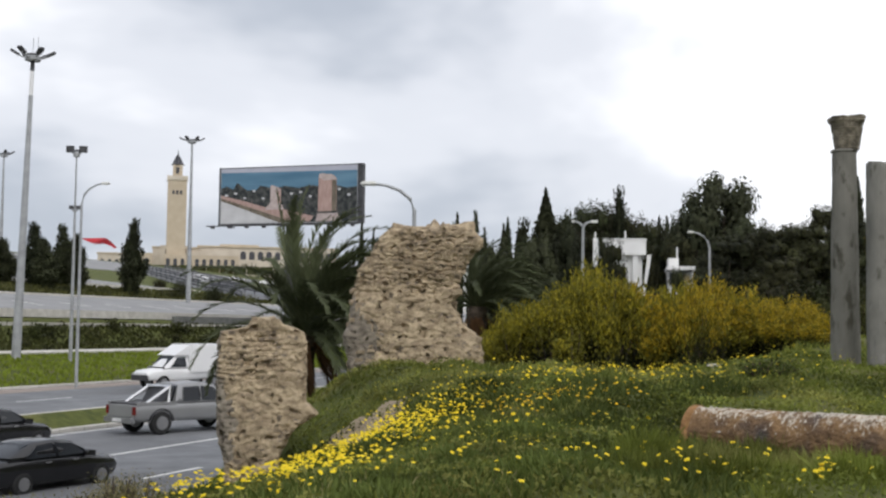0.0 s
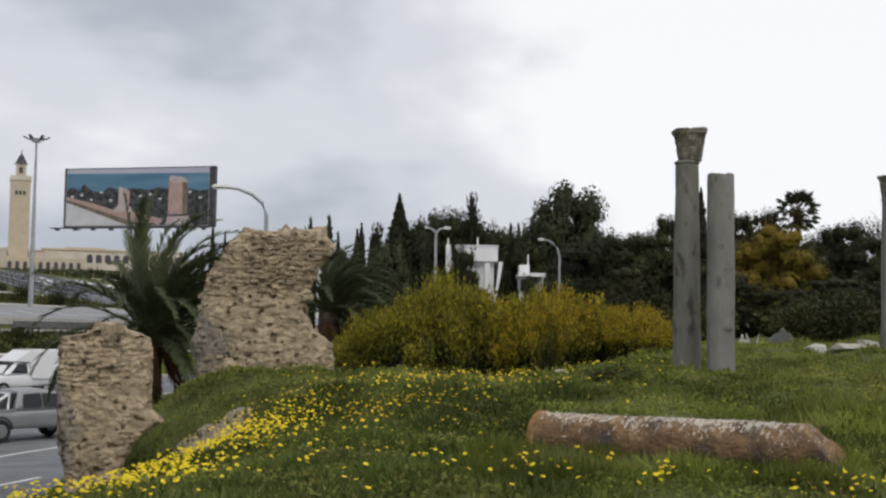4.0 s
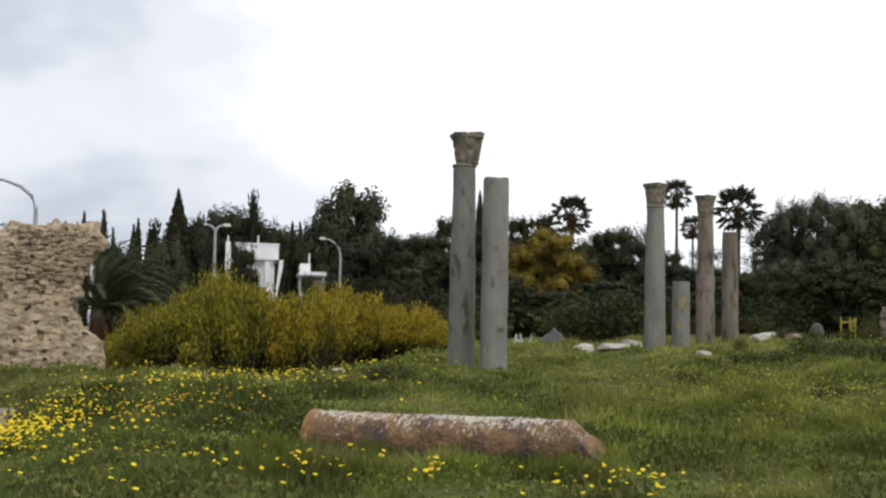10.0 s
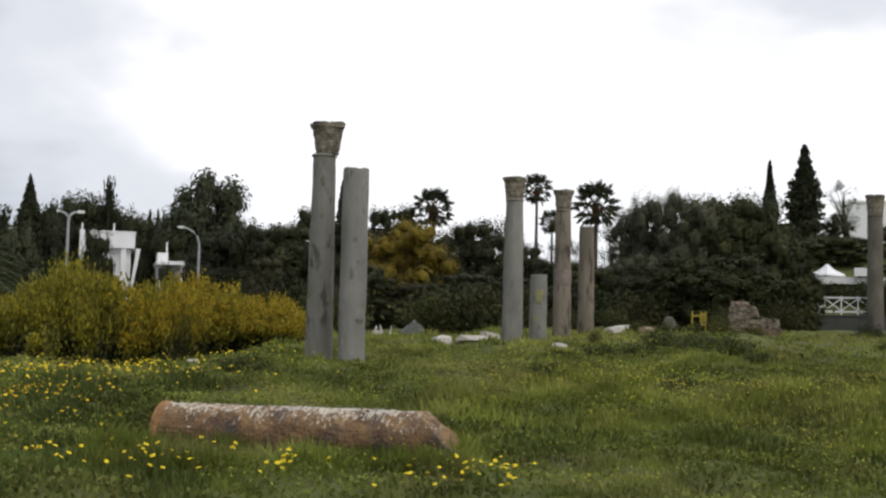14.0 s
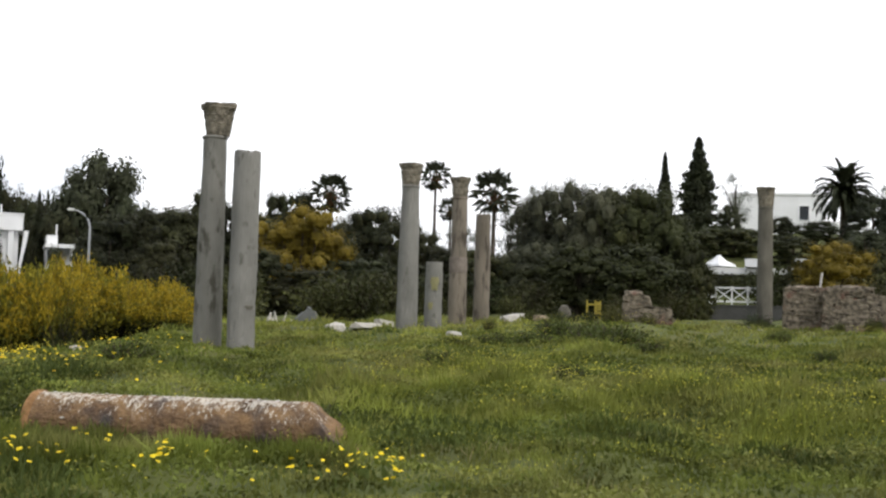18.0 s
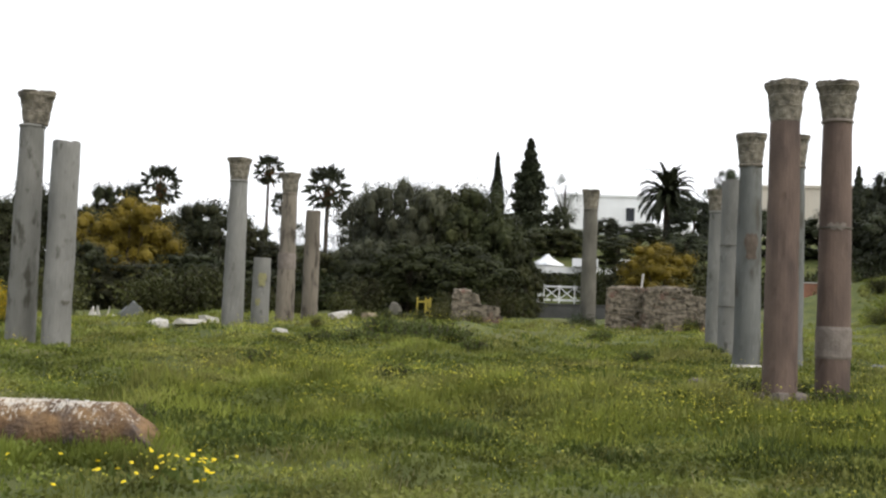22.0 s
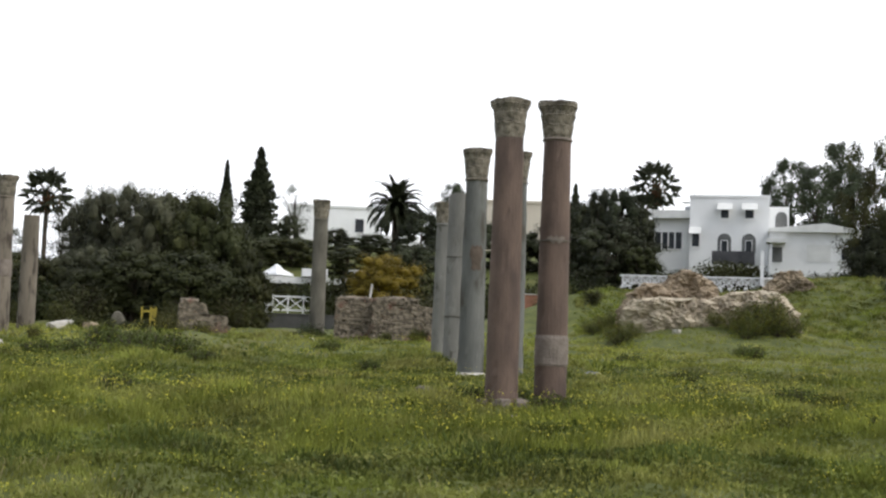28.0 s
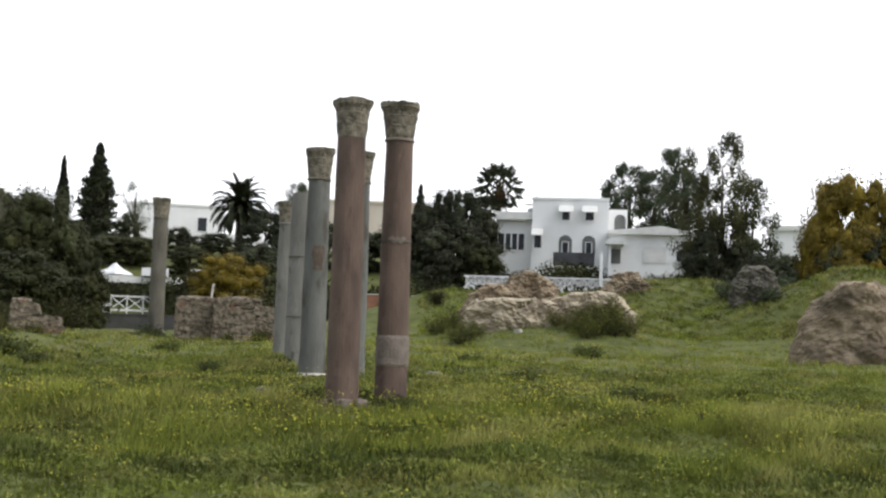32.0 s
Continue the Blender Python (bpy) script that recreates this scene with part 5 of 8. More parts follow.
def plant(ob, bearing, d, size=1.0, tall=1.0, turn=0.0, sink=0.0, label=""):
    """A copy of a plant at a bearing and distance."""
    x, y = spot(bearing, d)
    c = copy_thing(ob, pose(x, y, height(x, y) - sink, 0, 0, turn) @ Matrix.Diagonal((size, size, size * tall, 1)))
    if label:
        tagged(c, label)
    return c


def drop(ob):
    """Takes a model away once its copies stand."""
    for o in (*ob.children_recursive, ob):
        bpy.data.objects.remove(o)


# trees as models of height 10, then copied
cypress = conifer("dark narrow pointed cypress tree", 10, 2.3, M["dark_leaf"], 1, 3600, 0.30, 0.62, tufts=0, dense=0.62)
cypress_wide = conifer("dark ragged conical cypress tree", 10, 4.6, M["dark_leaf"], 2, 4600, 0.36, 0.95, tufts=70, egg=0.3, lean=0.5, dense=0.5)
fir = conifer("broad dark pointed conifer in the wood", 10, 5.6, M["dark_leaf"], 17, 9500, 0.28, 0.95, dense=0.82)
spruce = conifer("tall dark conifer with tiered branches", 10, 3.4, M["dark_leaf"], 3, 5600, 0.30, 0.72, 9, dense=0.6)
pine = broad_tree("dark spreading pine tree", 10, 8.5, M["dark_leaf"], 4, 0.14, 100, 110, 0.36, 0.8)
oak = broad_tree("dense dark green broad-leaved tree", 10, 10, M["green_leaf"], 5, 0.06, 90, 85, 0.33, 0.75)
oak2 = broad_tree("dense dark evergreen tree", 10, 9, M["dark_leaf"], 6, 0.05, 90, 85, 0.35, 0.7)
holm = broad_tree("deep shadowy evergreen tree in the wood", 10, 9, M["deep_leaf"], 16, 0.05, 90, 85, 0.34, 0.7)
olive = broad_tree("grey-green olive-like tree with a feathery crown", 10, 12, M["olive_leaf"], 7, 0.05, 110, 90, 0.30, 0.72)
euc = broad_tree("open eucalyptus tree with grey-green leaves", 10, 8.5, M["euc_leaf"], 8, 0.2, 76, 120, 0.27, 0.75, 0.6)
tallgum = broad_tree("slender tree with loose green foliage", 10, 6.4, M["green_leaf"], 9, 0.04, 84, 130, 0.21, 0.62, 0.35, 0.4)
mimosa = broad_tree("yellow-green flowering acacia tree", 10, 10, M["acacia"], 10, 0.05, 90, 90, 0.30, 0.72)
thin_tree = broad_tree("small bare-looking tree with thin foliage", 10, 6, M["euc_leaf"], 11, 0.35, 26, 60, 0.22, 0.8, 0.4)
palm_a = fan_palm("tall fan palm with a shaggy crown", 10, 4.6, 1)
bush = shrub_mesh_at("dark green rounded shrub before the trees", 3, 2.4, [(M["green_leaf"], 1.0, 0.1)], 21, 1500, 0.27, 0.2, stems=20)
greybush = shrub_mesh_at("grey-green scrubby bush in the grass", 3, 2.0, [(M["euc_leaf"], 1.0, 0.1)], 22, 1500, 0.25, 0.3, stems=20)


CLUMPS = ((39.1, 23.8, 1.0), (40.1, 24.0, 0.9), (38.8, 25.6, 1.0), (38.1, 17.6, 0.5), (43.9, 18.0, 0.6), (42.6, 18.2, 0.5), (53.5, 16.4, 0.5), (56.1, 16.8, 0.6), (57.4, 16.4, 0.6), (60.6, 26.6, 0.6), (65.8, 31.8, 0.8), (58.1, 16.2, 0.5), (46.2, 35.4, 0.8), (47.0, 27.2, 0.5), (36.2, 24.1, 0.7), (34.6, 23.0, 0.6), (18.3, 18.8, 0.7), (24.6, 12.4, 0.6), (32.0, 17.8, 0.5), (37.2, 26.5, 0.8), (41.5, 22.0, 0.5), (27.2, 13.6, 0.5), (63.0, 22.0, 0.5), (71.4, 15.7, 0.5), (68.0, 18.0, 0.5), (49.0, 22.0, 0.4), (52.0, 24.0, 0.4))


def stand(model, rows):
    """Copies of a model tree: bearing, distance, height of the top above datum, width of the crown."""
    for bearing, d, top, wide in rows:
        x, y = spot(bearing, d)
        z = height(x, y)
        k, tall = wide / WIDTHS[model.name], max(1.5, top - z) / TALL.get(model.name, 10.3)
        if model is palm_a:
            z, tall = top - 11.9 * k, k
        copy_thing(model, pose(x, y, z, 0, 0, bearing * 37 % 360) @ Matrix.Diagonal((k, k, tall, 1)))


TALL = {cypress.name: 10.0, fir.name: 10.0, cypress_wide.name: 10.0, spruce.name: 10.0, palm_a.name: 11.6}
WIDTHS = {m_.name: w_ for m_, w_ in ((cypress, 1.7), (cypress_wide, 3.6), (spruce, 3.6), (fir, 4.4), (pine, 7.6), (oak, 8.0), (oak2, 7.4), (holm, 7.4), (olive, 9.6), (euc, 7.6), (tallgum, 6.2), (mimosa, 9.0), (thin_tree, 6.2), (palm_a, 4.6))}
stand(cypress_wide, [(-15.99, 146, 10.9, 3.6), (-14.6, 150, 13.0, 3.3), (-14.15, 146, 10.8, 3.0), (-13.43, 154, 13.2, 3.0), (-12.84, 152, 12.0, 2.4), (-10.56, 157, 14.3, 3.2), (7.3, 96, 9.7, 2.4), (11.7, 97, 12.3, 2.2)])
stand(fir, [(8.34, 90, 11.6, 4.6), (9.1, 93, 9.6, 3.0)])
stand(cypress, [(-0.18, 75, 7.8, 0.7), (0.37, 78, 7.7, 0.6), (4.25, 95, 10.3, 1.0), (5.1, 92, 10.2, 1.3), (5.52, 96, 9.3, 0.9), (6.4, 112, 10.9, 1.2), (6.59, 116, 11.8, 1.2), (7.09, 108, 10.2, 1.3), (13.52, 104, 10.9, 1), (13.87, 106, 11.1, 1), (41.71, 118.1, 18.1, 1.2)])
stand(oak2, [(6.18, 88, 7.9, 2.8), (7.82, 86, 8.1, 3.5), (9.22, 90, 9.3, 3.3), (41.96, 112.1, 12, 3.1), (44.69, 108.1, 12.3, 2), (46.86, 100.4, 10.6, 2.7), (48.31, 100.4, 10.3, 3.7), (50.75, 90.4, 11.4, 3.3), (50.42, 84.4, 8.4, 3.1), (52.31, 96.4, 11.6, 3.5), (53.6, 92.4, 10.8, 3.8), (55.4, 90.4, 9.9, 3.7), (56.78, 90.4, 10.7, 3.7), (58.25, 90.4, 12.4, 3.3), (58.86, 88.4, 13.2, 2.4), (59.89, 87.4, 13.1, 3), (60.71, 87.4, 12, 2.4), (59.39, 84.4, 10.5, 4.6), (71.14, 77.5, 9.6, 3.2), (72.61, 77.5, 8.9, 2.1), (77.72, 70.5, 9, 3.2), (79.34, 74.5, 11.3, 4.7), (81.6, 72.5, 10.7, 5.3), (83.8, 72.5, 10.9, 5.3), (75.59, 72.5, 7.9, 2), (73.5, 74, 7.8, 3), (74.4, 72, 7.6, 3), (72.4, 74, 6.9, 2.6)])
stand(holm, [(28.2, 62, 4.6, 3.4), (25.3, 60, 3.9, 3), (30.4, 61, 4.4, 2.8), (23.4, 60, 4.8, 2.4), (32.2, 60, 3.9, 2.4), (14.9, 95, 8.6, 3.3), (15.6, 79, 5.4, 2.2), (16.2, 100, 9.0, 4.0), (18.2, 102, 9.4, 4.2), (20.2, 100, 9.6, 4.0), (16.67, 82, 7.7, 4.5), (18.51, 84, 8.5, 4.2), (19.81, 82, 8.5, 3.7), (20.85, 88, 10.2, 3), (21.9, 86, 9.3, 3.1), (23.98, 88, 10.3, 2.4), (25.07, 86, 10.3, 2.4), (23.21, 80, 8.1, 3.3), (18.93, 68, 5.5, 2.5), (24.01, 70, 6.3, 2.9), (26.58, 68, 6.1, 3.4), (27.08, 76, 7.6, 3.1), (28.4, 72, 8.1, 3.3), (29.74, 70, 7.3, 2.9), (30.87, 70, 6.7, 2.6), (31.85, 68, 5.6, 2.5)])
stand(holm, [(9.5, 99, 11.0, 3.4), (10.35, 98, 11.5, 3.6), (11.3, 99, 11.5, 3.8), (12.4, 99, 10.7, 3.6), (13.3, 97, 9.9, 3.4), (14.1, 96, 9.7, 3.2), (10.0, 94, 9.3, 3.6), (13.0, 93, 8.4, 3.6), (14.4, 91, 8.2, 3.4), (11.3, 83.4, 7.7, 2.3), (11.55, 83.0, 6.4, 2.0), (14.35, 84, 5.6, 1.3), (13.2, 87.5, 6.6, 1.3)])
stand(pine, [(16.4, 94, 13.3, 6.4), (15.19, 92, 10.9, 4), (17.44, 88, 9.6, 3.2)])
stand(oak, [(33.08, 64, 5.4, 2.6), (34.29, 60, 4.9, 2.5), (40.13, 60.1, 8.3, 3.3), (41.26, 59.1, 8.1, 3), (42.13, 59.1, 6.8, 2.2), (42.87, 58.1, 5.7, 1.6), (43.25, 57.1, 4.4, 1.3), (38.03, 56.1, 5.2, 3.6), (40.28, 55.1, 5.2, 3.5), (34.96, 58.1, 4.5, 1.9), (43.93, 90.1, 8.8, 2.9), (45.25, 90.1, 8.8, 2.5), (43.5, 88.4, 8.4, 2.4), (44.8, 88.4, 8.6, 2.8), (47.43, 86.4, 8, 3.1), (47.75, 72.4, 5.7, 1.6), (60.87, 82.4, 8.5, 2.2)])
stand(spruce, [(22.19, 92, 12.5, 1.7), (43.21, 120.1, 19.8, 4.5), (57.81, 92.4, 13.8, 2.1)])
stand(mimosa, [(25.25, 66, 7.7, 4.6), (24.5, 67, 6.9, 3.4), (26.0, 67, 6.6, 3.0), (49.21, 68.4, 6.6, 3.5), (48.64, 70.4, 6.2, 1.9), (76.75, 74.5, 12.9, 4.9), (78.5, 72.5, 12.2, 4.4), (77.5, 71.0, 9.6, 4.6), (75.9, 72.0, 9.4, 2.6)])
stand(palm_a, [(26.43, 85, 11.6, 3.7), (31.23, 82, 12.3, 2.7), (31.95, 86, 10.3, 2.3), (33.97, 80, 11.6, 4.0), (61.45, 96.4, 16.3, 4.9), (60.9, 95.4, 13.6, 3.8)])
stand(olive, [(35.83, 64.1, 8.2, 2.3), (37.16, 62.1, 8.7, 3.1), (38.87, 60.1, 8.3, 3.3), (35.98, 58.1, 5.4, 2.9)])
feather = broad_tree("feathery grey-green treetop against the sky", 10, 9, M["olive_leaf"], 12, 0.3, 70, 60, 0.24, 0.8, 0.5)
WIDTHS[feather.name] = 8.0
stand(feather, [(35.4, 66, 8.6, 2.4), (36.4, 65, 9.1, 2.6), (37.6, 65, 9.3, 2.6), (38.6, 64, 8.9, 2.4), (34.8, 66, 7.6, 2.2), (40.6, 64, 9.0, 2.4), (27.6, 78, 8.4, 2.6), (29.2, 76, 8.8, 2.8), (32.6, 74, 7.4, 2.6)])
drop(feather)
stand(thin_tree, [(44.89, 112.1, 15.8, 2.9)])
stand(euc, [(52.13, 104.4, 15.2, 2.9), (67.42, 112.5, 19, 4.4), (69.39, 112.4, 20.4, 4.6), (68.59, 110.4, 18, 5.5), (66.58, 114.5, 17, 2.6), (70.1, 108.5, 17.7, 3)])
stand(tallgum, [(71.7, 78.5, 16.2, 4.0), (70.6, 79.5, 13.0, 3.4), (73.0, 78.5, 13.2, 3.2), (71.9, 79.0, 11.0, 4.2)])
for b_, d_, k_ in ((22.4, 58, 1.0), (28.9, 57, 0.9), (33.6, 55, 0.8), (35.8, 52, 0.7), (43.7, 77.5, 0.6), (44.7, 77.5, 0.55), (45.7, 77.5, 0.6), (46.6, 77.5, 0.6), (41.8, 56, 1.0), (42.8, 58, 0.9), (56.8, 76, 1.1), (58.0, 77, 1.1), (59.3, 76, 1.0), (55.5, 74, 1.0), (60.3, 76, 1.0), (61.2, 76.2, 0.95), (62.1, 76, 1.0), (63.0, 75.8, 1.05), (63.9, 76, 1.0), (64.7, 76, 1.0), (65.6, 75.8, 1.05), (66.4, 76, 1.0), (61.6, 84, 0.7), (62.6, 85, 0.6), (63.4, 83, 0.65), (64.4, 84, 0.95), (65.2, 84, 0.95), (65.7, 84.5, 0.9), (66.8, 84, 0.62), (67.7, 84, 0.6), (68.5, 84, 0.62), (69.3, 84, 0.7), (70.4, 84, 0.8), (76.0, 66, 1.0), (77.6, 66, 1.0), (79.2, 64, 1.0), (81, 62, 1.1), (83, 64, 1.1), (53.0, 62, 0.7), (51.2, 58, 0.75), (52.0, 60, 0.8), (50.2, 60, 0.7), (46.6, 74, 1.0), (48.2, 74, 1.0), (50.6, 76, 1.2), (52.6, 76, 1.2), (54.2, 72, 1.0), (20.4, 60, 1.0), (21.3, 62, 1.0), (19.0, 62, 1.0)):
    plant(bush, b_, d_, k_, turn=b_ * 31 % 360)
midbush = shrub_mesh_at("lighter green leafy shrub at the trees' edge", 3, 2.4, [(M["light_leaf"], 1.0, 0.1)], 25, 1500, 0.25, 0.25, stems=20)
for b_, d_, k_ in ((22.5, 50, 0.8), (26.2, 50, 0.8), (27.3, 51, 0.95), (31.2, 50, 0.6), (33.0, 50, 0.4), (35.0, 49, 0.4), (57.4, 56, 0.32), (58.8, 54, 0.3), (59.8, 50, 0.25), (56.6, 60, 0.4), (60.6, 47, 0.22), (47.4, 66, 0.7), (61.0, 80, 0.8), (20.9, 52, 0.7), (39.8, 50, 0.5), (42.3, 52, 0.6), (38.6, 31, 0.16), (39.6, 30.2, 0.2), (37.2, 29.4, 0.15), (40.4, 31, 0.17), (36.0, 30, 0.14), (41.2, 32, 0.18), (37.8, 32.5, 0.16), (34.2, 28, 0.12), (46.3, 35.5, 0.2), (45.2, 36.0, 0.15), (50.9, 38.6, 0.2), (49.4, 38.9, 0.16)):
    plant(midbush, b_, d_, k_, turn=b_ * 31 % 360)
drop(midbush)
clump = shrub_mesh_at("low rounded clump of dark leafy herbs in the meadow", 1.2, 0.5, [(M["weed"], 0.8, 0.1), (M["light_leaf"], 0.2, 0.3)], 29, 1500, 0.075, 0.3, "herb_clump", "herbs", 18, 0.11)
for b_, d_, k_ in CLUMPS:
    plant(clump, b_, d_, k_, turn=b_ * 31 % 360)
drop(clump)
for b_, d_, k_ in ((72.2, 54, 0.5), (73.8, 51, 0.35), (46.0, 36.3, 0.3), (74.2, 60, 0.7)):
    plant(greybush, b_, d_, k_, turn=b_ * 31 % 360)
heapbush = shrub_mesh_at("ragged olive and yellowish scrub against the tumbled rocks", 3, 2.4, [(M["light_leaf"], 0.5, 0.05), (M["broom_stem"], 0.22, 0.5), (M["weed"], 0.28, 0.2)], 27, 2600, 0.15, 0.35, stems=26, loose=0.1)
for b_, d_, k_ in ((65.3, 42.3, 0.38), (66.1, 42.0, 0.46), (66.9, 42.4, 0.42), (64.3, 42.8, 0.24), (65.7, 41.4, 0.34), (67.6, 43.0, 0.3), (66.6, 43.2, 0.5), (60.0, 40, 0.36), (60.6, 41, 0.26), (58.9, 44, 0.3), (50.9, 38.4, 0.2), (59.6, 46, 0.35)):
    plant(heapbush, b_, d_, k_, turn=b_ * 31 % 360)
drop(heapbush)
farbush = shrub_mesh_at("dark low bush in rough grass beside the car park", 3, 2.2, [(M["green_leaf"], 0.35, 0.1), (M["light_leaf"], 0.65, 0.2)], 26, 600, 0.42, 0.25, stems=12)
dryscrub = shrub_mesh_at("pale dry scrub on the bank's edge", 1.4, 0.8, [(M["dry"], 0.6, 0.1), (M["light_leaf"], 0.4, 0.0)], 23, 3200, 0.05, 0.6, stems=24)
for b_, d_, k_ in ((-10.9, 10.0, 0.46), (-10.0, 10.3, 0.42), (-11.8, 10.2, 0.36)):
    plant(dryscrub, b_, d_, k_, turn=b_ * 31 % 360)
drop(dryscrub)
leafbush = shrub_mesh_at("fresh green leafy bush on the bank's edge", 1.6, 1.0, [(M["broom_stem"], 0.5, 0.1), (M["blade"], 0.5, 0.0)], 24, 4200, 0.055, 0.45, stems=26)
for b_, d_, k_ in ((-14.8, 10.0, 0.5), (-16.0, 10.2, 0.5), (-13.8, 10.3, 0.4), (-17.8, 10.4, 0.55)):
    plant(leafbush, b_, d_, k_, turn=b_ * 31 % 360)
drop(leafbush)
for k in range(30):
    p = ALONG * (30 + 4.2 * k) + ACROSS * (86.5 + 1.8 * math.sin(k * 2.7))
    copy_thing(farbush, pose(p.x, p.y, height(p.x, p.y) - 0.2, 0, 0, 53 * k) @ Matrix.Diagonal((0.9, 0.9, 0.42 + 0.15 * math.sin(k * 1.3), 1)))
# hedge on the bank below the car park
for k in range(34):
    p = ALONG * (36 + 2.9 * k + 1.1 * math.sin(k * 5.3)) + ACROSS * (56.0 + 0.9 * math.sin(k * 2.1))
    w_ = 0.5 + 0.28 * math.sin(k * 3.7) ** 2
    copy_thing(farbush, pose(p.x, p.y, height(p.x, p.y) - 0.3, 0, 0, 47 * k) @ Matrix.Diagonal((w_, w_, 0.42 + 0.2 * math.sin(k * 1.7), 1)))
for b_, d_, k_ in ((-8.4, 166, 0.9), (-9.3, 186, 0.7), (-6.9, 164, 0.9)):
    plant(bush, b_, d_, k_, turn=b_ * 31 % 360)
for b_, k_ in ((61.9, 0.42), (62.7, 0.5), (63.5, 0.46), (64.3, 0.5), (65.1, 0.44), (68.0, 0.46), (68.7, 0.42), (69.4, 0.46), (70.1, 0.42), (70.8, 0.46)):
    plant(bush, b_, 81.5, k_, turn=b_ * 31 % 360)
for m_ in (cypress, cypress_wide, fir, spruce, pine, oak, oak2, holm, olive, euc, tallgum, mimosa, thin_tree, palm_a, bush, greybush, farbush):
    drop(m_)

# a yellow-green sapling before the broom
sapling = shrub_mesh_at("small yellow-green leafy sapling before the broom", 0.7, 1.0, [(M["broom_stem"], 1.0, 0.35)], 28, 900, 0.075, 0.3, "sapling", "shrub", 7, 0.09)
plant(sapling, 9.6, 24.3, 1.0)
drop(sapling)

# palms by the road
x, y = spot(-2.55, 33.0)
date_palm((x, y, height(x, y)), 1.35 - height(x, y), 3.9, 1, "bushy date palm with wind-swept arching fronds beside the road", 120, 0, 0.8, 0.17, 1.6, 7, 0.2, 0.021, 0.115, rise=1.35)
x, y = spot(5.2, 29.5)
date_palm((x, y, height(x, y)), 2.1 - height(x, y), 2.1, 2, "smaller dark date palm behind the rubble wall", 64, 0, 1.0, 0.14, 1.55, 7, 0.25, 0.02, 0.12)
x, y = spot(49.55, 94.4)
date_palm((x, y, 7.0), 4.8, 2.6, 3, "tall date palm among the trees below the white house", 84, 0, 0.1, 0.15, 2.1, 0, 0.3, 0.06, 0.2, "dark_palm")

# the broom thicket: olive bushes at one end, golden ones at the other, the shade within put into leaf colour
brooms = []
for k in range(6):
    flower, much = (M["broom"], 0.24) if k < 3 else (M["gold_broom"], 0.40)
    # dark green leaves in the lower half stand in for shade between the stems
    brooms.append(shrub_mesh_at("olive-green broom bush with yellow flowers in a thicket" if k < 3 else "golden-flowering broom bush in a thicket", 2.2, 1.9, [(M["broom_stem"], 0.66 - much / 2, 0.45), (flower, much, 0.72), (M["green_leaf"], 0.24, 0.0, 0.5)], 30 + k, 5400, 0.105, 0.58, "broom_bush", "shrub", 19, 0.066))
rows_ = random.Random(6)
for k in range(42):
    f = (k % 21) / 20
    b_ = 6.5 + 14.3 * f + rows_.uniform(-0.3, 0.3)
    d_ = (25.6 if k < 21 else 27.4) + rows_.uniform(-0.8, 0.6)
    crest = np.interp(f, [0, 0.06, 0.25, 0.5, 0.66, 0.82, 1.0], [0.62, 0.80, 1.10, 0.98, 0.86, 0.62, 0.46]) * rows_.uniform(0.66, 1.17)
    x, y = spot(b_, d_)
    w_ = rows_.uniform(0.5, 0.85) * (1.0 if f < 0.8 else 0.8)
    golden = rows_.random() < (f - 0.25) * 1.5
    copy_thing(brooms[k % 3 + (3 if golden else 0)], pose(x, y, height(x, y) - 0.05, 0, 0, 71 * k) @ Matrix.Diagonal((w_, w_, crest, 1)))
for m_ in brooms:
    drop(m_)

# ---- grass and flowers of the meadow ----
rng = np.random.RandomState(77)


def scatter(n, r0, r1, b0, b1, power=1.0):
    r = r0 + (r1 - r0) * rng.uniform(0, 1, n) ** power
    a = np.radians(rng.uniform(b0, b1, n))
    return r * np.sin(a), r * np.cos(a), r


def on_bank(x, y):
    return (x * ACROSS.x + y * ACROSS.y) < 13.5


def blades(name, n, r0, r1, count, tall, wide, mat, label, category, **more):
    x, y, r = scatter(n, r0, r1, more.get("b0", -24), more.get("b1", 84), more.get("power", 1.0))
    keep = on_bank(x, y)
    if "patch" in more:
        size, seed, over = more["patch"]
        keep &= waves(x, y, size, seed) > over
    x, y = x[keep], y[keep]
    lush = np.clip(0.75 + 0.4 * waves(x, y, 2.6, 8) + 0.25 * waves(x, y, 0.9, 9), 0.3, 1.5)
    x, y, lush = (np.repeat(v, count) for v in (x, y, lush))
    m = len(x)
    spread = more.get("spread", 0.06)
    x, y = x + rng.normal(size=m) * spread, y + rng.normal(size=m) * spread
    h = tall * lush * rng.uniform(0.5, 1.2, m)
    way = np.stack([rng.normal(size=m) * 0.38, rng.normal(size=m) * 0.38, np.ones(m)], 1)
    c = np.stack([x, y, heights(x, y) - 0.02], 1) + way * (h / 2)[:, None]
    ob = leaf_mesh(name, c, h, wide, mat, tilt=way, seed=5)
    return tagged(ob, label, category, kind="stuff")


blades("grass", 28000, 8.4, 21, 5, 0.125, 0.015, M["blade"], "long green meadow grass", "grass", power=0.75)
blades("far_grass", 30000, 20, 48, 5, 0.16, 0.03, M["soft_blade"], "soft yellowish-green meadow grass farther off", "grass", power=0.7)
n_ = 16000
u_, s_ = rng.uniform(25, 125, n_), rng.uniform(44.3, 52.3, n_)
vx_, vy_ = u_ * ALONG.x + s_ * ACROSS.x, u_ * ALONG.y + s_ * ACROSS.y
way_ = np.stack([rng.normal(size=n_) * 0.4, rng.normal(size=n_) * 0.4, np.ones(n_)], 1)
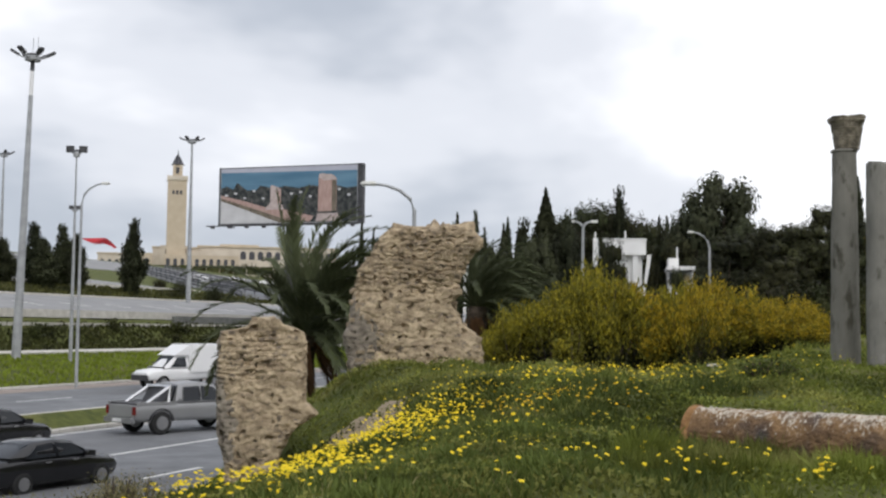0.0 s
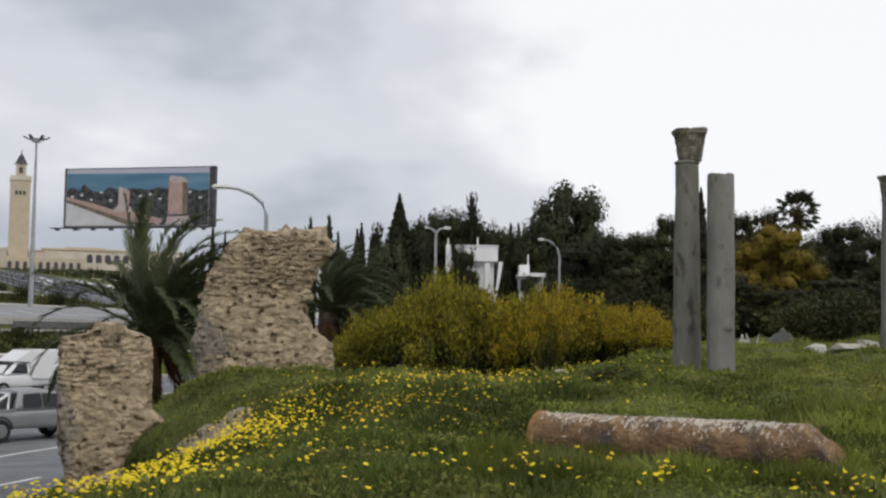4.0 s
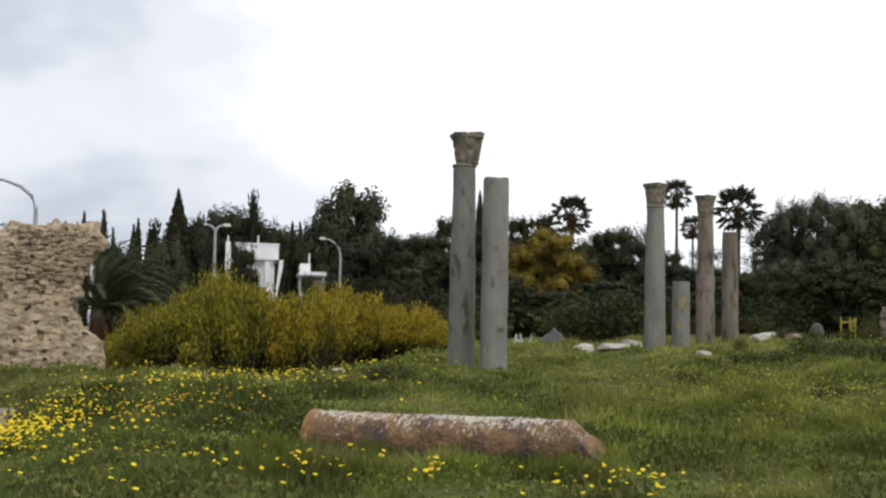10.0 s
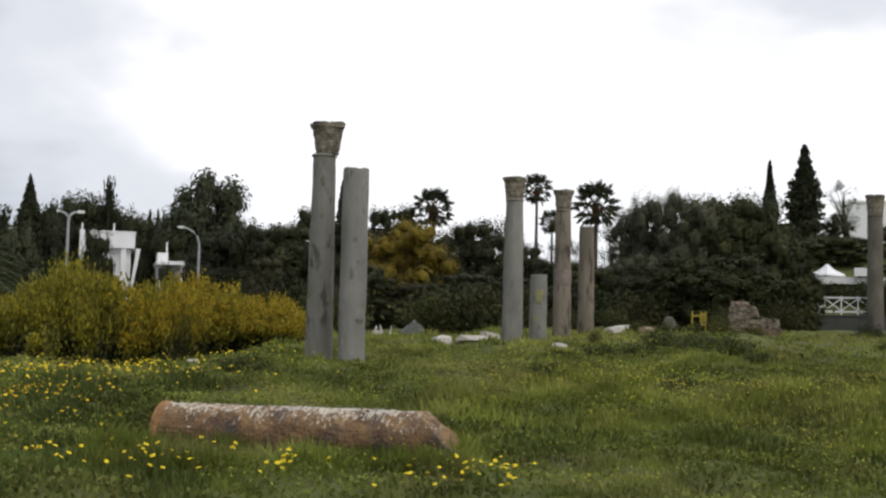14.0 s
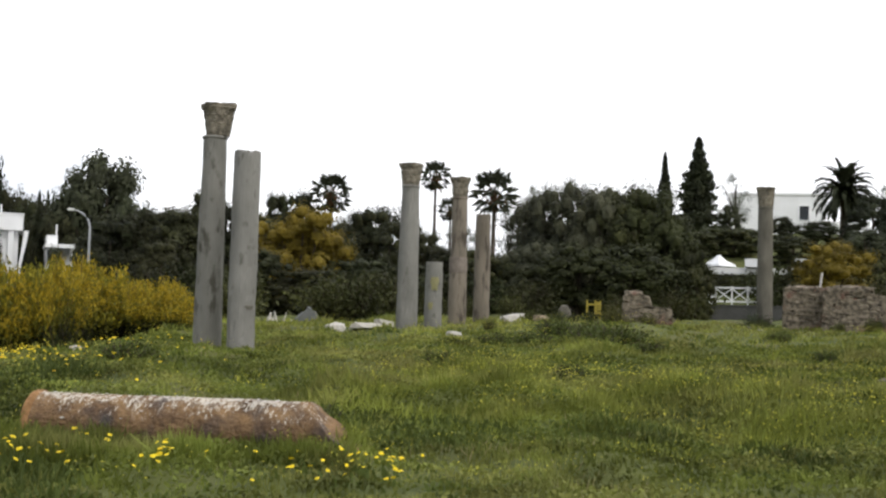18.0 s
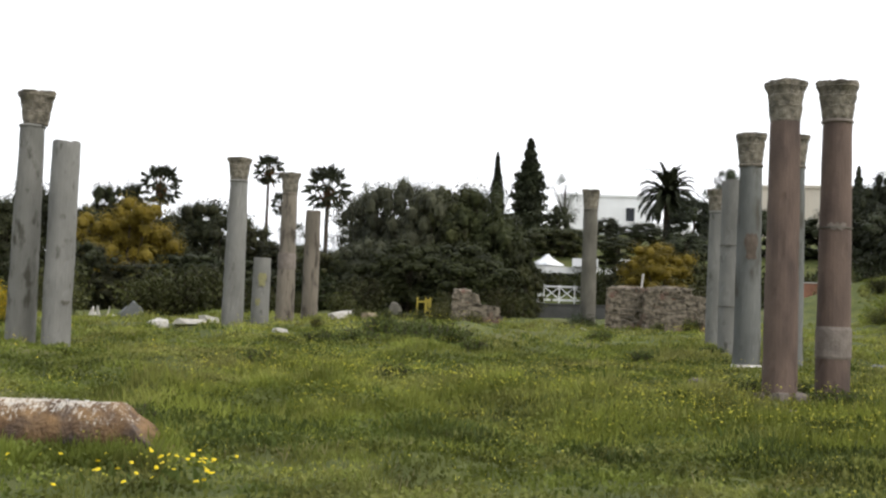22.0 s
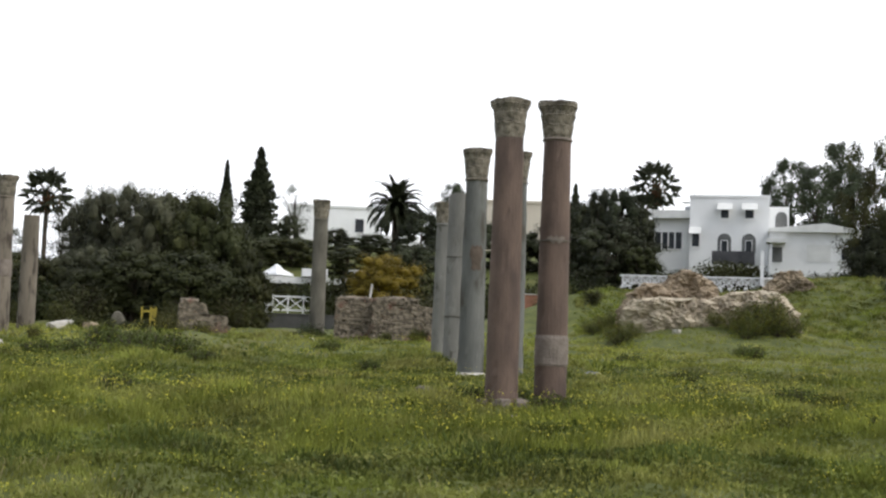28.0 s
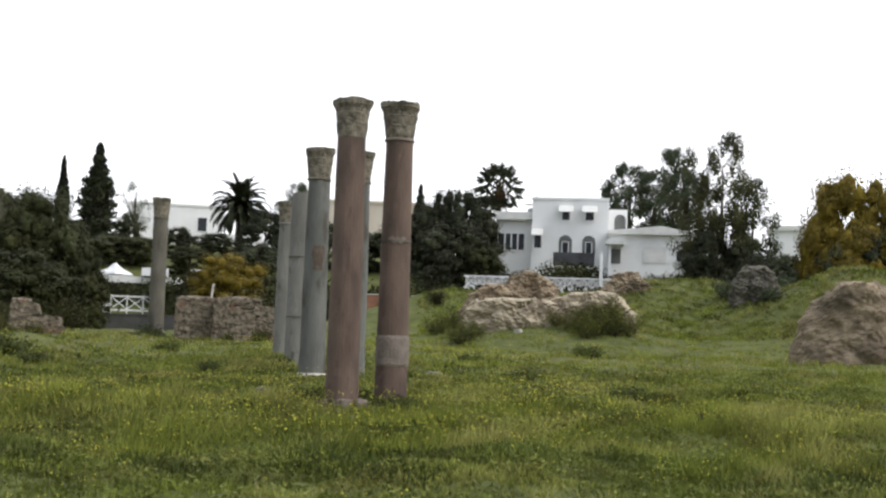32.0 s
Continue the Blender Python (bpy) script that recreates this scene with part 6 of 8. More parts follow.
tagged(leaf_mesh("verge_grass", np.stack([vx_, vy_, heights(vx_, vy_) + 0.06], 1), 0.26, 0.14, M["fresh_blade"], tilt=way_, seed=8), "fresh green grass on the road verge", "grass", kind="stuff")
blades("soft_grass", 26000, 11.5, 26, 5, 0.13, 0.018, M["soft_blade"], "soft yellowish-green grass in the open meadow", "grass", b0=23, patch=(3.6, 61, -0.35))
blades("tall_grass", 1300, 10.3, 11.5, 6, 0.29, 0.016, M["blade"], "longer grass against the fallen column", "grass", b0=12, b1=29)
n_ = 9000
u_, s_ = rng.uniform(25, 140, n_), rng.uniform(53.6, 57.6, n_)
vx_, vy_ = u_ * ALONG.x + s_ * ACROSS.x, u_ * ALONG.y + s_ * ACROSS.y
way_ = np.stack([rng.normal(size=n_) * 0.4, rng.normal(size=n_) * 0.4, np.ones(n_)], 1)
tagged(leaf_mesh("bank_grass", np.stack([vx_, vy_, heights(vx_, vy_) + 0.1], 1), 0.4, 0.2, M["light_leaf"], tilt=way_, seed=9), "dull olive rough grass on the bank below the car park", "grass", kind="stuff")
n_ = 7000
u_, s_ = rng.uniform(40, 220, n_), rng.uniform(82, 95, n_)
vx_, vy_ = u_ * ALONG.x + s_ * ACROSS.x, u_ * ALONG.y + s_ * ACROSS.y
way_ = np.stack([rng.normal(size=n_) * 0.4, rng.normal(size=n_) * 0.4, np.ones(n_)], 1)
tagged(leaf_mesh("strip_grass", np.stack([vx_, vy_, heights(vx_, vy_) + 0.15], 1), 0.7, 0.35, M["light_leaf"], tilt=way_, seed=10), "rough brownish grass strip between the car parks", "grass", kind="stuff")
blades("mustard_stand", 9000, 13.2, 17.5, 5, 0.27, 0.015, M["soft_blade"], "taller leafy stand of flowering mustard", "weeds", b0=27, b1=80, patch=(2.4, 71, -0.15), spread=0.1)
blades("dark_belt", 3200, 11.6, 13.4, 6, 0.15, 0.024, M["weed"], "belt of short dark green herbs before the mustard", "weeds", b0=25, b1=80, patch=(2.0, 72, -0.2), spread=0.12)
n_ = 70000
vx_, vy_, r_ = scatter(n_, 8.4, 24, -24, 84, 0.75)
thick_ = 0.5 + 0.35 * waves(vx_, vy_, 1.1, 51) + 0.3 * waves(vx_, vy_, 3.2, 52)
keep_ = on_bank(vx_, vy_) & (thick_ > rng.uniform(0, 0.6, n_))
vx_, vy_, thick_ = (np.repeat(v[keep_], 3) for v in (vx_, vy_, thick_))
m_ = len(vx_)
vx_, vy_ = vx_ + rng.normal(size=m_) * 0.05, vy_ + rng.normal(size=m_) * 0.05
tagged(leaf_mesh("clover", np.stack([vx_, vy_, heights(vx_, vy_) + np.clip(thick_, 0.2, 1.2) * 0.15 * rng.uniform(0.1, 1.0, m_)], 1), 0.05, 0.034, M["clover"], seed=12), "low leafy herbs and clover matted through the grass", "herbs", kind="stuff")
blades("near_herbs", 6200, 8.4, 17.5, 14, 0.15, 0.026, M["weed"], "dark green leafy herbs thick in the near grass", "weeds", b0=-16, b1=17, patch=(1.9, 81, -0.25), power=0.8, spread=0.13)
blades("mound_grass", 22000, 46, 70, 3, 0.17, 0.09, M["blade"], "long green grass on the mound", "grass", b0=58, b1=86)
blades("weeds", 900, 8.4, 36, 44, 0.11, 0.034, M["weed"], "low dark green leafy weeds in the meadow", "weeds", patch=(2.6, 14, 0.05), power=0.8, spread=0.15)
blades("tufts", 2600, 8.4, 34, 22, 0.22, 0.018, M["blade"], "ragged taller tufts of meadow grass", "grass", patch=(1.7, 31, 0.3), power=0.8, spread=0.12)
blades("herbs", 1500, 8.4, 26, 26, 0.15, 0.034, M["weed"], "broad-leaved herbs among the grass", "weeds", patch=(2.2, 41, 0.2), power=0.8, spread=0.17)
blades("dry_stalks", 2600, 8.5, 34, 4, 0.17, 0.009, M["dry"], "thin dry pale grass stalks", "grass", patch=(4.5, 12, 0.15))


def flowers(name, x, y, tall, size, mat, label, seed):
    """Round many-petalled heads, each tipped a little its own way."""
    keep = on_bank(x, y)
    x, y = x[keep], y[keep]
    n, k = len(x), 8
    r = np.random.RandomState(seed)
    c = np.stack([x, y, heights(x, y) + tall * r.uniform(0.6, 1.15, n)], 1)
    up = np.stack([r.normal(size=n) * 0.35, r.normal(size=n) * 0.35 - 0.25, np.ones(n)], 1)
    up /= np.linalg.norm(up, axis=1)[:, None]
    a = np.cross(up, [0.3, 1.0, 0.1])
    a /= np.linalg.norm(a, axis=1)[:, None]
    b = np.cross(up, a)
    s = size * r.uniform(0.65, 1.25, n)[:, None]
    rim = [c + s * (a * math.cos(2 * math.pi * j / k) + b * math.sin(2 * math.pi * j / k)) * (1.0 if j % 2 else 0.82) for j in range(k)]
    v = np.stack(rim + [c + up * s * 0.35], 1).reshape(-1, 3)
    f = [(9 * i + j, 9 * i + (j + 1) % k, 9 * i + 8) for i in range(n) for j in range(k)]
    ob = link(name, v.tolist(), f, mat)
    return tagged(ob, label, "flowers", kind="stuff")


def drift(n, bearing, d, wide, deep):
    a, r = rng.normal(bearing, wide, n), rng.normal(d, deep, n)
    return r * np.sin(np.radians(a)), r * np.cos(np.radians(a))


parts_ = [drift(190, -5.2, 10.4, 2.6, 0.85), drift(250, -1.6, 12.4, 1.7, 1.1), drift(150, -2.0, 16.8, 0.9, 0.4), drift(190, 0.6, 16.7, 1.1, 0.45), drift(260, 1.6, 14.4, 1.3, 0.9), drift(150, 4.0, 16.2, 1.1, 0.6), drift(90, 12, 17, 4, 1.2), drift(34, 4, 11, 4, 1.0), drift(26, 12, 10.2, 4, 0.8), drift(16, 22, 9.8, 5, 0.6), drift(26, 29.5, 9.9, 1.4, 0.25), drift(12, 20.6, 10.0, 0.3, 0.1), drift(80, 14, 20, 5, 1.5), drift(34, -9.5, 10.6, 1.5, 0.5), drift(50, 6.0, 13.4, 3.0, 1.6), drift(60, 9.5, 18.5, 2.5, 1.0), drift(70, 15.0, 19.6, 2.0, 0.8), drift(14, 15.0, 10.0, 0.9, 0.25)]
orange = drift(130, 8.7, 15.2, 2.2, 0.55)
flowers("daisies", np.concatenate([p[0] for p in parts_]), np.concatenate([p[1] for p in parts_]), 0.20, 0.0235, M["petal"], "bright yellow daisies scattered through the grass", 1)
flowers("marigolds", *orange, 0.19, 0.02, M["orange_petal"], "drift of small orange-yellow marigolds", 4)
x, y, r = scatter(34000, 9, 30, -4, 84, 0.85)
k = (waves(x, y, 4.0, 21) > -0.1) & (waves(x, y, 1.3, 22) > 0.05)
flowers("mustard_flowers", x[k], y[k], 0.2, 0.0088, M["pale_petal"], "small pale yellow wild flowers across the meadow", 2)
parts_ = [drift(420, 63.5, 18.5, 1.8, 1.2), drift(260, 36, 26.5, 1.6, 0.8), drift(180, 40, 30, 2.0, 1.0), drift(200, 50.8, 38.5, 0.5, 0.4), drift(240, 59.5, 33, 1.2, 2.5), drift(130, 68.0, 42.6, 0.3, 0.3), drift(160, 58.8, 48, 1.0, 3.0), drift(90, 65.8, 42, 0.7, 0.4), drift(260, 46, 18, 6, 1.0), drift(260, 60.8, 26, 1.8, 3.0), drift(120, 33, 23, 2, 1.0), drift(300, 58.6, 50, 1.0, 4.0), drift(330, 50, 14.8, 4.0, 0.9), drift(260, 58, 14.4, 4.0, 0.7), drift(180, 70, 15.6, 4.0, 0.9), drift(160, 38, 17.0, 3.5, 1.2)]
x, y, r = scatter(5200, 13.4, 18.5, 27, 80)
k = (waves(x, y, 2.4, 71) > -0.1) & (waves(x, y, 0.8, 73) > -0.1)
flowers("mustard_heads", x[k], y[k], 0.31, 0.0125, M["pale_petal"], "pale yellow mustard heads above the stand", 6)
flowers("yellow_weeds", np.concatenate([p[0] for p in parts_]), np.concatenate([p[1] for p in parts_]), 0.22, 0.0128, M["pale_petal"], "patches of taller yellow-flowering weeds", 3)


# ---- masts, lamps, billboard ----
def mast(place, tall, r0, label, heads=6, spread=0.9, spikes=True, tier=0.0):
    x, y = place
    ob = thing("light_mast", (x, y, height(x, y)), label, "light mast")
    part("pole", tube(bmesh.new(), [(0, 0, -0.2), (0, 0, tall * 0.5), (0, 0, tall)], [r0, r0 * 0.72, r0 * 0.36], 12), M["galv"], ob)
    part("collar", lathe(bmesh.new(), [(r0 * 1.5, tall - 0.35), (r0 * 1.7, tall - 0.3), (r0 * 1.7, tall - 0.1), (r0 * 1.2, tall)], 12), M["galv"], ob)
    part("head_frame", lathe(bmesh.new(), [(spread * 0.22, tall - 0.3), (spread * 0.36, tall - 0.18), (spread * 0.36, tall + 0.08), (spread * 0.2, tall + 0.14)], 8), M["darksteel"], ob)
    for z, size in [(tall, 1.0)] + ([(tier, 0.55)] if tier else []):
        for k in range(heads):
            a = 2 * math.pi * k / heads + (0.0 if heads == 2 else 0.12)
            dx, dy, out_ = math.cos(a), math.sin(a), spread * size
            part("arm", tube(bmesh.new(), [(0, 0, z - 0.2), (dx * out_ * 0.55, dy * out_ * 0.55, z - 0.12), (dx * out_, dy * out_, z + 0.10 * size)], 0.045, 6), M["galv"], ob)
            head = part("floodlight", boxes(bmesh.new(), (-0.30 * size, -0.17 * size, -0.07 * size, 0.30 * size, 0.17 * size, 0.07 * size)) if heads > 2 else boxes(bmesh.new(), (-0.24 * size, -0.14, -0.2 * size, 0.24 * size, 0.14, 0.22 * size)), M["darksteel"], ob)
            head.matrix_basis = pose(dx * out_, dy * out_, z + 0.15 * size, 0, -28 if heads > 2 else 0, math.degrees(a))
    if spikes:
        for dx in (-0.02, 0.28):
            part("lightning_rod", tube(bmesh.new(), [(dx, 0, tall), (dx, 0, tall + 1.2)], 0.02, 5), M["galv"], ob)
    return ob


def street_lamp(place, tall, arm, turn, label, z=None, double=False):
    x, y = place
    ob = thing("street_lamp", (x, y, height(x, y) if z is None else z), label, "street lamp", turn, "street lamps")
    part("pole", tube(bmesh.new(), [(0, 0, -0.2), (0, 0, tall * 0.5), (0, 0, tall * (0.96 if double else 0.9))], [0.1, 0.085, 0.065], 10), M["galv"], ob)
    base_ = 0.9 if not double else 0.96
    curve = [(arm * 0.85 * (1 - math.cos(f * math.pi / 2)), 0, tall * (base_ + (1 - base_) * math.sin(f * math.pi / 2))) for f in (0, 0.3, 0.55, 0.8, 1.0)]
    part("arm", tube(bmesh.new(), curve, [0.065, 0.06, 0.055, 0.045, 0.04], 8), M["galv"], ob)
    bm = boxes(bmesh.new(), (arm * 0.76, -0.13, tall * 1.0 - 0.06, arm * 1.1, 0.13, tall * 1.0 + 0.08))
    bmesh.ops.bevel(bm, geom=bm.edges[:], offset=0.05, segments=2, affect="EDGES")
    part("lamp_head", bm, M["awning"], ob)
    if double:
        part("arm", tube(bmesh.new(), [(-x, y, z_) for x, y, z_ in curve], [0.065, 0.06, 0.055, 0.045, 0.04], 8), M["galv"], ob)
        part("lamp_head", boxes(bmesh.new(), (-arm * 1.4, -0.1, tall - 0.05, -arm * 0.76, 0.1, tall + 0.07)), M["awning"], ob)
    return ob


def top_of(place, top):
    return top - height(*place)


p = (-21.67, 79.1)
great = mast(p, top_of(p, 18.5), 0.30, "tall grey floodlight mast with a ring of lamps", 6, 1.1)
great.matrix_basis = great.matrix_basis @ Matrix.Rotation(radians(1.3), 4, "Y")
for z0, z1, k_, tone in ((-2.6, -0.35, 0.39, "vanwhite"), (-1.0, -0.35, 0.40, "darksteel")):
    tall_ = top_of(p, 18.5)
    part("pole_band", lathe(bmesh.new(), [(0.30 * k_ + 0.02, tall_ + z0), (0.30 * k_ + 0.012, tall_ + z1)], 12), M[tone], great)
p = (-41.6, 144.1)
mast(p, top_of(p, 20.9), 0.24, "distant grey floodlight mast", 5, 0.9, False)
p = (-18.96, 81.85)
mast(p, top_of(p, 12.8), 0.13, "thin double-tier floodlight pole", 2, 0.42, False, 9.9)
p = (-20.9, 148.6)
mast(p, top_of(p, 23.6), 0.30, "grey floodlight mast near the mosque", 6, 1.2, False)
p = (-15.9, 70.2)
street_lamp(p, top_of(p, 9.4), 1.5, -12, "grey curved street lamp on the verge")
x, y = spot(2.25, 40)
street_lamp((x, y), 8.62, 1.6, 176, "grey curved street lamp by the near carriageway", -2.4)
x, y = spot(10.06, 59)
street_lamp((x, y), 9.1, 0.5, 175, "grey double-armed street lamp before the wood", -2.4, True)
x, y = spot(15.78, 72)
street_lamp((x, y), 9.6, 1.15, 170, "grey curved street lamp beside the road", -2.4)

# the billboard: a printed panorama on a steel frame
left, right = Vector(spot(-6.7, 110)), Vector(spot(-0.36, 104))
wide = (right - left).length
turn = math.degrees(math.atan2(right.y - left.y, right.x - left.x))
bz = 10.35
board = thing("billboard", (left.x, left.y, bz), "large billboard with a printed view of columns and the sea", "billboard", turn)
W, H = wide, 4.95
part("panel", boxes(bmesh.new(), (0, 0, 0, W, 0.35, H)), M["galv"], board)
for nm, dims in (("frame_side", (-0.06, -0.06, -0.06, 0.06, 0.42, H + 0.06)), ("frame_side", (W - 0.06, -0.06, -0.06, W + 0.42, 0.42, H + 0.06)), ("frame_top", (0.06, -0.03, H - 0.02, W - 0.06, 0.42, H + 0.04)), ("frame_bottom", (0.06, -0.06, -0.1, W - 0.06, 0.42, 0.03))):
    part(nm, boxes(bmesh.new(), dims), M["darksteel"], board)


def print_(name, outline, mat, lift):
    bm = bmesh.new()
    bm.faces.new([bm.verts.new((x * W, -0.004 * lift, z * H)) for x, z in outline])
    return part(name, bm, mat, board)


print_("printed_sky", [(0.01, 0.86), (0.99, 0.86), (0.99, 0.99), (0.01, 0.99)], M["poster_sky"], 1)
print_("printed_sea", [(0.01, 0.58), (0.99, 0.58), (0.99, 0.90), (0.5, 0.91), (0.01, 0.92)], M["poster_sea"], 2)
print_("printed_wood", [(0.01, 0.02), (0.99, 0.02), (0.99, 0.62), (0.92, 0.60), (0.86, 0.64), (0.78, 0.62), (0.66, 0.66), (0.58, 0.62), (0.48, 0.66), (0.40, 0.62), (0.30, 0.68), (0.27, 0.60), (0.20, 0.60), (0.13, 0.74), (0.10, 0.62), (0.05, 0.68), (0.01, 0.64)], M["poster_wood"], 3)
print_("printed_ground", [(0.01, 0.02), (0.44, 0.02), (0.22, 0.26), (0.01, 0.44)], M["poster_sand"], 4)
print_("printed_path", [(0.01, 0.52), (0.01, 0.46), (0.22, 0.29), (0.47, 0.04), (0.66, 0.03), (0.69, 0.12), (0.48, 0.25), (0.34, 0.29), (0.2, 0.40)], M["poster_pink"], 5)
print_("printed_path_edge", [(0.01, 0.47), (0.01, 0.42), (0.22, 0.23), (0.44, 0.02), (0.62, 0.02), (0.64, 0.05), (0.5, 0.06), (0.27, 0.26)], M["brownshaft"], 6)
print_("printed_stub_base", [(0.335, 0.25), (0.475, 0.25), (0.465, 0.32), (0.445, 0.37), (0.375, 0.37), (0.35, 0.31)], M["poster_stone"], 6)
print_("printed_stub", [(0.375, 0.36), (0.452, 0.36), (0.452, 0.60), (0.44, 0.63), (0.385, 0.68), (0.375, 0.66)], M["poster_stone"], 7)
print_("printed_stub_shade", [(0.425, 0.36), (0.452, 0.36), (0.452, 0.58), (0.425, 0.58)], M["poster_pink"], 8)
print_("printed_plinth", [(0.70, 0.03), (0.885, 0.03), (0.875, 0.10), (0.85, 0.19), (0.715, 0.19), (0.71, 0.10)], M["poster_stone"], 6)
print_("printed_column", [(0.718, 0.18), (0.848, 0.18), (0.848, 0.76), (0.72, 0.80)], M["poster_pink"], 7)
print_("printed_column_top", [(0.72, 0.79), (0.76, 0.73), (0.848, 0.75), (0.84, 0.80), (0.81, 0.84), (0.74, 0.86), (0.725, 0.85)], M["poster_stone"], 8)
print_("printed_column_shade", [(0.815, 0.19), (0.846, 0.19), (0.846, 0.74), (0.815, 0.74)], M["brownshaft"], 9)
print_("printed_column_foot", [(0.716, 0.17), (0.85, 0.17), (0.85, 0.20), (0.716, 0.20)], M["poster_wood"], 10)
for k in range(14):
    x0, z0 = 0.04 + 0.068 * k, 0.50 + 0.07 * math.sin(k * 2.7)
    if 0.33 < x0 < 0.46 or 0.66 < x0 < 0.84:
        continue
    print_("printed_house", [(x0, z0), (x0 + 0.02, z0), (x0 + 0.02, z0 + 0.035), (x0, z0 + 0.035)], M["poster_sand"], 4)
for x0 in (0.1, 0.5, 0.9):
    part("catwalk_bracket", boxes(bmesh.new(), (x0 * W - 0.05, -0.9, -0.3, x0 * W + 0.05, 0.3, -0.2)), M["darksteel"], board)
part("catwalk", boxes(bmesh.new(), (-0.8, -0.95, -0.2, W + 0.3, -0.35, -0.14)), M["darksteel"], board)
for k in range(9):
    part("spot_lamp", boxes(bmesh.new(), (k * W / 8 - 0.14, -1.25, -0.42, k * W / 8 + 0.14, -0.95, -0.25)), M["darksteel"], board)
gz_ = height(*(left + (right - left) * 0.5)) - bz
part("post", lathe(bmesh.new(), [(0.45, gz_), (0.42, 0.5)], 16, (W * 0.5, 0.7)), M["darksteel"], board)

# ---- mosque on the far hill ----
mx, my = spot(-8.62, 450)
mz = height(mx, my)
minaret = thing("minaret", (mx, my, mz), "tall square sand-coloured minaret with a small lantern top", "minaret", 8.75)
top = 1.6 + (578 - 306) / 2188 * 450 - mz - 3.3
part("tower", boxes(bmesh.new(), (-3.35, -3.35, -4, 3.35, 3.35, top - 1.5)), M["sand"], minaret)
part("cornice", boxes(bmesh.new(), (-3.6, -3.6, top - 1.5, 3.6, 3.6, top)), M["beige"], minaret)
for x0 in (-1.7, -0.4, 0.9):
    part("window", boxes(bmesh.new(), (x0, -3.42, top - 6.6, x0 + 0.85, -3.33, top - 5.2)), M["slate"], minaret)
part("lantern", boxes(bmesh.new(), (-1.7, -1.7, top, 1.7, 1.7, top + 4.2)), M["sand"], minaret)
part("lantern_window", boxes(bmesh.new(), (-0.6, -1.76, top + 1.0, 0.6, -1.68, top + 3.2)), M["slate"], minaret)
part("lantern_roof", lathe(bmesh.new(), [(2.5, top + 4.2), (1.9, top + 4.7), (0.9, top + 7.0), (0.15, top + 8.2), (0.08, top + 9.6)], 4), M["slate"], minaret)
mosque = thing("mosque", (mx, my, mz), "long low beige mosque with rows of arched windows", "mosque", 8.75)
base = -5


def arch(parent, x0, wide, z0, z1, y, mat="slate"):
    """A dark round-headed window standing a hand's width proud."""
    r = wide / 2
    outline = [(x0 - r, z0), (x0 + r, z0)] + [(x0 + r * math.cos(a), z1 - r + r * math.sin(a)) for a in np.linspace(0, math.pi, 9)]
    return part("arched_window", prism(bmesh.new(), outline, y - 0.12, y + 0.02), M[mat], parent)


part("prayer_hall", boxes(bmesh.new(), (8, 3, base, 58, 30, 7.4)), M["beige"], mosque)
part("hall_parapet", boxes(bmesh.new(), (7.6, 2.6, 7.4, 58.4, 30.4, 8.0), (16, 8, 8.0, 30, 20, 8.9)), M["sand"], mosque)
part("tower_foot", boxes(bmesh.new(), (-8, 1, base, 8, 24, 6.6), (-5.5, -1, base, 5.5, 1, 7.4)), M["beige"], mosque)
part("foot_parapet", boxes(bmesh.new(), (-8.3, 0.7, 6.6, 8.3, 24.3, 7.1)), M["sand"], mosque)
part("porch", boxes(bmesh.new(), (-14, -2, base, -8, 20, 4.6), (-4, -6, base, 22, -1, 3.9)), M["sand"], mosque)
part("west_wing", boxes(bmesh.new(), (-27, 4, base, -14, 20, 4.2)), M["beige"], mosque)
part("wing_parapet", boxes(bmesh.new(), (-27.3, 3.7, 4.2, -14, 20.3, 4.7)), M["sand"], mosque)
for k in range(11):
    arch(mosque, 24 + 3.1 * k, 2.0, 3.2, 6.2, 3)
for k in range(10):
    arch(mosque, -2.6 + 2.5 * k, 1.3, -0.2, 2.6, -6)
for k in range(5):
    arch(mosque, -25.4 + 2.5 * k, 1.2, -0.2, 2.4, 4)
for x0 in (-12.5, -10):
    arch(mosque, x0, 1.3, -0.2, 2.8, -2)
for x0 in (-3, 0, 3):
    arch(mosque, x0, 1.2, 4.4, 6.4, -1)
garden = thing("garden_hedge", (mx, my, mz), "dark clipped hedge and railing before the mosque", "hedge", 8.75)
for k in range(22):
    z0 = 0.15 * math.sin(k * 2.3)
    box("hedge_block", (-40 + 4.6 * k, -16 + 0.4 * math.sin(k), -3, -35.6 + 4.6 * k, -14.4, -0.2 + z0), M["green_leaf"], garden, bevel=0.3)

# car park terraces and walls beyond the verge
def terrace(name, s0, s1, u0, u1, z0, z1, mat, label, category):
    return strip(name, s0, s1, z0, z1, u0, u1, mat, label, category, 30, thick=1.2)


terrace("car_park", 59.2, 80.5, -20, 240, 2.42, 4.38, M["lot"], "pale empty concrete car park", "car park")
terrace("car_park_upper", 96, 132, -30, 160, 6.5, 9.95, M["lot"], "pale upper car park on the slope", "car park")
terrace("upper_road", 168, 222, -30, 330, 13.9, 20.4, M["lot"], "pale open ground below the mosque", "car park")
terrace("retaining_wall", 57.9, 58.3, 93, 200, 2.3, 2.3, M["shadewall"], "low grey retaining wall under the car park", "wall")
terrace("wall_foot", 57.3, 57.85, 20, 200, 1.62, 1.62, M["kerb"], "pale concrete gutter under the retaining wall", "kerb")
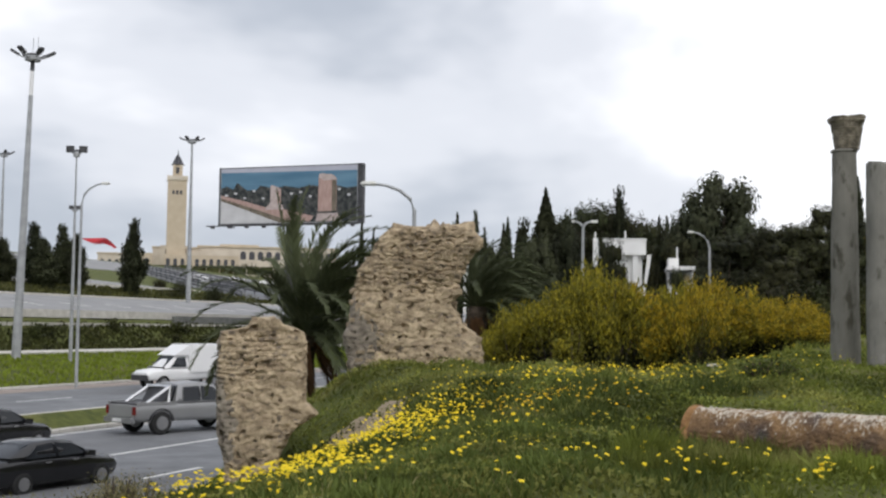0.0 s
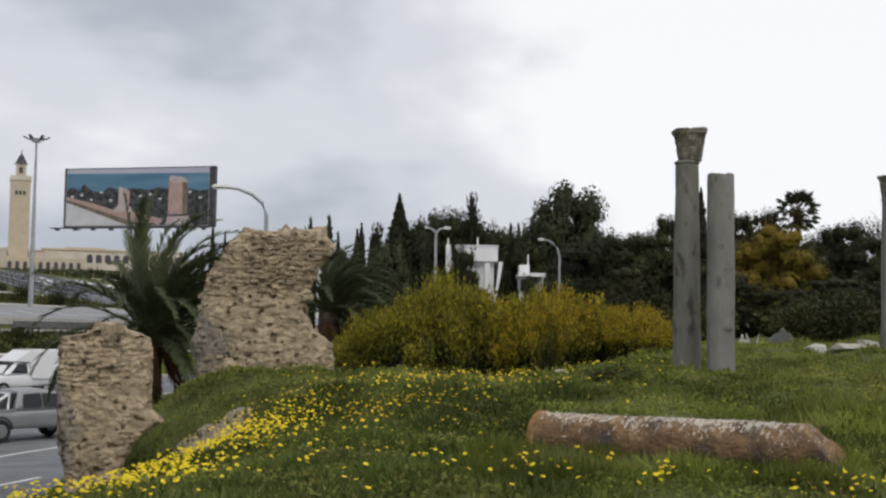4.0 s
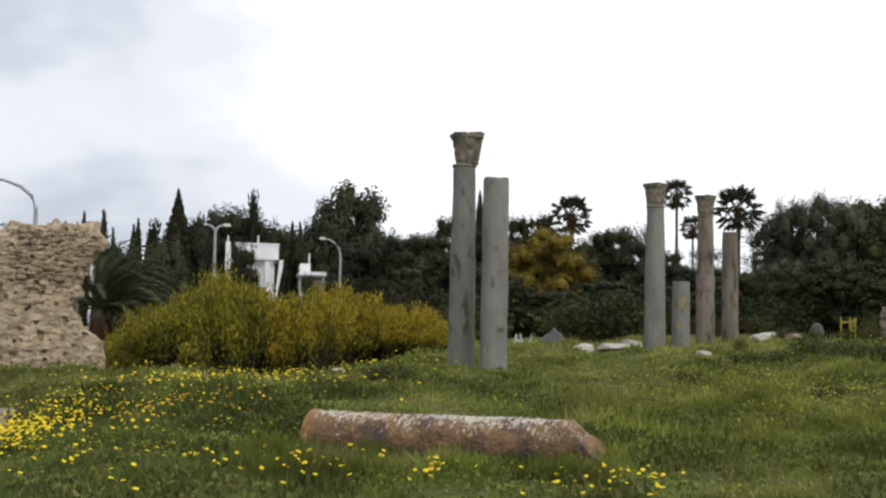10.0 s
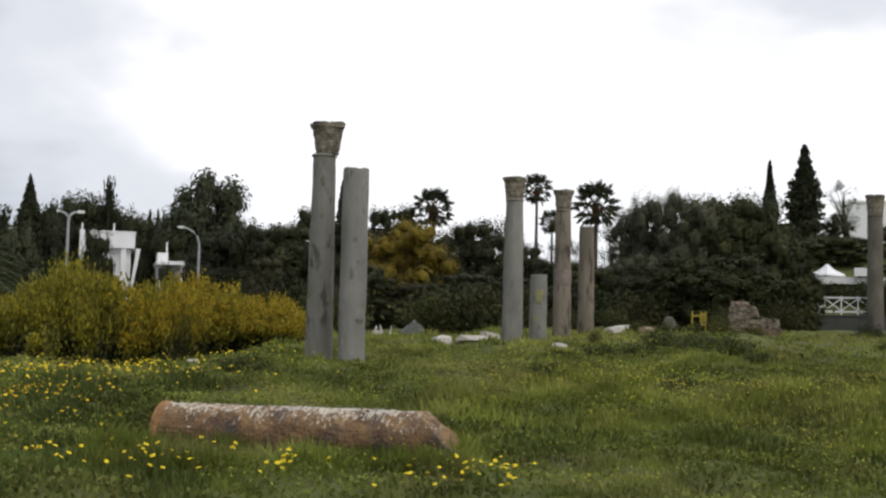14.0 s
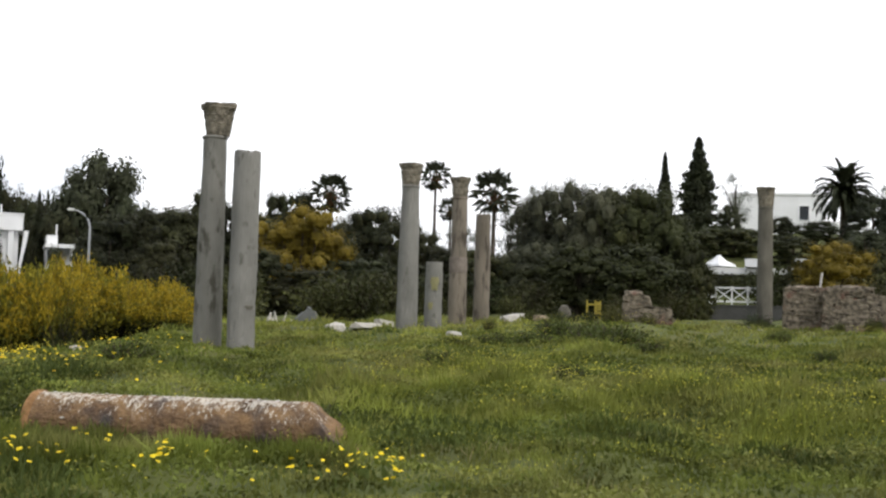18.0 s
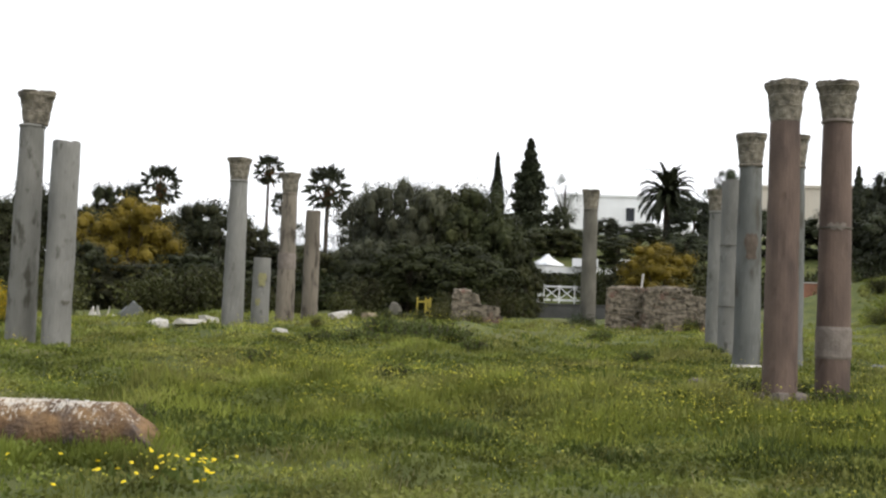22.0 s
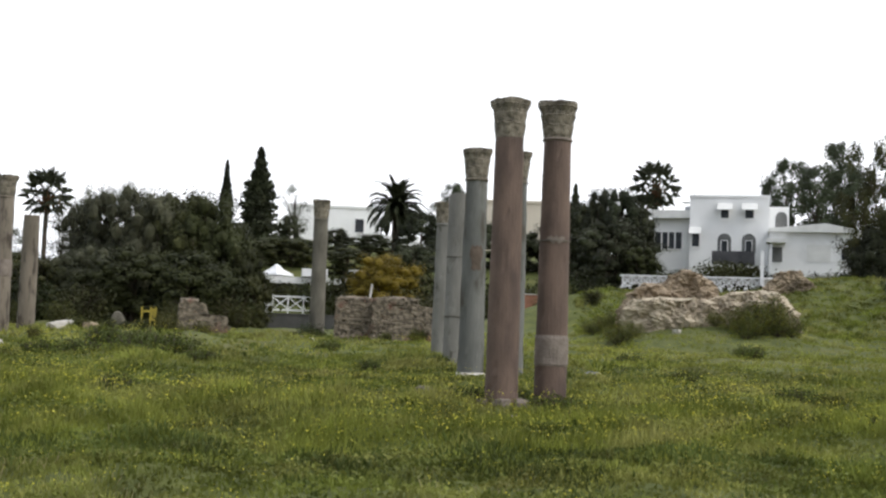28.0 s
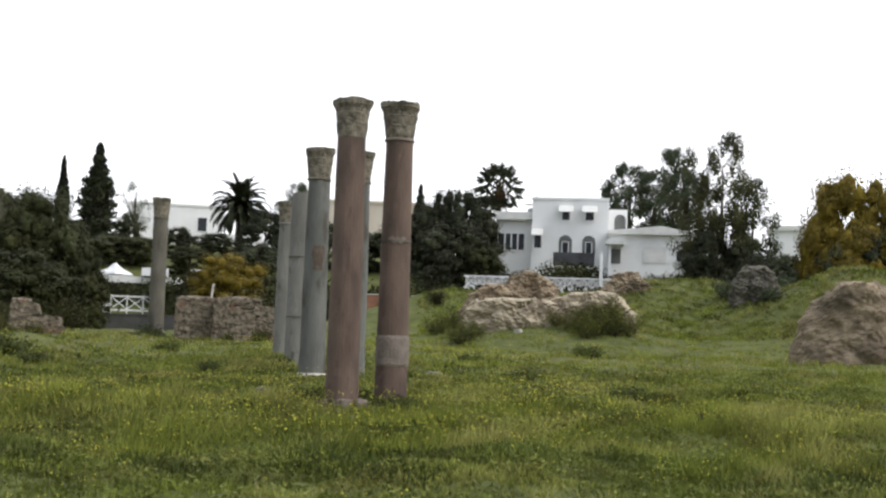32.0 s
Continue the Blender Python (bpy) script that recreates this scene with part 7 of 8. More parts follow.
for s_, z_ in ((58.9, 2.5), (80.8, 4.5), (95.6, 6.6), (132.4, 10.1)):
    strip("kerb_line", s_, s_ + 0.4, z_ + 0.1, z_ + 0.1, -20, 240 if s_ < 90 else 160, M["kerb"], "pale kerb line along the car parks", "kerb", 12, thick=0.6)
bays = thing("parking_lines", (0, 0, 0), "worn white lines of the parking bays", "road marking", kind="structure")
for k in range(18):
    u0 = 60 + 6.4 * k
    a, b = ALONG * u0 + ACROSS * 66.0, ALONG * (u0 + 1.5) + ACROSS * 70.5
    bm = bmesh.new()
    w_ = ALONG * 0.16
    za, zb = 2.42 + 1.96 * 6.8 / 21.3, 2.42 + 1.96 * 11.3 / 21.3
    bm.faces.new([bm.verts.new((p_.x, p_.y, z_ + 0.02)) for p_, z_ in ((a - w_, za), (a + w_, za), (b + w_, zb), (b - w_, zb))])
    part("painted_line", bm, M["paint"], bays)

# the approach road to the mosque, between dark rails
A_, B_ = Vector((-58.0, 330.0)), Vector((-13.0, 184.0))
way_ = (B_ - A_).normalized()
side_ = Vector((-way_.y, way_.x))
vs, fs = [], []
for k in range(41):
    p_ = A_.lerp(B_, k / 40)
    z_ = height(p_.x, p_.y) + 0.55
    for q_ in (-5.5, 5.5):
        vs += [(p_.x + side_.x * q_, p_.y + side_.y * q_, z_), (p_.x + side_.x * q_, p_.y + side_.y * q_, z_ - 2.0)]
for k in range(40):
    o = 4 * k
    fs += [(o, o + 4, o + 6, o + 2), (o, o + 1, o + 5, o + 4), (o + 2, o + 6, o + 7, o + 3)]
tagged(link("approach_road", vs, fs, M["asphalt"]), "grey approach road climbing to the mosque", "road", kind="structure")
for q_ in (-5.2, 0.0, 5.2):
    gr = thing("guard_rail", (A_.x, A_.y, height(*A_)), "dark steel guard rail along the approach road", "guard rail", group="guard rails")
    pts_ = []
    for k in range(41):
        p_ = A_.lerp(B_, k / 40) + side_ * q_
        c_ = A_.lerp(B_, k / 40)
        pts_.append((p_.x - A_.x, p_.y - A_.y, height(c_.x, c_.y) + 0.55 - height(*A_)))
    for lift in (0.55, 1.05):
        part("rail", tube(bmesh.new(), [(x_, y_, z_ + lift) for x_, y_, z_ in pts_], 0.16, 5), M["darksteel"], gr)
    for x_, y_, z_ in pts_[::2]:
        part("post", boxes(bmesh.new(), (x_ - 0.08, y_ - 0.08, z_ - 0.1, x_ + 0.08, y_ + 0.08, z_ + 1.15)), M["darksteel"], gr)

# the flag blown out from a thin pole
flag = thing("red_banner", (-15.75, 69.85, 6.29), "red flag streaming sideways from a thin pole", "flag", 12)
bm = bmesh.new()
grid = []
for i in range(15):
    f = i / 14
    x_, drop_ = 2.0 * f - 0.10 * f ** 4, 0.06 * math.sin(4 * f) + 0.85 * max(0, f - 0.62) ** 1.3 * 2.2
    wide_ = 0.05 + 0.30 * math.sin(math.pi * min(1, f * 1.02)) ** 1.2
    grid.append([bm.verts.new((x_ - 0.05 * j * f, 0.06 * math.sin(7 * f + j), 0.02 - drop_ - wide_ * (j / 3 - 0.3))) for j in range(4)])
for a, b in zip(grid, grid[1:]):
    for j in range(3):
        bm.faces.new((a[j], b[j], b[j + 1], a[j + 1]))
part("cloth", bm, M["redcloth"], flag)
part("halyard", tube(bmesh.new(), [(-0.1, 0, -0.05), (0.03, 0, 0.0)], 0.02, 5), M["galv"], flag)


# ---- houses ----
def house(name, bearing, d, z, label, category="house"):
    x, y = spot(bearing, d)
    return thing(name, (x, y, z), label, category, -bearing)


def window(parent, x0, z0, x1, z1, y, bars=1, frame_mat="white", arch=0.0):
    """A recessed dark pane in a frame standing out of the wall."""
    f = part("window_frame", bmesh.new(), M[frame_mat], parent)
    bm = bmesh.new()
    t = 0.09
    boxes(bm, (x0 - t, y - 0.08, z0 - t, x0, y + 0.05, z1 + t), (x1, y - 0.08, z0 - t, x1 + t, y + 0.05, z1 + t), (x0, y - 0.08, z0 - t, x1, y + 0.05, z0), (x0, y - 0.08, z1, x1, y + 0.05, z1 + t))
    for k in range(1, bars):
        xm = x0 + (x1 - x0) * k / bars
        boxes(bm, (xm - 0.05, y - 0.06, z0, xm + 0.05, y + 0.02, z1))
    bm.to_mesh(f.data)
    bm.free()
    pane = part("pane", boxes(bmesh.new(), (x0, y - 0.03, z0, x1, y - 0.01, z1)), M["glass"], f)
    return f


def awning(parent, x0, x1, z, y, drop_=0.5, out_=0.8):
    bm = bmesh.new()
    v = [bm.verts.new(p) for p in ((x0, y, z), (x1, y, z), (x1, y - out_, z - drop_), (x0, y - out_, z - drop_), (x0, y, z - 0.06), (x1, y, z - 0.06), (x1, y - out_, z - drop_ - 0.06), (x0, y - out_, z - drop_ - 0.06))]
    for f in ((0, 1, 2, 3), (7, 6, 5, 4), (3, 2, 6, 7), (0, 3, 7, 4), (1, 5, 6, 2)):
        bm.faces.new([v[i] for i in f])
    bmesh.ops.recalc_face_normals(bm, faces=bm.faces[:])
    return part("awning", bm, M["awning"], parent)


villa = house("villa", 65.75, 90, 7.9, "white two-storey villa with arched windows and flat roofs")
K = 0.0411


def vx(px):
    return (px - 1050) * K


def vz(py):
    return 1.6 + (626 - py) * K - 7.9


part("main_block", boxes(bmesh.new(), (vx(945), 0, -2, vx(1079), 9, vz(356))), M["white"], villa)
part("parapet", boxes(bmesh.new(), (vx(944), -0.08, vz(356), vx(1080), 9.1, vz(352))), M["white"], villa)
part("stair_tower", boxes(bmesh.new(), (vx(1079), 2.0, -1, vx(1113), 9, vz(366))), M["white"], villa)
part("left_wing", boxes(bmesh.new(), (vx(884), 0.8, -2, vx(945), 8, vz(392))), M["white"], villa)
part("left_roof", boxes(bmesh.new(), (vx(880), 0.2, vz(392), vx(945), 8.2, vz(378))), M["awning"], villa)
part("right_wing", boxes(bmesh.new(), (vx(1079), -2.0, -2, vx(1222), 7, vz(420))), M["white"], villa)
part("right_roof", prism(bmesh.new(), [(vx(1077), vz(420)), (vx(1226), vz(420)), (vx(1226), vz(416)), (vx(1168), vz(405)), (vx(1077), vz(414))], -2.4, 7.2), M["awning"], villa)
part("porch_roof", boxes(bmesh.new(), (vx(1074), -3.6, vz(440), vx(1104), -1.8, vz(434))), M["awning"], villa)
part("porch_post", boxes(bmesh.new(), (vx(1080), -3.4, -1.5, vx(1083), -3.2, vz(440))), M["white"], villa)
part("chimney", boxes(bmesh.new(), (vx(1015), 3, vz(352), vx(1023), 3.6, vz(346))), M["white"], villa)
part("water_tank", lathe(bmesh.new(), [(0.35, vz(378)), (0.35, vz(362)), (0.1, vz(360))], 12, (vx(940), 4)), M["galv"], villa)
part("antenna", tube(bmesh.new(), [(vx(949), 3, vz(356)), (vx(949), 3, vz(338))], 0.03, 5), M["darksteel"], villa)
window(villa, vx(885), vz(445), vx(931), vz(416), 0.8, 4, "white")
window(villa, vx(950), vz(442), vx(962), vz(418), 0.0)
awning(villa, vx(945), vx(965), vz(408), 0.0)
for a_, b_ in ((998, 1011), (1039, 1053)):
    window(villa, vx(a_), vz(392), vx(b_), vz(374), 0.0)
    awning(villa, vx(a_) - 0.25, vx(b_) + 0.25, vz(366), 0.0)
for a_, b_ in ((993, 1016), (1034, 1057)):
    c, r = (vx(a_) + vx(b_)) / 2, (vx(b_) - vx(a_)) / 2
    zc = vz(430)
    arc = [(c + r * math.cos(t), zc + r * math.sin(t)) for t in np.linspace(0, math.pi, 11)]
    part("arch_recess", prism(bmesh.new(), [(c + r, vz(452))] + arc + [(c - r, vz(452))], -0.02, 0.05), M["shadewall"], villa)
    part("arch_glass", prism(bmesh.new(), [(c + r * 0.55, vz(452)), (c + r * 0.55, zc), (c - r * 0.55, zc), (c - r * 0.55, vz(452))], -0.05, -0.025), M["white"], villa)
    part("arch_pane", boxes(bmesh.new(), (c - r * 0.42, -0.08, vz(450), c + r * 0.42, -0.055, zc - 0.05)), M["glass"], villa)
part("stair_arch", prism(bmesh.new(), [(vx(1110), vz(405))] + [(vx(1100) + vx(10) * 0 + 0.41 * math.cos(t), vz(385) + 0.41 * math.sin(t)) for t in np.linspace(0, math.pi, 9)] + [(vx(1090), vz(405))], 1.93, 2.02), M["shadewall"], villa)
part("garage_door", boxes(bmesh.new(), (vx(1139), -2.06, vz(468), vx(1177), -1.98, vz(440))), M["awning"], villa)
window(villa, vx(1194), vz(465), vx(1216), vz(446), -2.0, 2)
part("doorway", boxes(bmesh.new(), (vx(1084), -2.05, vz(470), vx(1100), -1.98, vz(445))), M["shadewall"], villa)
part("balcony_rail", boxes(bmesh.new(), (vx(985), -1.6, vz(475), vx(1056), -1.52, vz(452))), M["darksteel"], villa)
part("dish", lathe(bmesh.new(), [(0.05, vz(362)), (0.4, vz(360)), (0.42, vz(359))], 12, (vx(936), 2)), M["awning"], villa)

# garden wall with a white lattice
gw = house("garden_wall", 64.8, 78, 4.5, "white garden wall with lattice panels", "wall")
part("wall", boxes(bmesh.new(), (-6.6, 0, -3.2, 8.5, 0.25, 1.2)), M["white"], gw)
part("back_panel", boxes(bmesh.new(), (-6.5, 0.17, 1.2, 2.5, 0.22, 1.7)), M["kerb"], gw)
for k in range(16):
    x0 = -6.5 + 0.56 * k
    part("lattice", boxes(bmesh.new(), (x0, 0.02, 1.2, x0 + 0.1, 0.14, 1.72)), M["white"], gw)
    if k < 15:
        bm = tube(bmesh.new(), [(x0 + 0.1, 0.08, 1.22), (x0 + 0.56, 0.08, 1.70)], 0.045, 4)
        part("lattice", tube(bm, [(x0 + 0.1, 0.09, 1.70), (x0 + 0.56, 0.09, 1.22)], 0.045, 4), M["white"], gw)
part("coping", boxes(bmesh.new(), (-6.6, -0.04, 1.72, 2.6, 0.2, 1.82)), M["white"], gw)
part("gate_post", boxes(bmesh.new(), (1.85, -0.25, -2.0, 2.05, -0.05, 3.4)), M["white"], gw)
rw = house("low_red_wall", 58.0, 67, 3.0, "low rust-red garden wall", "wall")
part("wall", boxes(bmesh.new(), (-2.9, 0, 0, 2.9, 0.25, 1.4)), M["rust"], rw)
part("coping", boxes(bmesh.new(), (-2.95, -0.04, 1.4, 2.95, 0.29, 1.46)), M["kerb"], rw)

# white house on the hill behind the trees
h2 = house("white_house", 46.5, 130, 11.3, "white flat-roofed house behind trees on the hill")
part("main_block", boxes(bmesh.new(), (-4.4, 0, -2, 5.2, 8, 4.1)), M["white"], h2)
part("low_wing", boxes(bmesh.new(), (-5.6, -1, -2, -4.4, 8, 2.6), (5.2, 1, -2, 9.5, 8, 1.6)), M["white"], h2)
part("parapet", boxes(bmesh.new(), (-4.5, -0.1, 4.1, 5.3, 8.1, 4.35)), M["white"], h2)
window(h2, 2.6, 1.6, 3.5, 3.0, 0.0)
# beige block behind the grey columns
h3 = house("beige_house", 55.3, 130, 11.2, "beige flat-roofed house half hidden by trees")
part("block", boxes(bmesh.new(), (-4.0, 0, -2, 5.5, 8, 5.4)), M["beige"], h3)
part("parapet", boxes(bmesh.new(), (-4.1, -0.1, 5.4, 5.6, 8.1, 5.7)), M["beige"], h3)
# white house in the wood
h4 = house("white_house", 11.7, 86, 1.5, "white modern house in the wood with a curved fin")
part("upper_block", boxes(bmesh.new(), (-1.1, 0, 5.25, 1.85, 6, 6.3)), M["white"], h4)
part("parapet", boxes(bmesh.new(), (-1.15, -0.05, 6.3, 1.9, 6.05, 6.38)), M["white"], h4)
part("side_wall", boxes(bmesh.new(), (-1.75, -0.9, 0, -1.45, 6, 6.35)), M["white"], h4)
part("rear_wall", boxes(bmesh.new(), (-1.45, 0.5, 0, 1.6, 5.9, 5.25)), M["white"], h4)
part("stair_wall", boxes(bmesh.new(), (0.95, 0.1, 0, 1.3, 0.4, 5.25)), M["white"], h4)
for x0, z1 in ((1.6, 5.2),):
    curve = [(x0 + 0.3 * math.sin(1.45 * k / 8) ** 2, 2.0 + (z1 - 2.0) * k / 8) for k in range(9)]
    part("fin", prism(bmesh.new(), curve + [(x + 0.13 + 0.16 * k / 8, z) for k, (x, z) in reversed(list(enumerate(curve)))], -0.8, -0.3), M["white"], h4)
part("low_wing", boxes(bmesh.new(), (3.4, 1, 0, 4.1, 6, 5.1), (4.1, 2.2, 0, 5.0, 6, 4.5)), M["white"], h4)
part("terrace", boxes(bmesh.new(), (3.3, 0.2, 4.25, 5.2, 5, 4.5)), M["white"], h4)
part("terrace_post", boxes(bmesh.new(), (4.95, 0.3, 0, 5.07, 0.42, 4.25)), M["white"], h4)
for x0, y0, z0, z1 in ((0.4, 2, 6.3, 7.05), (-1.65, -0.5, 6.35, 6.8), (4.0, 2, 5.1, 5.9)):
    part("post", boxes(bmesh.new(), (x0, y0, z0, x0 + 0.09, y0 + 0.09, z1)), M["white"], h4)
window(h4, 3.55, 3.3, 4.0, 4.0, 1.0, 1, "slate")
h5 = house("white_house", 5.2, 120, 3.0, "low pale house roof between dark trees")
part("block", boxes(bmesh.new(), (-2.2, 0, 0, 2.2, 5, 4.6)), M["awning"], h5)
h6 = house("white_house", 74.5, 108, 8.9, "small white house beside dark trees")
part("block", boxes(bmesh.new(), (-1.6, 0, -2, 2.4, 5, 3.6)), M["white"], h6)
part("roof", boxes(bmesh.new(), (-1.8, -0.3, 3.6, 2.6, 5.2, 4.0)), M["awning"], h6)
# balconied block far behind the columns
h7 = house("apartment_block", 35.2, 190, 7.5, "distant white apartment block with striped balconies")
part("block", boxes(bmesh.new(), (-2.2, 0, -4, 2.2, 6, 8.6)), M["shadewall"], h7)
for k in range(7):
    part("balcony", boxes(bmesh.new(), (-2.4, -0.8, 0.2 + 1.25 * k, 2.4, 0, 0.75 + 1.25 * k)), M["white"], h7)
# party tents and white rails beyond the meadow
tent = house("white_tent", 44.2, 80, height(*spot(44.2, 80)) - 0.7, "white peaked party tents with flat canopies", "tent")
part("canopy", lathe(bmesh.new(), [(1.1, 1.85), (1.05, 1.95), (0.45, 2.25), (0.05, 2.6)], 4), M["vanwhite"], tent)
part("flat_canopy", boxes(bmesh.new(), (-2.0, -1, 1.35, 5.8, 2, 1.75)), M["awning"], tent)
part("canopy_edge", boxes(bmesh.new(), (1.6, -1.4, 1.8, 3.2, 0.5, 2.3), (4.6, -1.2, 1.9, 5.6, 0.3, 2.35)), M["vanwhite"], tent)
part("tank", lathe(bmesh.new(), [(0.3, 2.2), (0.32, 2.9), (0.1, 3.1)], 10, (2.7, 0)), M["vanwhite"], tent)
part("shade_wall", boxes(bmesh.new(), (-1.9, 0.5, 0.3, 5.6, 1.5, 1.35)), M["shadewall"], tent)
rail = house("white_railing", 44.65, 74, 2.95, "white wooden crossed railing and low wall", "railing")
part("rail_top", boxes(bmesh.new(), (-0.7, 0, 1.05, 2.0, 0.08, 1.14)), M["vanwhite"], rail)
part("rail_bottom", boxes(bmesh.new(), (-0.7, 0, 0.25, 2.0, 0.08, 0.36)), M["vanwhite"], rail)
part("low_wall", boxes(bmesh.new(), (-1.2, 0.02, 0.0, -0.7, 0.2, 0.7)), M["vanwhite"], rail)
for k in range(4):
    x0 = -0.7 + 0.9 * k
    part("post", boxes(bmesh.new(), (x0 - 0.04, -0.02, 0, x0 + 0.04, 0.1, 1.2)), M["vanwhite"], rail)
    if k < 3:
        part("brace", tube(bmesh.new(), [(x0, 0.04, 0.36), (x0 + 0.9, 0.04, 1.05)], 0.03, 4), M["vanwhite"], rail)
        part("brace", tube(bmesh.new(), [(x0, 0.05, 1.05), (x0 + 0.9, 0.05, 0.36)], 0.03, 4), M["vanwhite"], rail)
dw = house("boundary_wall", 42.0, 60, 1.0, "dark grey boundary wall beyond the meadow", "wall")
part("wall", boxes(bmesh.new(), (-6.0, 0, 0, 6.2, 0.25, 1.72)), M["darkwall"], dw)
part("coping", boxes(bmesh.new(), (-6.05, -0.04, 1.72, 6.25, 0.29, 1.79)), M["darkwall"], dw)
yf = house("yellow_frame", 38.7, 52, height(*spot(38.7, 52)), "yellow painted metal frame at the trees' edge", "frame")
for x0 in (-0.30, 0.04, 0.24):
    part("upright", boxes(bmesh.new(), (x0, 0, 0, x0 + 0.07, 0.07, 0.78)), M["yellow"], yf)
part("crossbar", boxes(bmesh.new(), (-0.23, 0.01, 0.56, 0.24, 0.06, 0.64)), M["yellow"], yf)
part("sheet", boxes(bmesh.new(), (0.05, 0.075, 0.2, 0.3, 0.09, 0.72)), M["yellow"], yf)
gs = house("grey_slab", 37.4, 50, height(*spot(37.4, 50)), "grey upright stone slab under the trees", "stone")
part("slab", mass([(-0.2, -0.3, 0.3), (0.3, -0.3, 0.28), (0.55, -0.22, 0.2)], 0.3, 41, 0.04, 0.02, 12, 24), M["dim"], gs)
for b_, d_, w_, h_, mat, words in ((25.8, 42, 0.42, 0.50, "shadewall", "grey leaning broken slab before the trees"), (25.35, 42.5, 0.2, 0.34, "shadewall", "small grey broken slab before the trees"), (24.3, 44, 0.06, 0.5, "pale", "thin white upright stone before the trees"), (24.6, 43.5, 0.05, 0.36, "pale", "thin white upright stone before the trees"), (23.9, 44.5, 0.06, 0.4, "pale", "thin white upright stone before the trees"), (24.05, 43, 0.22, 0.14, "pale", "low white broken stone before the trees"), (24.9, 43, 0.16, 0.16, "pale", "low white broken stone before the trees")):
    x, y = spot(b_, d_)
    ob = thing("broken_stone", (x, y, height(x, y)), words, "stone", -b_, "broken stones")
    ob.matrix_basis = pose(x, y, height(x, y), 0, 12 * math.sin(b_ * 9), -b_ + 30 * math.sin(b_ * 5))
    part("slab", mass([(-0.2, -w_, w_), (h_ * 0.5, -w_ * 0.9, w_ * 0.8), (h_ * 0.8, -w_ * 0.55, w_ * 0.6), (h_, -w_ * 0.2, w_ * 0.35)], 0.16, int(d_ + b_ * 7), 0.03, 0.02, 12, 24, 6), M[mat], ob)
tw = house("radio_tower", 78.6, 170, 14, "distant roof with thin radio masts", "tower")
for x0 in (-0.7, 0.0, 0.7):
    part("mast", tube(bmesh.new(), [(x0, 0, 0), (x0, 0, 12.5)], 0.07, 5), M["galv"], tw)
for z0 in (9.5, 11.5):
    part("brace", boxes(bmesh.new(), (-0.7, -0.04, z0, 0.7, 0.04, z0 + 0.12)), M["galv"], tw)


# bare earth where the bank has slipped
vs, fs = [], []
for i in range(13):
    for j in range(9):
        b_, d_ = -1.9 + 4.1 * i / 12, 16.75 + 1.75 * j / 8 - 0.35 * i / 12
        edge = min(i, 12 - i, j * 1.5, (8 - j) * 1.5)
        x, y = spot(b_ + 0.15 * math.sin(j * 2.1), d_ + 0.12 * math.sin(i * 1.7))
        vs.append((x, y, height(x, y) + (0.06 if edge > 1 else 0.02 if edge else -0.06)))
for i in range(12):
    for j in range(8):
        fs.append((9 * i + j, 9 * i + j + 1, 9 * i + j + 10, 9 * i + j + 9))
tagged(link("earth_bank", vs, fs, M["earth"], smooth=True), "patch of bare brown earth on the slipped bank", "earth", kind="structure")


# ---- vehicles ----
def wheel(parent, x, y, r, w=0.22):
    wh = part("wheel", lathe(bmesh.new(), [(r * 0.55, -w / 2), (r * 0.92, -w / 2), (r, -w * 0.32), (r, w * 0.32), (r * 0.92, w / 2), (r * 0.55, w / 2)], 20), M["tyre"], parent)
    wh.matrix_basis = pose(x, y, r, 90, 0, 0)
    part("rim", lathe(bmesh.new(), [(r * 0.58, -w / 2 - 0.012), (r * 0.58, w / 2 + 0.012)], 14), M["rim"], wh)
    return wh


def body(bm, sections):
    """A car body from cross-sections (x, half width low, half width high, z low, z belt, z top, half width top)."""
    rows = []
    for x, w0, w1, z0, zb, zt, wt in sections:
        half = [(w0 * 0.90, z0), (w0 * 0.975, z0 + 0.05), (w0, z0 + 0.14), (w1 * 1.01, (z0 + zb) / 2 + 0.04), (w1, zb - 0.07), (w1 * 0.985, zb - 0.03), (w1 * 0.96, zb), (wt, zt - 0.05), (wt * 0.95, zt - 0.018), (wt * 0.84, zt), (wt * 0.4, zt + 0.015)]
        rows.append([bm.verts.new((x, -y, z)) for y, z in half] + [bm.verts.new((x, y, z)) for y, z in reversed(half)])
    for a, b in zip(rows, rows[1:]):
        for k in range(len(a)):
            j = (k + 1) % len(a)
            bm.faces.new((a[k], a[j], b[j], b[k]))
    bm.faces.new(rows[0])
    bm.faces.new(rows[-1][::-1])
    bmesh.ops.recalc_face_normals(bm, faces=bm.faces[:])
    for f in bm.faces:
        f.smooth = True
    for e in bm.edges:
        e.smooth = len(e.link_faces) == 2 and e.calc_face_angle() < 0.75
    return bm


def side_glass(parent, outline, low, belt, high, top, mat="glass"):
    """A window on both sides, lying on a flank that is upright to the belt and leans in above it."""
    for s in (-1, 1):
        bm = bmesh.new()
        lean = [(x, (low if z <= belt else low * 0.97 + (high - low * 0.97) * (z - belt) / (top - belt)) + 0.045, z) for x, z in outline]
        bm.faces.new([bm.verts.new((x, s * y, z)) for x, y, z in lean])
        bmesh.ops.triangulate(bm, faces=bm.faces[:])
        part("side_window", bm, M[mat], parent)


ROAD_TURN = math.degrees(math.atan2(ALONG.y, ALONG.x))


def on_road(name, bearing, d, z, turn, label):
    x, y = spot(bearing, d)
    return thing(name, (x, y, z), label, "vehicle", turn, "vehicles on the road")


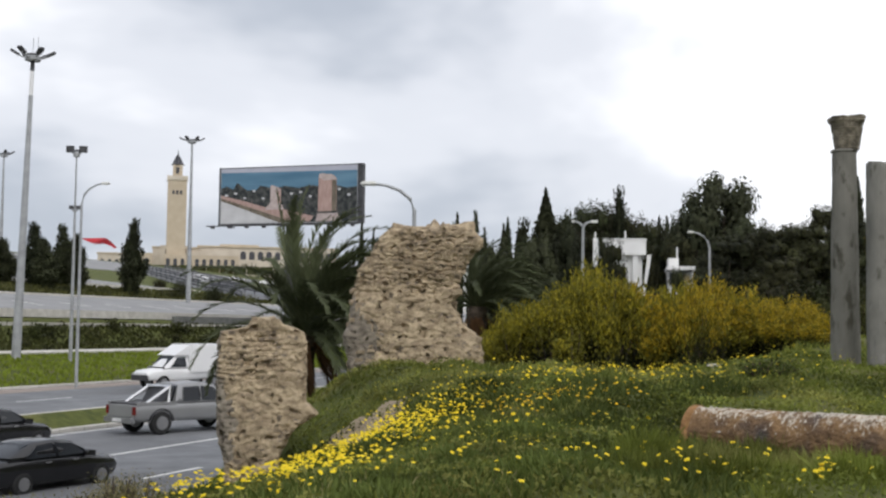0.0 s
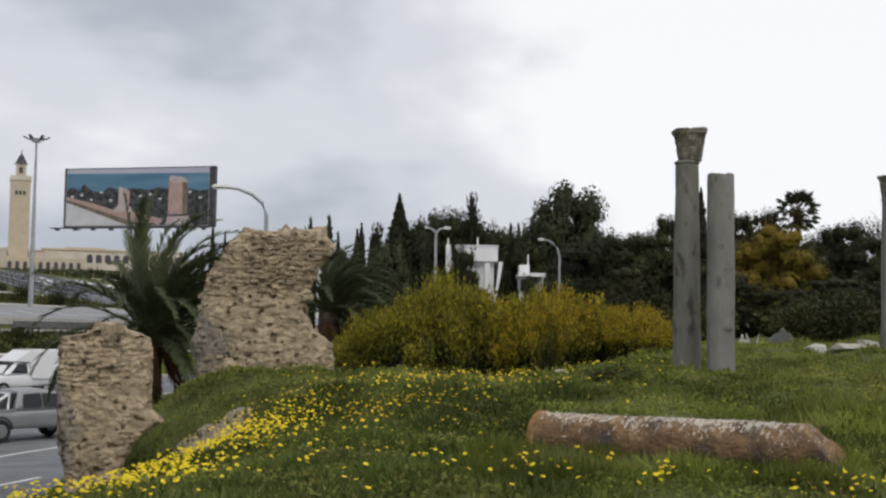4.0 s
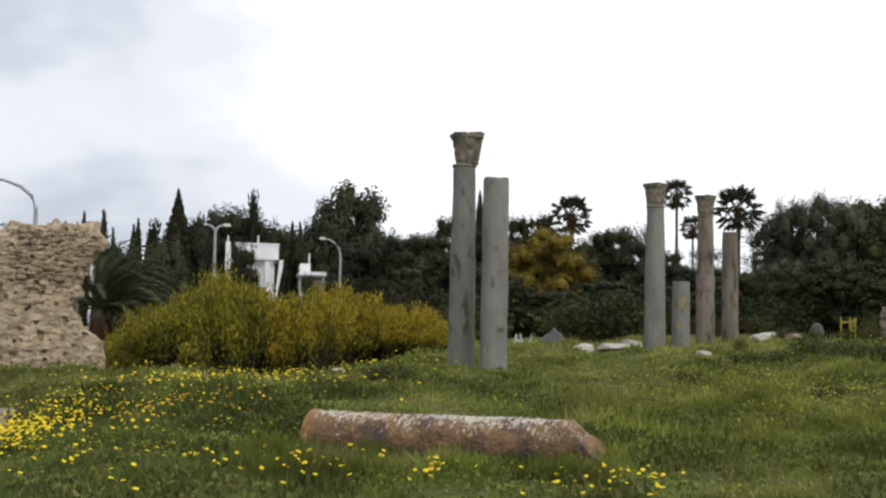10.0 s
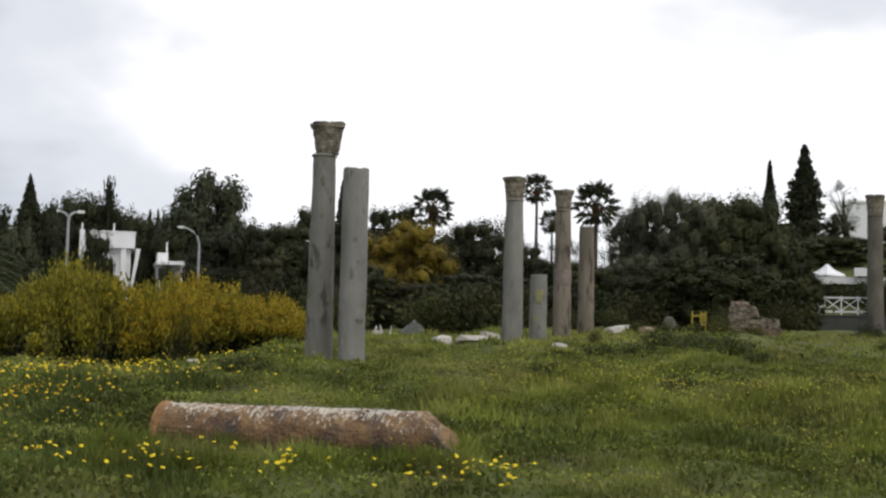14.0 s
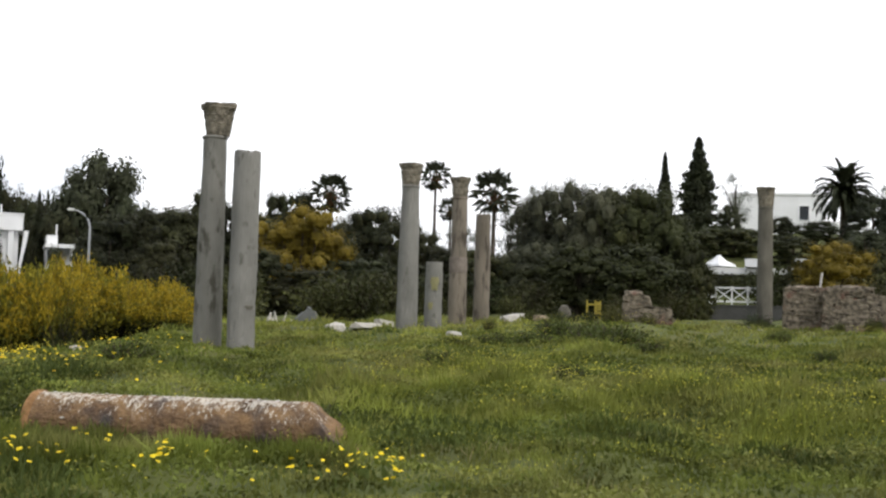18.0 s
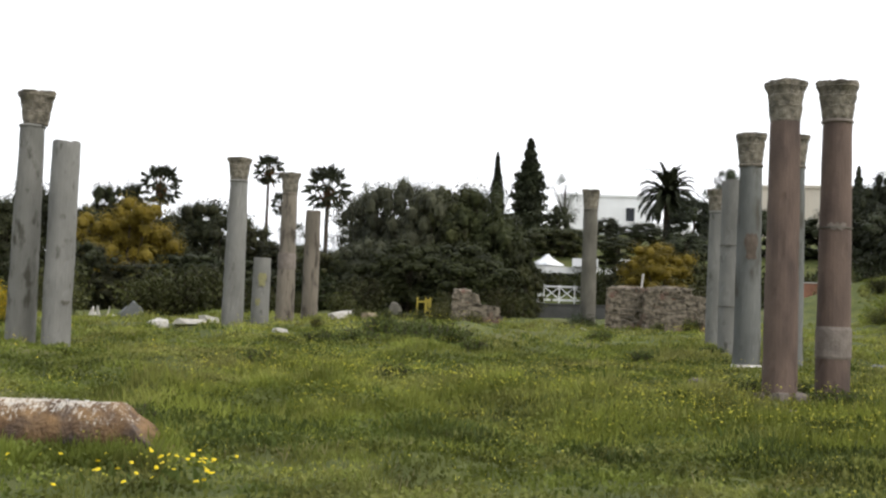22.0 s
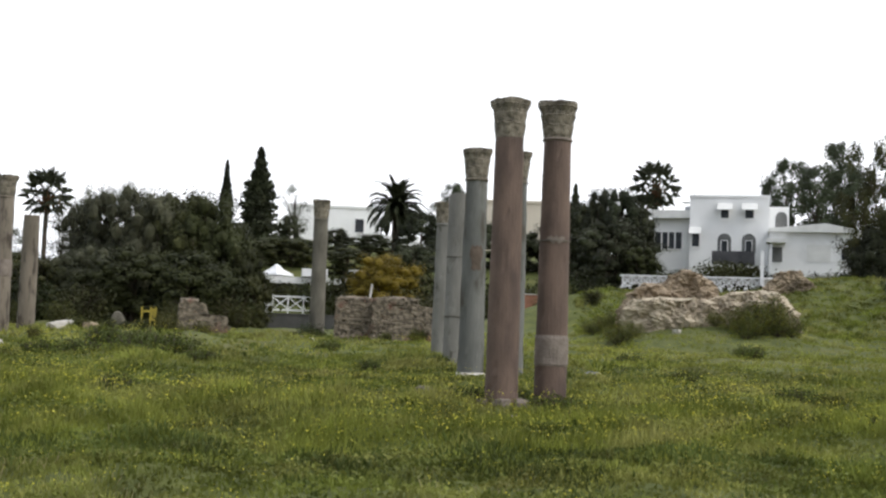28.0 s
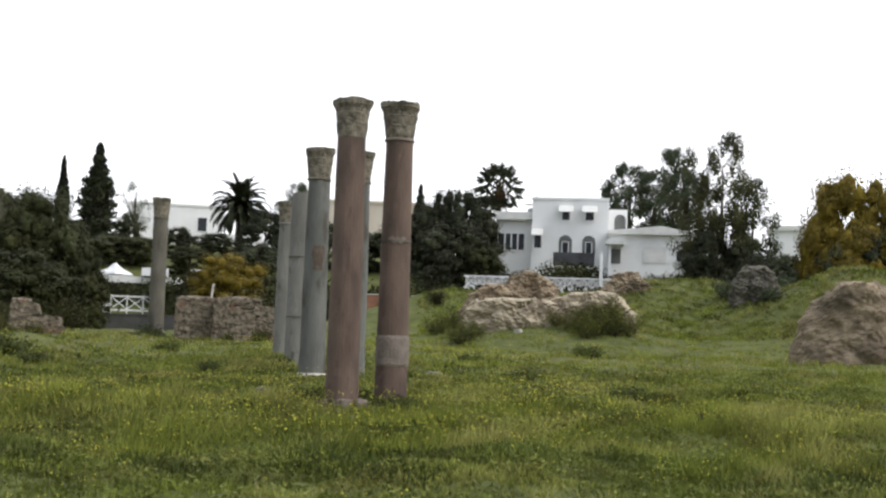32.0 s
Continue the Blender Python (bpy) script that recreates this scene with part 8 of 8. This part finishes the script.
# silver double-cab pickup, nose up the road
pk = on_road("pickup_truck", -8.05, 49.2, -2.5, ROAD_TURN - 22, "silver double-cab pickup truck with an open load bed")
pk.scale = (1.14, 1.1, 1.08)
part("body", body(bmesh.new(), [(-2.5, 0.80, 0.82, 0.50, 0.98, 1.0, 0.80), (-2.3, 0.84, 0.86, 0.46, 1.02, 1.04, 0.84), (0.9, 0.85, 0.87, 0.42, 1.02, 1.05, 0.84), (1.2, 0.85, 0.87, 0.42, 1.0, 1.06, 0.8), (2.1, 0.84, 0.84, 0.44, 0.90, 0.98, 0.74), (2.45, 0.72, 0.74, 0.46, 0.80, 0.86, 0.66)]), M["silver"], pk)
part("cab", body(bmesh.new(), [(-0.95, 0.82, 0.82, 1.0, 1.04, 1.06, 0.8), (-0.75, 0.82, 0.8, 1.0, 1.3, 1.70, 0.66), (0.2, 0.82, 0.8, 1.0, 1.35, 1.76, 0.66), (0.75, 0.82, 0.8, 1.0, 1.3, 1.66, 0.64), (1.35, 0.8, 0.8, 1.0, 1.03, 1.06, 0.72)]), M["silver"], pk)
side_glass(pk, [(-0.66, 1.12), (0.05, 1.12), (0.05, 1.32), (0.05, 1.62), (-0.58, 1.60), (-0.63, 1.32)], 0.80, 1.32, 0.66, 1.70)
side_glass(pk, [(0.13, 1.12), (1.08, 1.12), (0.88, 1.32), (0.62, 1.58), (0.13, 1.62), (0.13, 1.32)], 0.80, 1.32, 0.66, 1.70)
part("load_bed", boxes(bmesh.new(), (-2.40, -0.76, 1.0, -1.0, 0.76, 1.085)), M["darksteel"], pk)
for y0 in (-0.86, 0.78):
    part("bed_rail", boxes(bmesh.new(), (-2.45, y0, 1.0, -0.95, y0 + 0.08, 1.12)), M["silver"], pk)
part("rear_window", prism(bmesh.new(), [(-1.0, 1.06), (-0.97, 1.06), (-0.79, 1.64), (-0.82, 1.64)], -0.66, 0.66), M["glass"], pk)
part("roll_bar", tube(bmesh.new(), [(-1.15, -0.72, 1.05), (-1.05, -0.66, 1.62), (-1.05, 0.66, 1.62), (-1.15, 0.72, 1.05)], 0.06, 6), M["chrome"], pk)
for y0 in (-0.6, 0.6):
    part("roll_bar_brace", tube(bmesh.new(), [(-1.1, y0, 1.58), (-1.95, y0, 1.06)], 0.055, 6), M["chrome"], pk)
part("cab_guard", prism(bmesh.new(), [(-1.32, 1.08), (-0.92, 1.08), (-0.84, 1.58), (-1.02, 1.58)], -0.6, 0.6), M["darksteel"], pk)
part("bumper", boxes(bmesh.new(), (-2.64, -0.78, 0.42, -2.48, 0.78, 0.60)), M["rim"], pk)
for y0 in (-0.84, 0.70):
    part("tail_lamp", boxes(bmesh.new(), (-2.53, y0, 0.7, -2.47, y0 + 0.14, 0.98)), M["lampred"], pk)
part("number_plate", boxes(bmesh.new(), (-2.66, -0.25, 0.46, -2.645, 0.25, 0.57)), M["paint"], pk)
part("tailgate", boxes(bmesh.new(), (-2.53, -0.66, 0.64, -2.49, 0.66, 1.0)), M["silver"], pk)
for x0 in (-1.5, 1.55):
    for y0 in (-0.78, 0.78):
        wheel(pk, x0, y0, 0.40, 0.26)
        part("wheel_arch", tube(bmesh.new(), [(x0 + 0.47 * math.cos(t), y0 * 1.09, 0.40 + 0.47 * math.sin(t)) for t in np.linspace(0.1, math.pi - 0.1, 8)], 0.05, 5), M["darksteel"], pk)
for y0 in (-0.92, 0.84):
    part("mirror", boxes(bmesh.new(), (0.85, y0 - 0.06, 1.1, 0.98, y0 + 0.14, 1.26)), M["darksteel"], pk)

# white van with a box body, nose down the road
vn = on_road("box_van", -8.2, 72.0, -1.98, ROAD_TURN + 180 - 24, "white pickup van with a tall white box body")
vn.scale = (1.14, 1.1, 1.1)
part("body", body(bmesh.new(), [(-2.3, 0.78, 0.8, 0.55, 0.75, 0.8, 0.78), (0.3, 0.80, 0.82, 0.42, 0.98, 1.02, 0.8), (1.4, 0.80, 0.82, 0.42, 0.98, 1.02, 0.74), (2.2, 0.78, 0.78, 0.44, 0.86, 0.92, 0.68), (2.42, 0.66, 0.68, 0.48, 0.74, 0.8, 0.6)]), M["vanwhite"], vn)
part("cab", body(bmesh.new(), [(0.15, 0.8, 0.8, 0.96, 1.3, 1.68, 0.66), (0.8, 0.8, 0.8, 0.96, 1.3, 1.68, 0.66), (1.5, 0.78, 0.78, 0.96, 1.0, 1.03, 0.7)]), M["vanwhite"], vn)
side_glass(vn, [(0.3, 1.1), (1.2, 1.1), (1.02, 1.3), (0.78, 1.56), (0.3, 1.58), (0.3, 1.3)], 0.80, 1.30, 0.66, 1.64)
part("windscreen", prism(bmesh.new(), [(0.86, 1.62), (0.885, 1.62), (1.46, 1.07), (1.43, 1.07)], -0.6, 0.6), M["glass"], vn)
bm = boxes(bmesh.new(), (-2.45, -0.92, 0.78, 0.12, 0.92, 2.25))
bmesh.ops.bevel(bm, geom=bm.edges[:], offset=0.06, segments=2, affect="EDGES")
part("box_body", bm, M["vanwhite"], vn)
part("wind_deflector", prism(bmesh.new(), [(0.1, 1.66), (0.95, 1.68), (0.12, 2.2)], -0.8, 0.8), M["vanwhite"], vn)
part("grille", boxes(bmesh.new(), (2.34, -0.70, 0.42, 2.46, 0.70, 0.70)), M["darksteel"], vn)
for y0 in (-0.66, 0.48):
    part("headlight", boxes(bmesh.new(), (2.33, y0, 0.62, 2.43, y0 + 0.18, 0.78)), M["lampclear"], vn)
for x0 in (-1.35, 1.55):
    for y0 in (-0.74, 0.74):
        wheel(vn, x0, y0, 0.34)
part("underframe", boxes(bmesh.new(), (-2.3, -0.6, 0.45, 1.2, 0.6, 0.8)), M["darksteel"], vn)


def saloon(bearing, d, z, turn, label, paint="black"):
    ob = on_road("saloon_car", bearing, d, z, turn, label)
    part("body", body(bmesh.new(), [(-2.2, 0.68, 0.72, 0.42, 0.84, 0.92, 0.66), (-1.95, 0.80, 0.82, 0.28, 0.90, 0.97, 0.76), (-0.8, 0.84, 0.86, 0.24, 0.92, 0.98, 0.78), (0.9, 0.84, 0.86, 0.24, 0.90, 0.96, 0.78), (1.9, 0.80, 0.80, 0.26, 0.76, 0.82, 0.70), (2.2, 0.62, 0.64, 0.32, 0.62, 0.68, 0.54)]), M[paint], ob)
    part("roof", body(bmesh.new(), [(-1.75, 0.76, 0.76, 0.9, 0.94, 0.98, 0.70), (-0.85, 0.78, 0.77, 0.9, 1.16, 1.38, 0.58), (-0.1, 0.78, 0.77, 0.9, 1.18, 1.43, 0.58), (0.45, 0.78, 0.77, 0.9, 1.12, 1.36, 0.57), (1.25, 0.76, 0.76, 0.88, 0.92, 0.95, 0.68)]), M[paint], ob)
    side_glass(ob, [(-1.3, 0.98), (-0.25, 0.98), (-0.25, 1.16), (-0.25, 1.35), (-0.8, 1.31), (-1.05, 1.16)], 0.77, 1.16, 0.58, 1.38)
    side_glass(ob, [(-0.18, 0.98), (0.95, 0.98), (0.7, 1.14), (0.4, 1.29), (-0.18, 1.35), (-0.18, 1.16)], 0.77, 1.16, 0.58, 1.38)
    part("windscreen", prism(bmesh.new(), [(0.5, 1.34), (0.52, 1.34), (1.2, 0.98), (1.17, 0.98)], -0.5, 0.5), M["glass"], ob)
    part("rear_window", prism(bmesh.new(), [(-1.66, 1.0), (-1.63, 1.0), (-0.93, 1.35), (-0.96, 1.35)], -0.5, 0.5), M["glass"], ob)
    for y0 in (-0.93, 0.81):
        part("mirror", boxes(bmesh.new(), (0.72, y0, 0.94, 0.86, y0 + 0.12, 1.04)), M[paint], ob)
    for y0 in (-0.885, 0.865):
        for x0 in (-0.55, 0.42):
            part("door_handle", boxes(bmesh.new(), (x0 - 0.09, y0, 0.83, x0 + 0.09, y0 + 0.02, 0.86)), M["rim"], ob)
    for y0 in (-0.66, 0.46):
        part("tail_lamp", boxes(bmesh.new(), (-2.21, y0, 0.68, -2.12, y0 + 0.2, 0.82)), M["lampred"], ob)
    for y0 in (-0.66, 0.46):
        part("headlight", boxes(bmesh.new(), (2.02, y0, 0.56, 2.14, y0 + 0.2, 0.68)), M["lampclear"], ob)
    for x0 in (-1.35, 1.4):
        for y0 in (-0.76, 0.76):
            wheel(ob, x0, y0, 0.32, 0.2)
    return ob


near_car = saloon(-14.15, 32.9, -2.55, ROAD_TURN - 8, "glossy black saloon car on the near lane")
near_car.scale = (0.95, 0.94, 0.88)
saloon(-16.45, 41.6, -2.5, ROAD_TURN - 6, "glossy black saloon car in the middle lane")
for b_, d_, tn_, paint_ in ((-7.55, 262, 20, "vanwhite"), (-7.0, 240, 200, "silver"), (-5.9, 285, 10, "vanwhite"), (-4.4, 300, 5, "vanwhite"), (-3.4, 300, 15, "silver"), (-1.9, 310, 5, "vanwhite")):
    saloon(b_, d_, height(*spot(b_, d_)) + 0.6, tn_, "small pale saloon car parked below the mosque", paint_)
